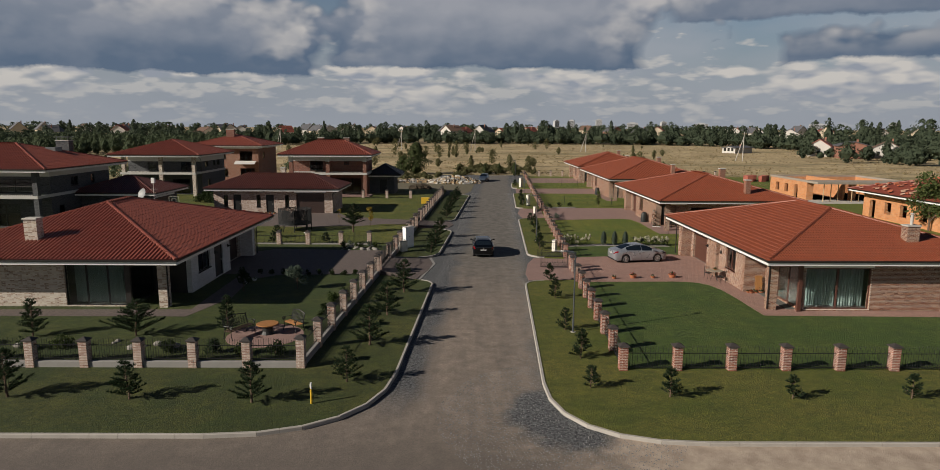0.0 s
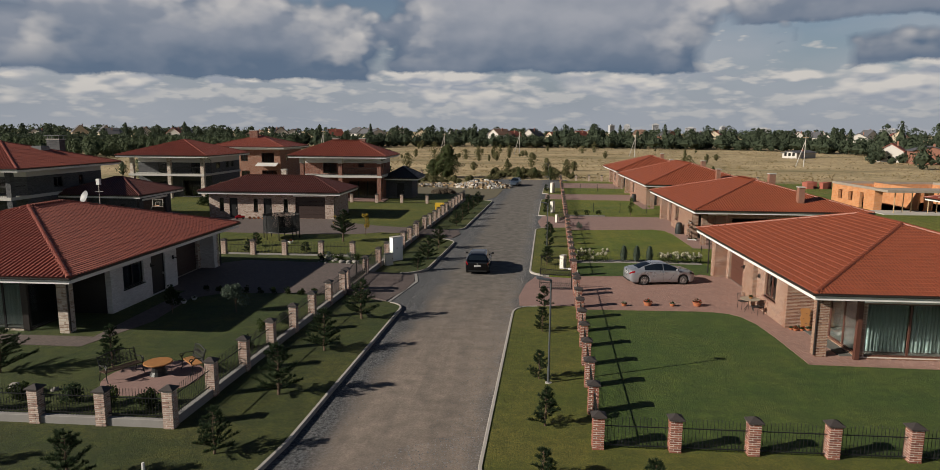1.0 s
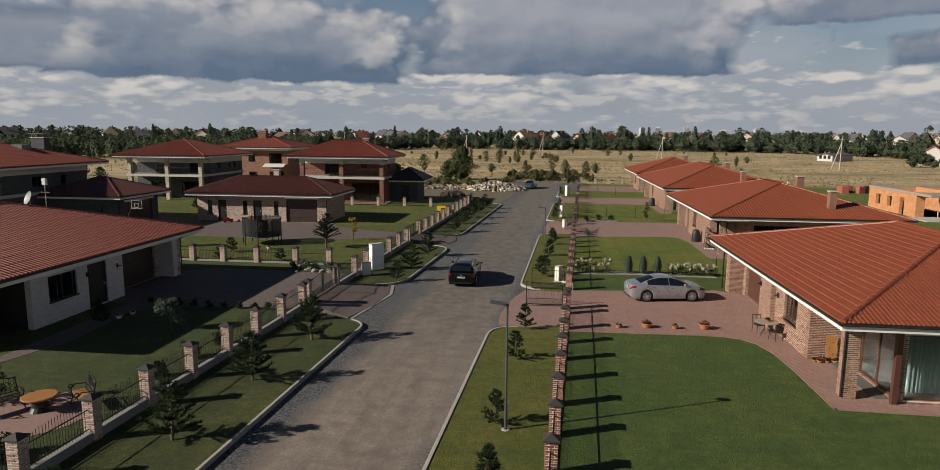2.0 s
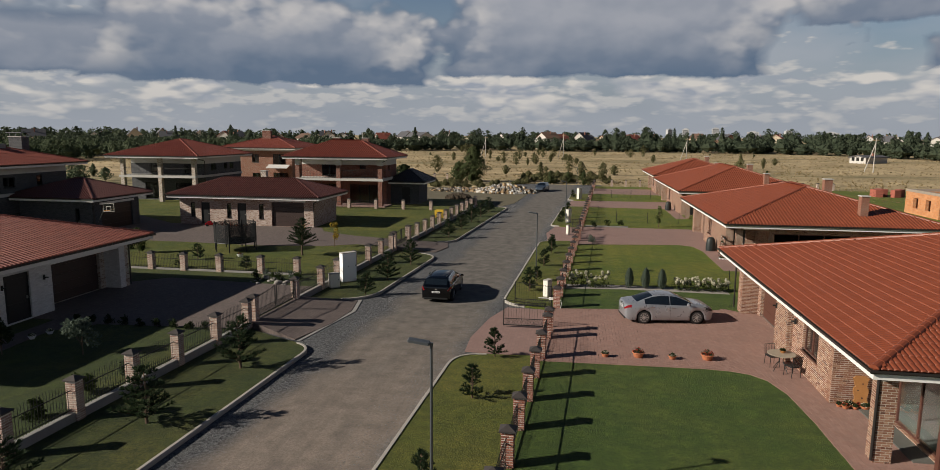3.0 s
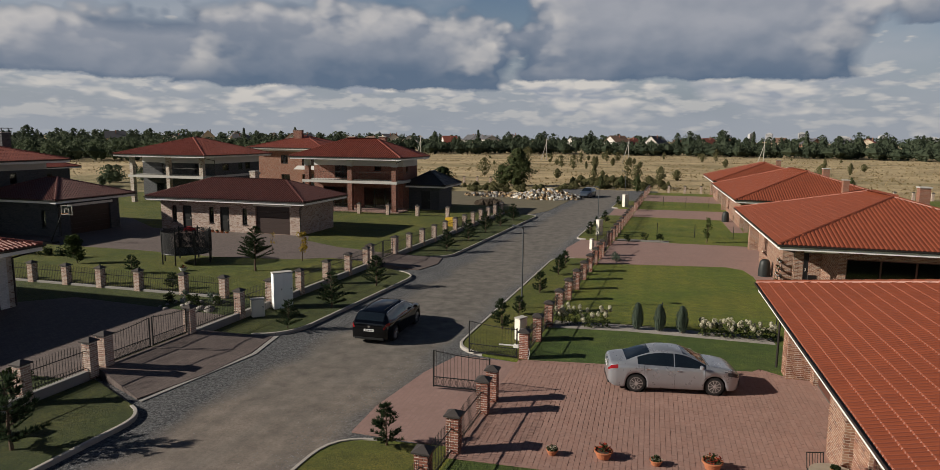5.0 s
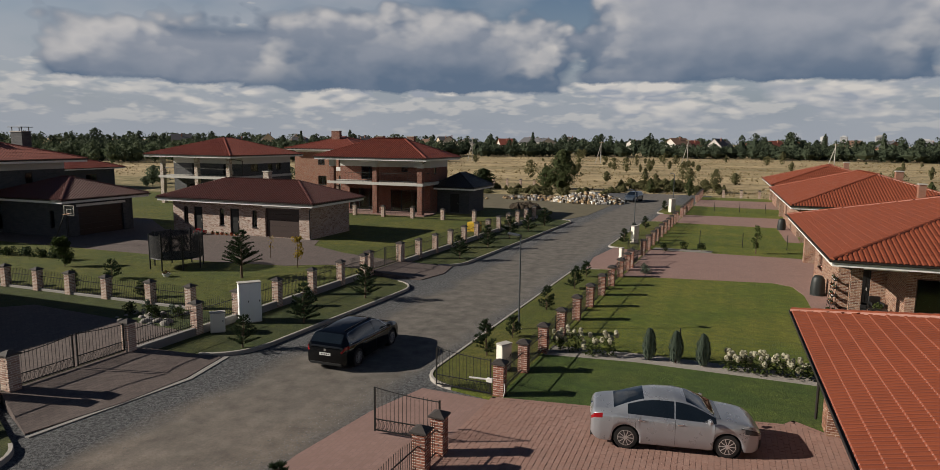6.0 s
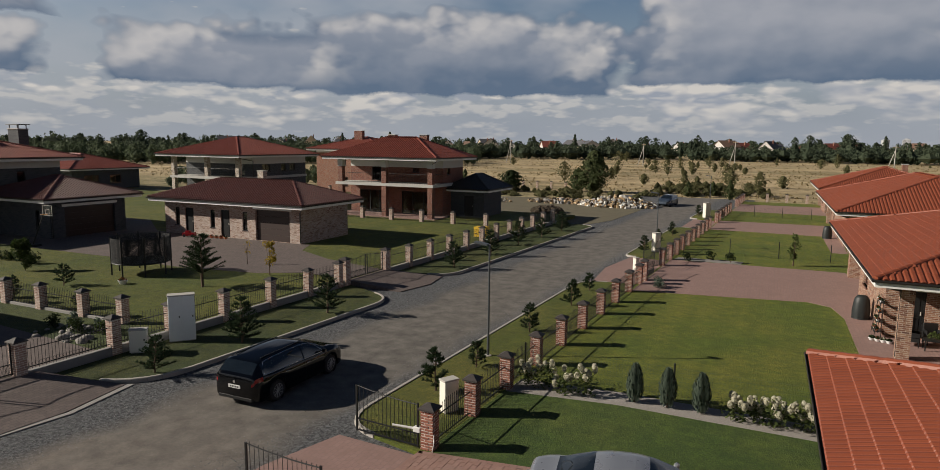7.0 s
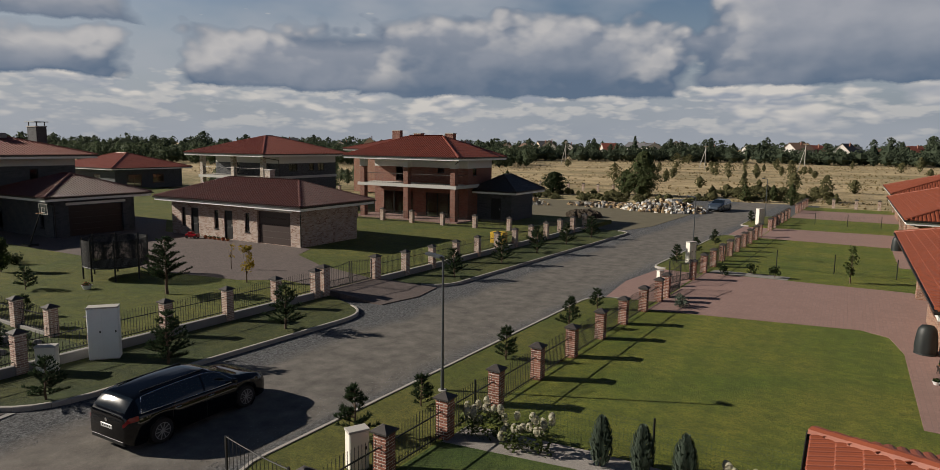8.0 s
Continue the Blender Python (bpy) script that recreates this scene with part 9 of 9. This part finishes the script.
for k in range(620):
    az = -52 + 100 * rt.random()
    far = 430 if az > -8 else 430 - (-8 - az) * 2.4
    if az > 18:
        far = 430 - (az - 18) * 7.5
    d = far + rt.uniform(-10, 85)
    h = rt.uniform(7.0, 15.5) * (0.75 if rt.random() < 0.5 else 1.0) * (0.8 if az < -14 else 1.0)
    if -5 < az < -1.2 or -0.6 < az < 2 or gap_in_woods(az):
        h *= 0.5
    spots.append((*polar(az, d), h, h * rt.uniform(0.26, 0.44)))
wood("far_woods", "dark green belt of trees beyond the meadow", spots, LEAF_F, 9, 0.46, 340, 0.16)
spots = []
for k in range(760):
    az = -50 + 95 * rt.random()
    far = 405 if az > -8 else 405 - (-8 - az) * 2.4
    if az > 18:
        far = 405 - (az - 18) * 7.5
    d = far + rt.uniform(-15, 25)
    h = rt.uniform(4.0, 8.5)
    spots.append((*polar(az, d), h, h * rt.uniform(0.55, 0.85)))
wood("far_woods", "lighter green young trees at the meadow's edge", spots, LEAF_F, 10, 0.48, 150, 0.1)
spots = []
for k in range(520):
    az = -66 + 120 * rt.random()
    d = rt.uniform(560, 1250)
    h = rt.uniform(8.0, 14.0)
    spots.append((*polar(az, d), h, h * rt.uniform(0.5, 0.9)))
wood("far_woods", "hazy dark trees on the horizon among the villages", spots, LEAF_F, 14, 1.1, 90, 0.1)
spots = []
for k in range(760):
    az = -60 + 38 * rt.random()
    d = rt.uniform(255, 400)
    h = rt.uniform(4.0, 7.4)
    spots.append((*polar(az, d), h, h * rt.uniform(0.35, 0.5)))
wood("near_woods", "dense mixed woods behind the houses", spots, LEAF_N, 11, 0.36, 230, 0.12)
spots = []
for k in range(120):
    az = 27 + 24 * rt.random()
    d = rt.uniform(205, 340)
    h = rt.uniform(2.0, 4.2) if rt.random() < 0.75 else rt.uniform(4.5, 7.5)
    spots.append((*polar(az, d), h, h * rt.uniform(0.45, 0.65)))
wood("near_woods", "bushy green trees round the village houses", spots, LEAF_F, 12, 0.36, 420, 0.15)
spots = [(rt.uniform(-95, -42), rt.uniform(118, 170), rt.uniform(1.4, 3.6), rt.uniform(1.0, 2.2)) for k in range(46)]
spots = [q for q in spots if not (-101 < q[0] < -79 and q[1] < 124) and not (-56 < q[0] < -38 and q[1] < 146)]
wood("garden_bushes", "green bushes in the rough grass behind the houses", spots, LEAF_N, 15, 0.17, 420, 0.1, 0.5)
LEAF_O = m_leaf("meadow_bush_leaves", (0.10, 0.105, 0.046), (0.19, 0.175, 0.085))
LEAF_M = m_leaf("meadow_tree_leaves", (0.055, 0.078, 0.030), (0.115, 0.13, 0.055))
spots = [(-14.7, 238, 3.9, 2.0), (-9.3, 224, 4.4, 1.7), (0.9, 173, 3.1, 1.5), (-7.9, 180, 2.3, 1.0), (-4.7, 299, 4.5, 1.8), (-0.5, 300, 4.0, 1.8), (14.4, 157, 4.1, 1.3), (10.1, 158, 4.3, 1.2), (38, 316, 5.0, 2.8), (33, 321, 3.6, 2.2), (-3.8, 234, 3.4, 1.2), (-26, 240, 6.4, 2.6), (-75, 280, 2.6, 2.6)]
spots += [(rt.uniform(-3, 16), rt.uniform(151, 176), rt.uniform(0.5, 1.5), rt.uniform(0.6, 1.3)) for k in range(60)]
spots += [(rt.uniform(-26, 0), rt.uniform(137, 152), rt.uniform(0.4, 1.0), rt.uniform(0.5, 1.1)) for k in range(50)]
for k in range(44):
    az = -14 + 30 * rt.random()
    d = rt.uniform(150, 380)
    h = rt.uniform(1.0, 3.4) if rt.random() < 0.85 else rt.uniform(3.5, 5.0)
    spots.append((*polar(az, d), h, h * rt.uniform(0.3, 0.5)))
wood("meadow_shrubs", "scattered young trees and bushes on the meadow", spots, LEAF_O, 13, 0.16, 520, 0.25, 0.3)
bushy("meadow_tree", "dense bushy green tree at the meadow's edge", (-12.1, 153.5, -0.15), 7.2, 2.9, 301, LEAF_M, "trees behind the rubble", 9000, 0.15, 0.02, 0.40, 0.5, 6)
bushy("meadow_tree", "dense bushy green tree at the meadow's edge", (-15.0, 155.0, -0.15), 4.0, 2.0, 302, LEAF_M, "trees behind the rubble", 3000, 0.15)
bushy("meadow_tree", "round dark bush beside the grey garage", (-25.0, 148.0, -0.15), 3.6, 2.2, 303, LEAF_D, "trees behind the rubble", 3000, 0.15, 0.02, 0.45, 0.5)
for k, (x, y, h) in enumerate(((4.0, 152, 2.6), (7.5, 156, 2.4), (-35, 150, 3.5), (10.5, 148.5, 3.0), (45, 152, 3.2))):
    bushy("meadow_shrub", "young green tree in the dry grass", (x, y, -0.15), h, h * 0.3, 310 + k, LEAF_M, "young trees near the road's end", 900, 0.11)

# dry grass tufts over the meadow and loose stones along the road's edges
rg = random.Random(21)
tufts = MB()
for _ in range(16000):
    az, d = radians(rg.uniform(-44, 46)), 128 + 300 * rg.random() ** 1.5
    x, y = 10 + d * math.sin(az), 5 + d * math.cos(az)
    if y < 149 and x < 41 or (46 < x < 72 and 60 < y < 116) or (-112 < x < -34 and y < 165) or (-36 < x < 4 and y < 142):
        continue
    if math.sin(x * 0.11 + 1.7 * math.sin(y * 0.045)) + math.sin(y * 0.16 + 1.3 * math.sin(x * 0.05)) < rg.uniform(-1.5, 1.0):
        continue
    s = rg.uniform(0.10, 0.27) * (1 + d / 500)
    for q in range(4):
        a = rg.uniform(0, math.pi)
        dx, dy, jx = math.cos(a) * s * 0.5, math.sin(a) * s * 0.5, rg.uniform(-0.5, 0.5) * s
        px, py = x + rg.uniform(-0.5, 0.5) * s, y + rg.uniform(-0.5, 0.5) * s
        tufts.add([(px - dx, py - dy, -0.17), (px + dx, py + dy, -0.17), (px + jx, py + jx * 0.5, -0.16 + s * rg.uniform(0.7, 1.3))], [(0, 1, 2)])
tagged(part("meadow_grass", tufts, REED), "tufts of dry straw-coloured grass", "grass", "", "stuff")
grit = MB()
for _ in range(22000):
    y = rg.uniform(30, 110)
    left = rg.random() < 0.5
    off = abs(rg.gauss(0, 0.75)) + 0.03
    x = kL(y) + off if left else kR(y) - off
    if (not left and x > kR(y) - 0.03) or (left and x < kL(y) + 0.03):
        continue
    s = rg.uniform(0.010, 0.028)
    a, b = rg.uniform(0, 6.28), rg.uniform(0.6, 1.0)
    cx, sx = math.cos(a) * s, math.sin(a) * s
    z0 = ROAD_Z - 0.003
    grit.add([(x + cx, y + sx, z0), (x - sx * b, y + cx * b, z0), (x - cx, y - sx, z0), (x + sx * b, y - cx * b, z0), (x, y, z0 + s * 0.9)], [(0, 1, 4), (1, 2, 4), (2, 3, 4), (3, 0, 4)])
for _ in range(9000):
    ang, far = rg.uniform(0, math.tau), math.sqrt(rg.random())
    x, y = 3.2 + 4.6 * far * math.cos(ang), 25.0 + 5.5 * far * math.sin(ang)
    if inside(RIGHT_EDGE, x - 0.05, y + 0.05) or inside(RIGHT_EDGE, x + 0.06, y):
        continue
    s, b, a = rg.uniform(0.012, 0.036), rg.uniform(0.6, 1.0), rg.uniform(0, math.tau)
    cx, sx = math.cos(a) * s, math.sin(a) * s
    z0 = ROAD_Z - 0.003
    grit.add([(x + cx, y + sx, z0), (x - sx * b, y + cx * b, z0), (x - cx, y - sx, z0), (x + sx * b, y - cx * b, z0), (x, y, z0 + s * 0.9)], [(0, 1, 4), (1, 2, 4), (2, 3, 4), (3, 0, 4)])
tagged(part("road_gravel", grit, m_piece("grey_gravel", [(0.10, 0.10, 0.11), (0.20, 0.20, 0.20), (0.30, 0.29, 0.28)], 0.9, island=True)), "loose grey gravel along the road's edges", "gravel", "", "stuff")
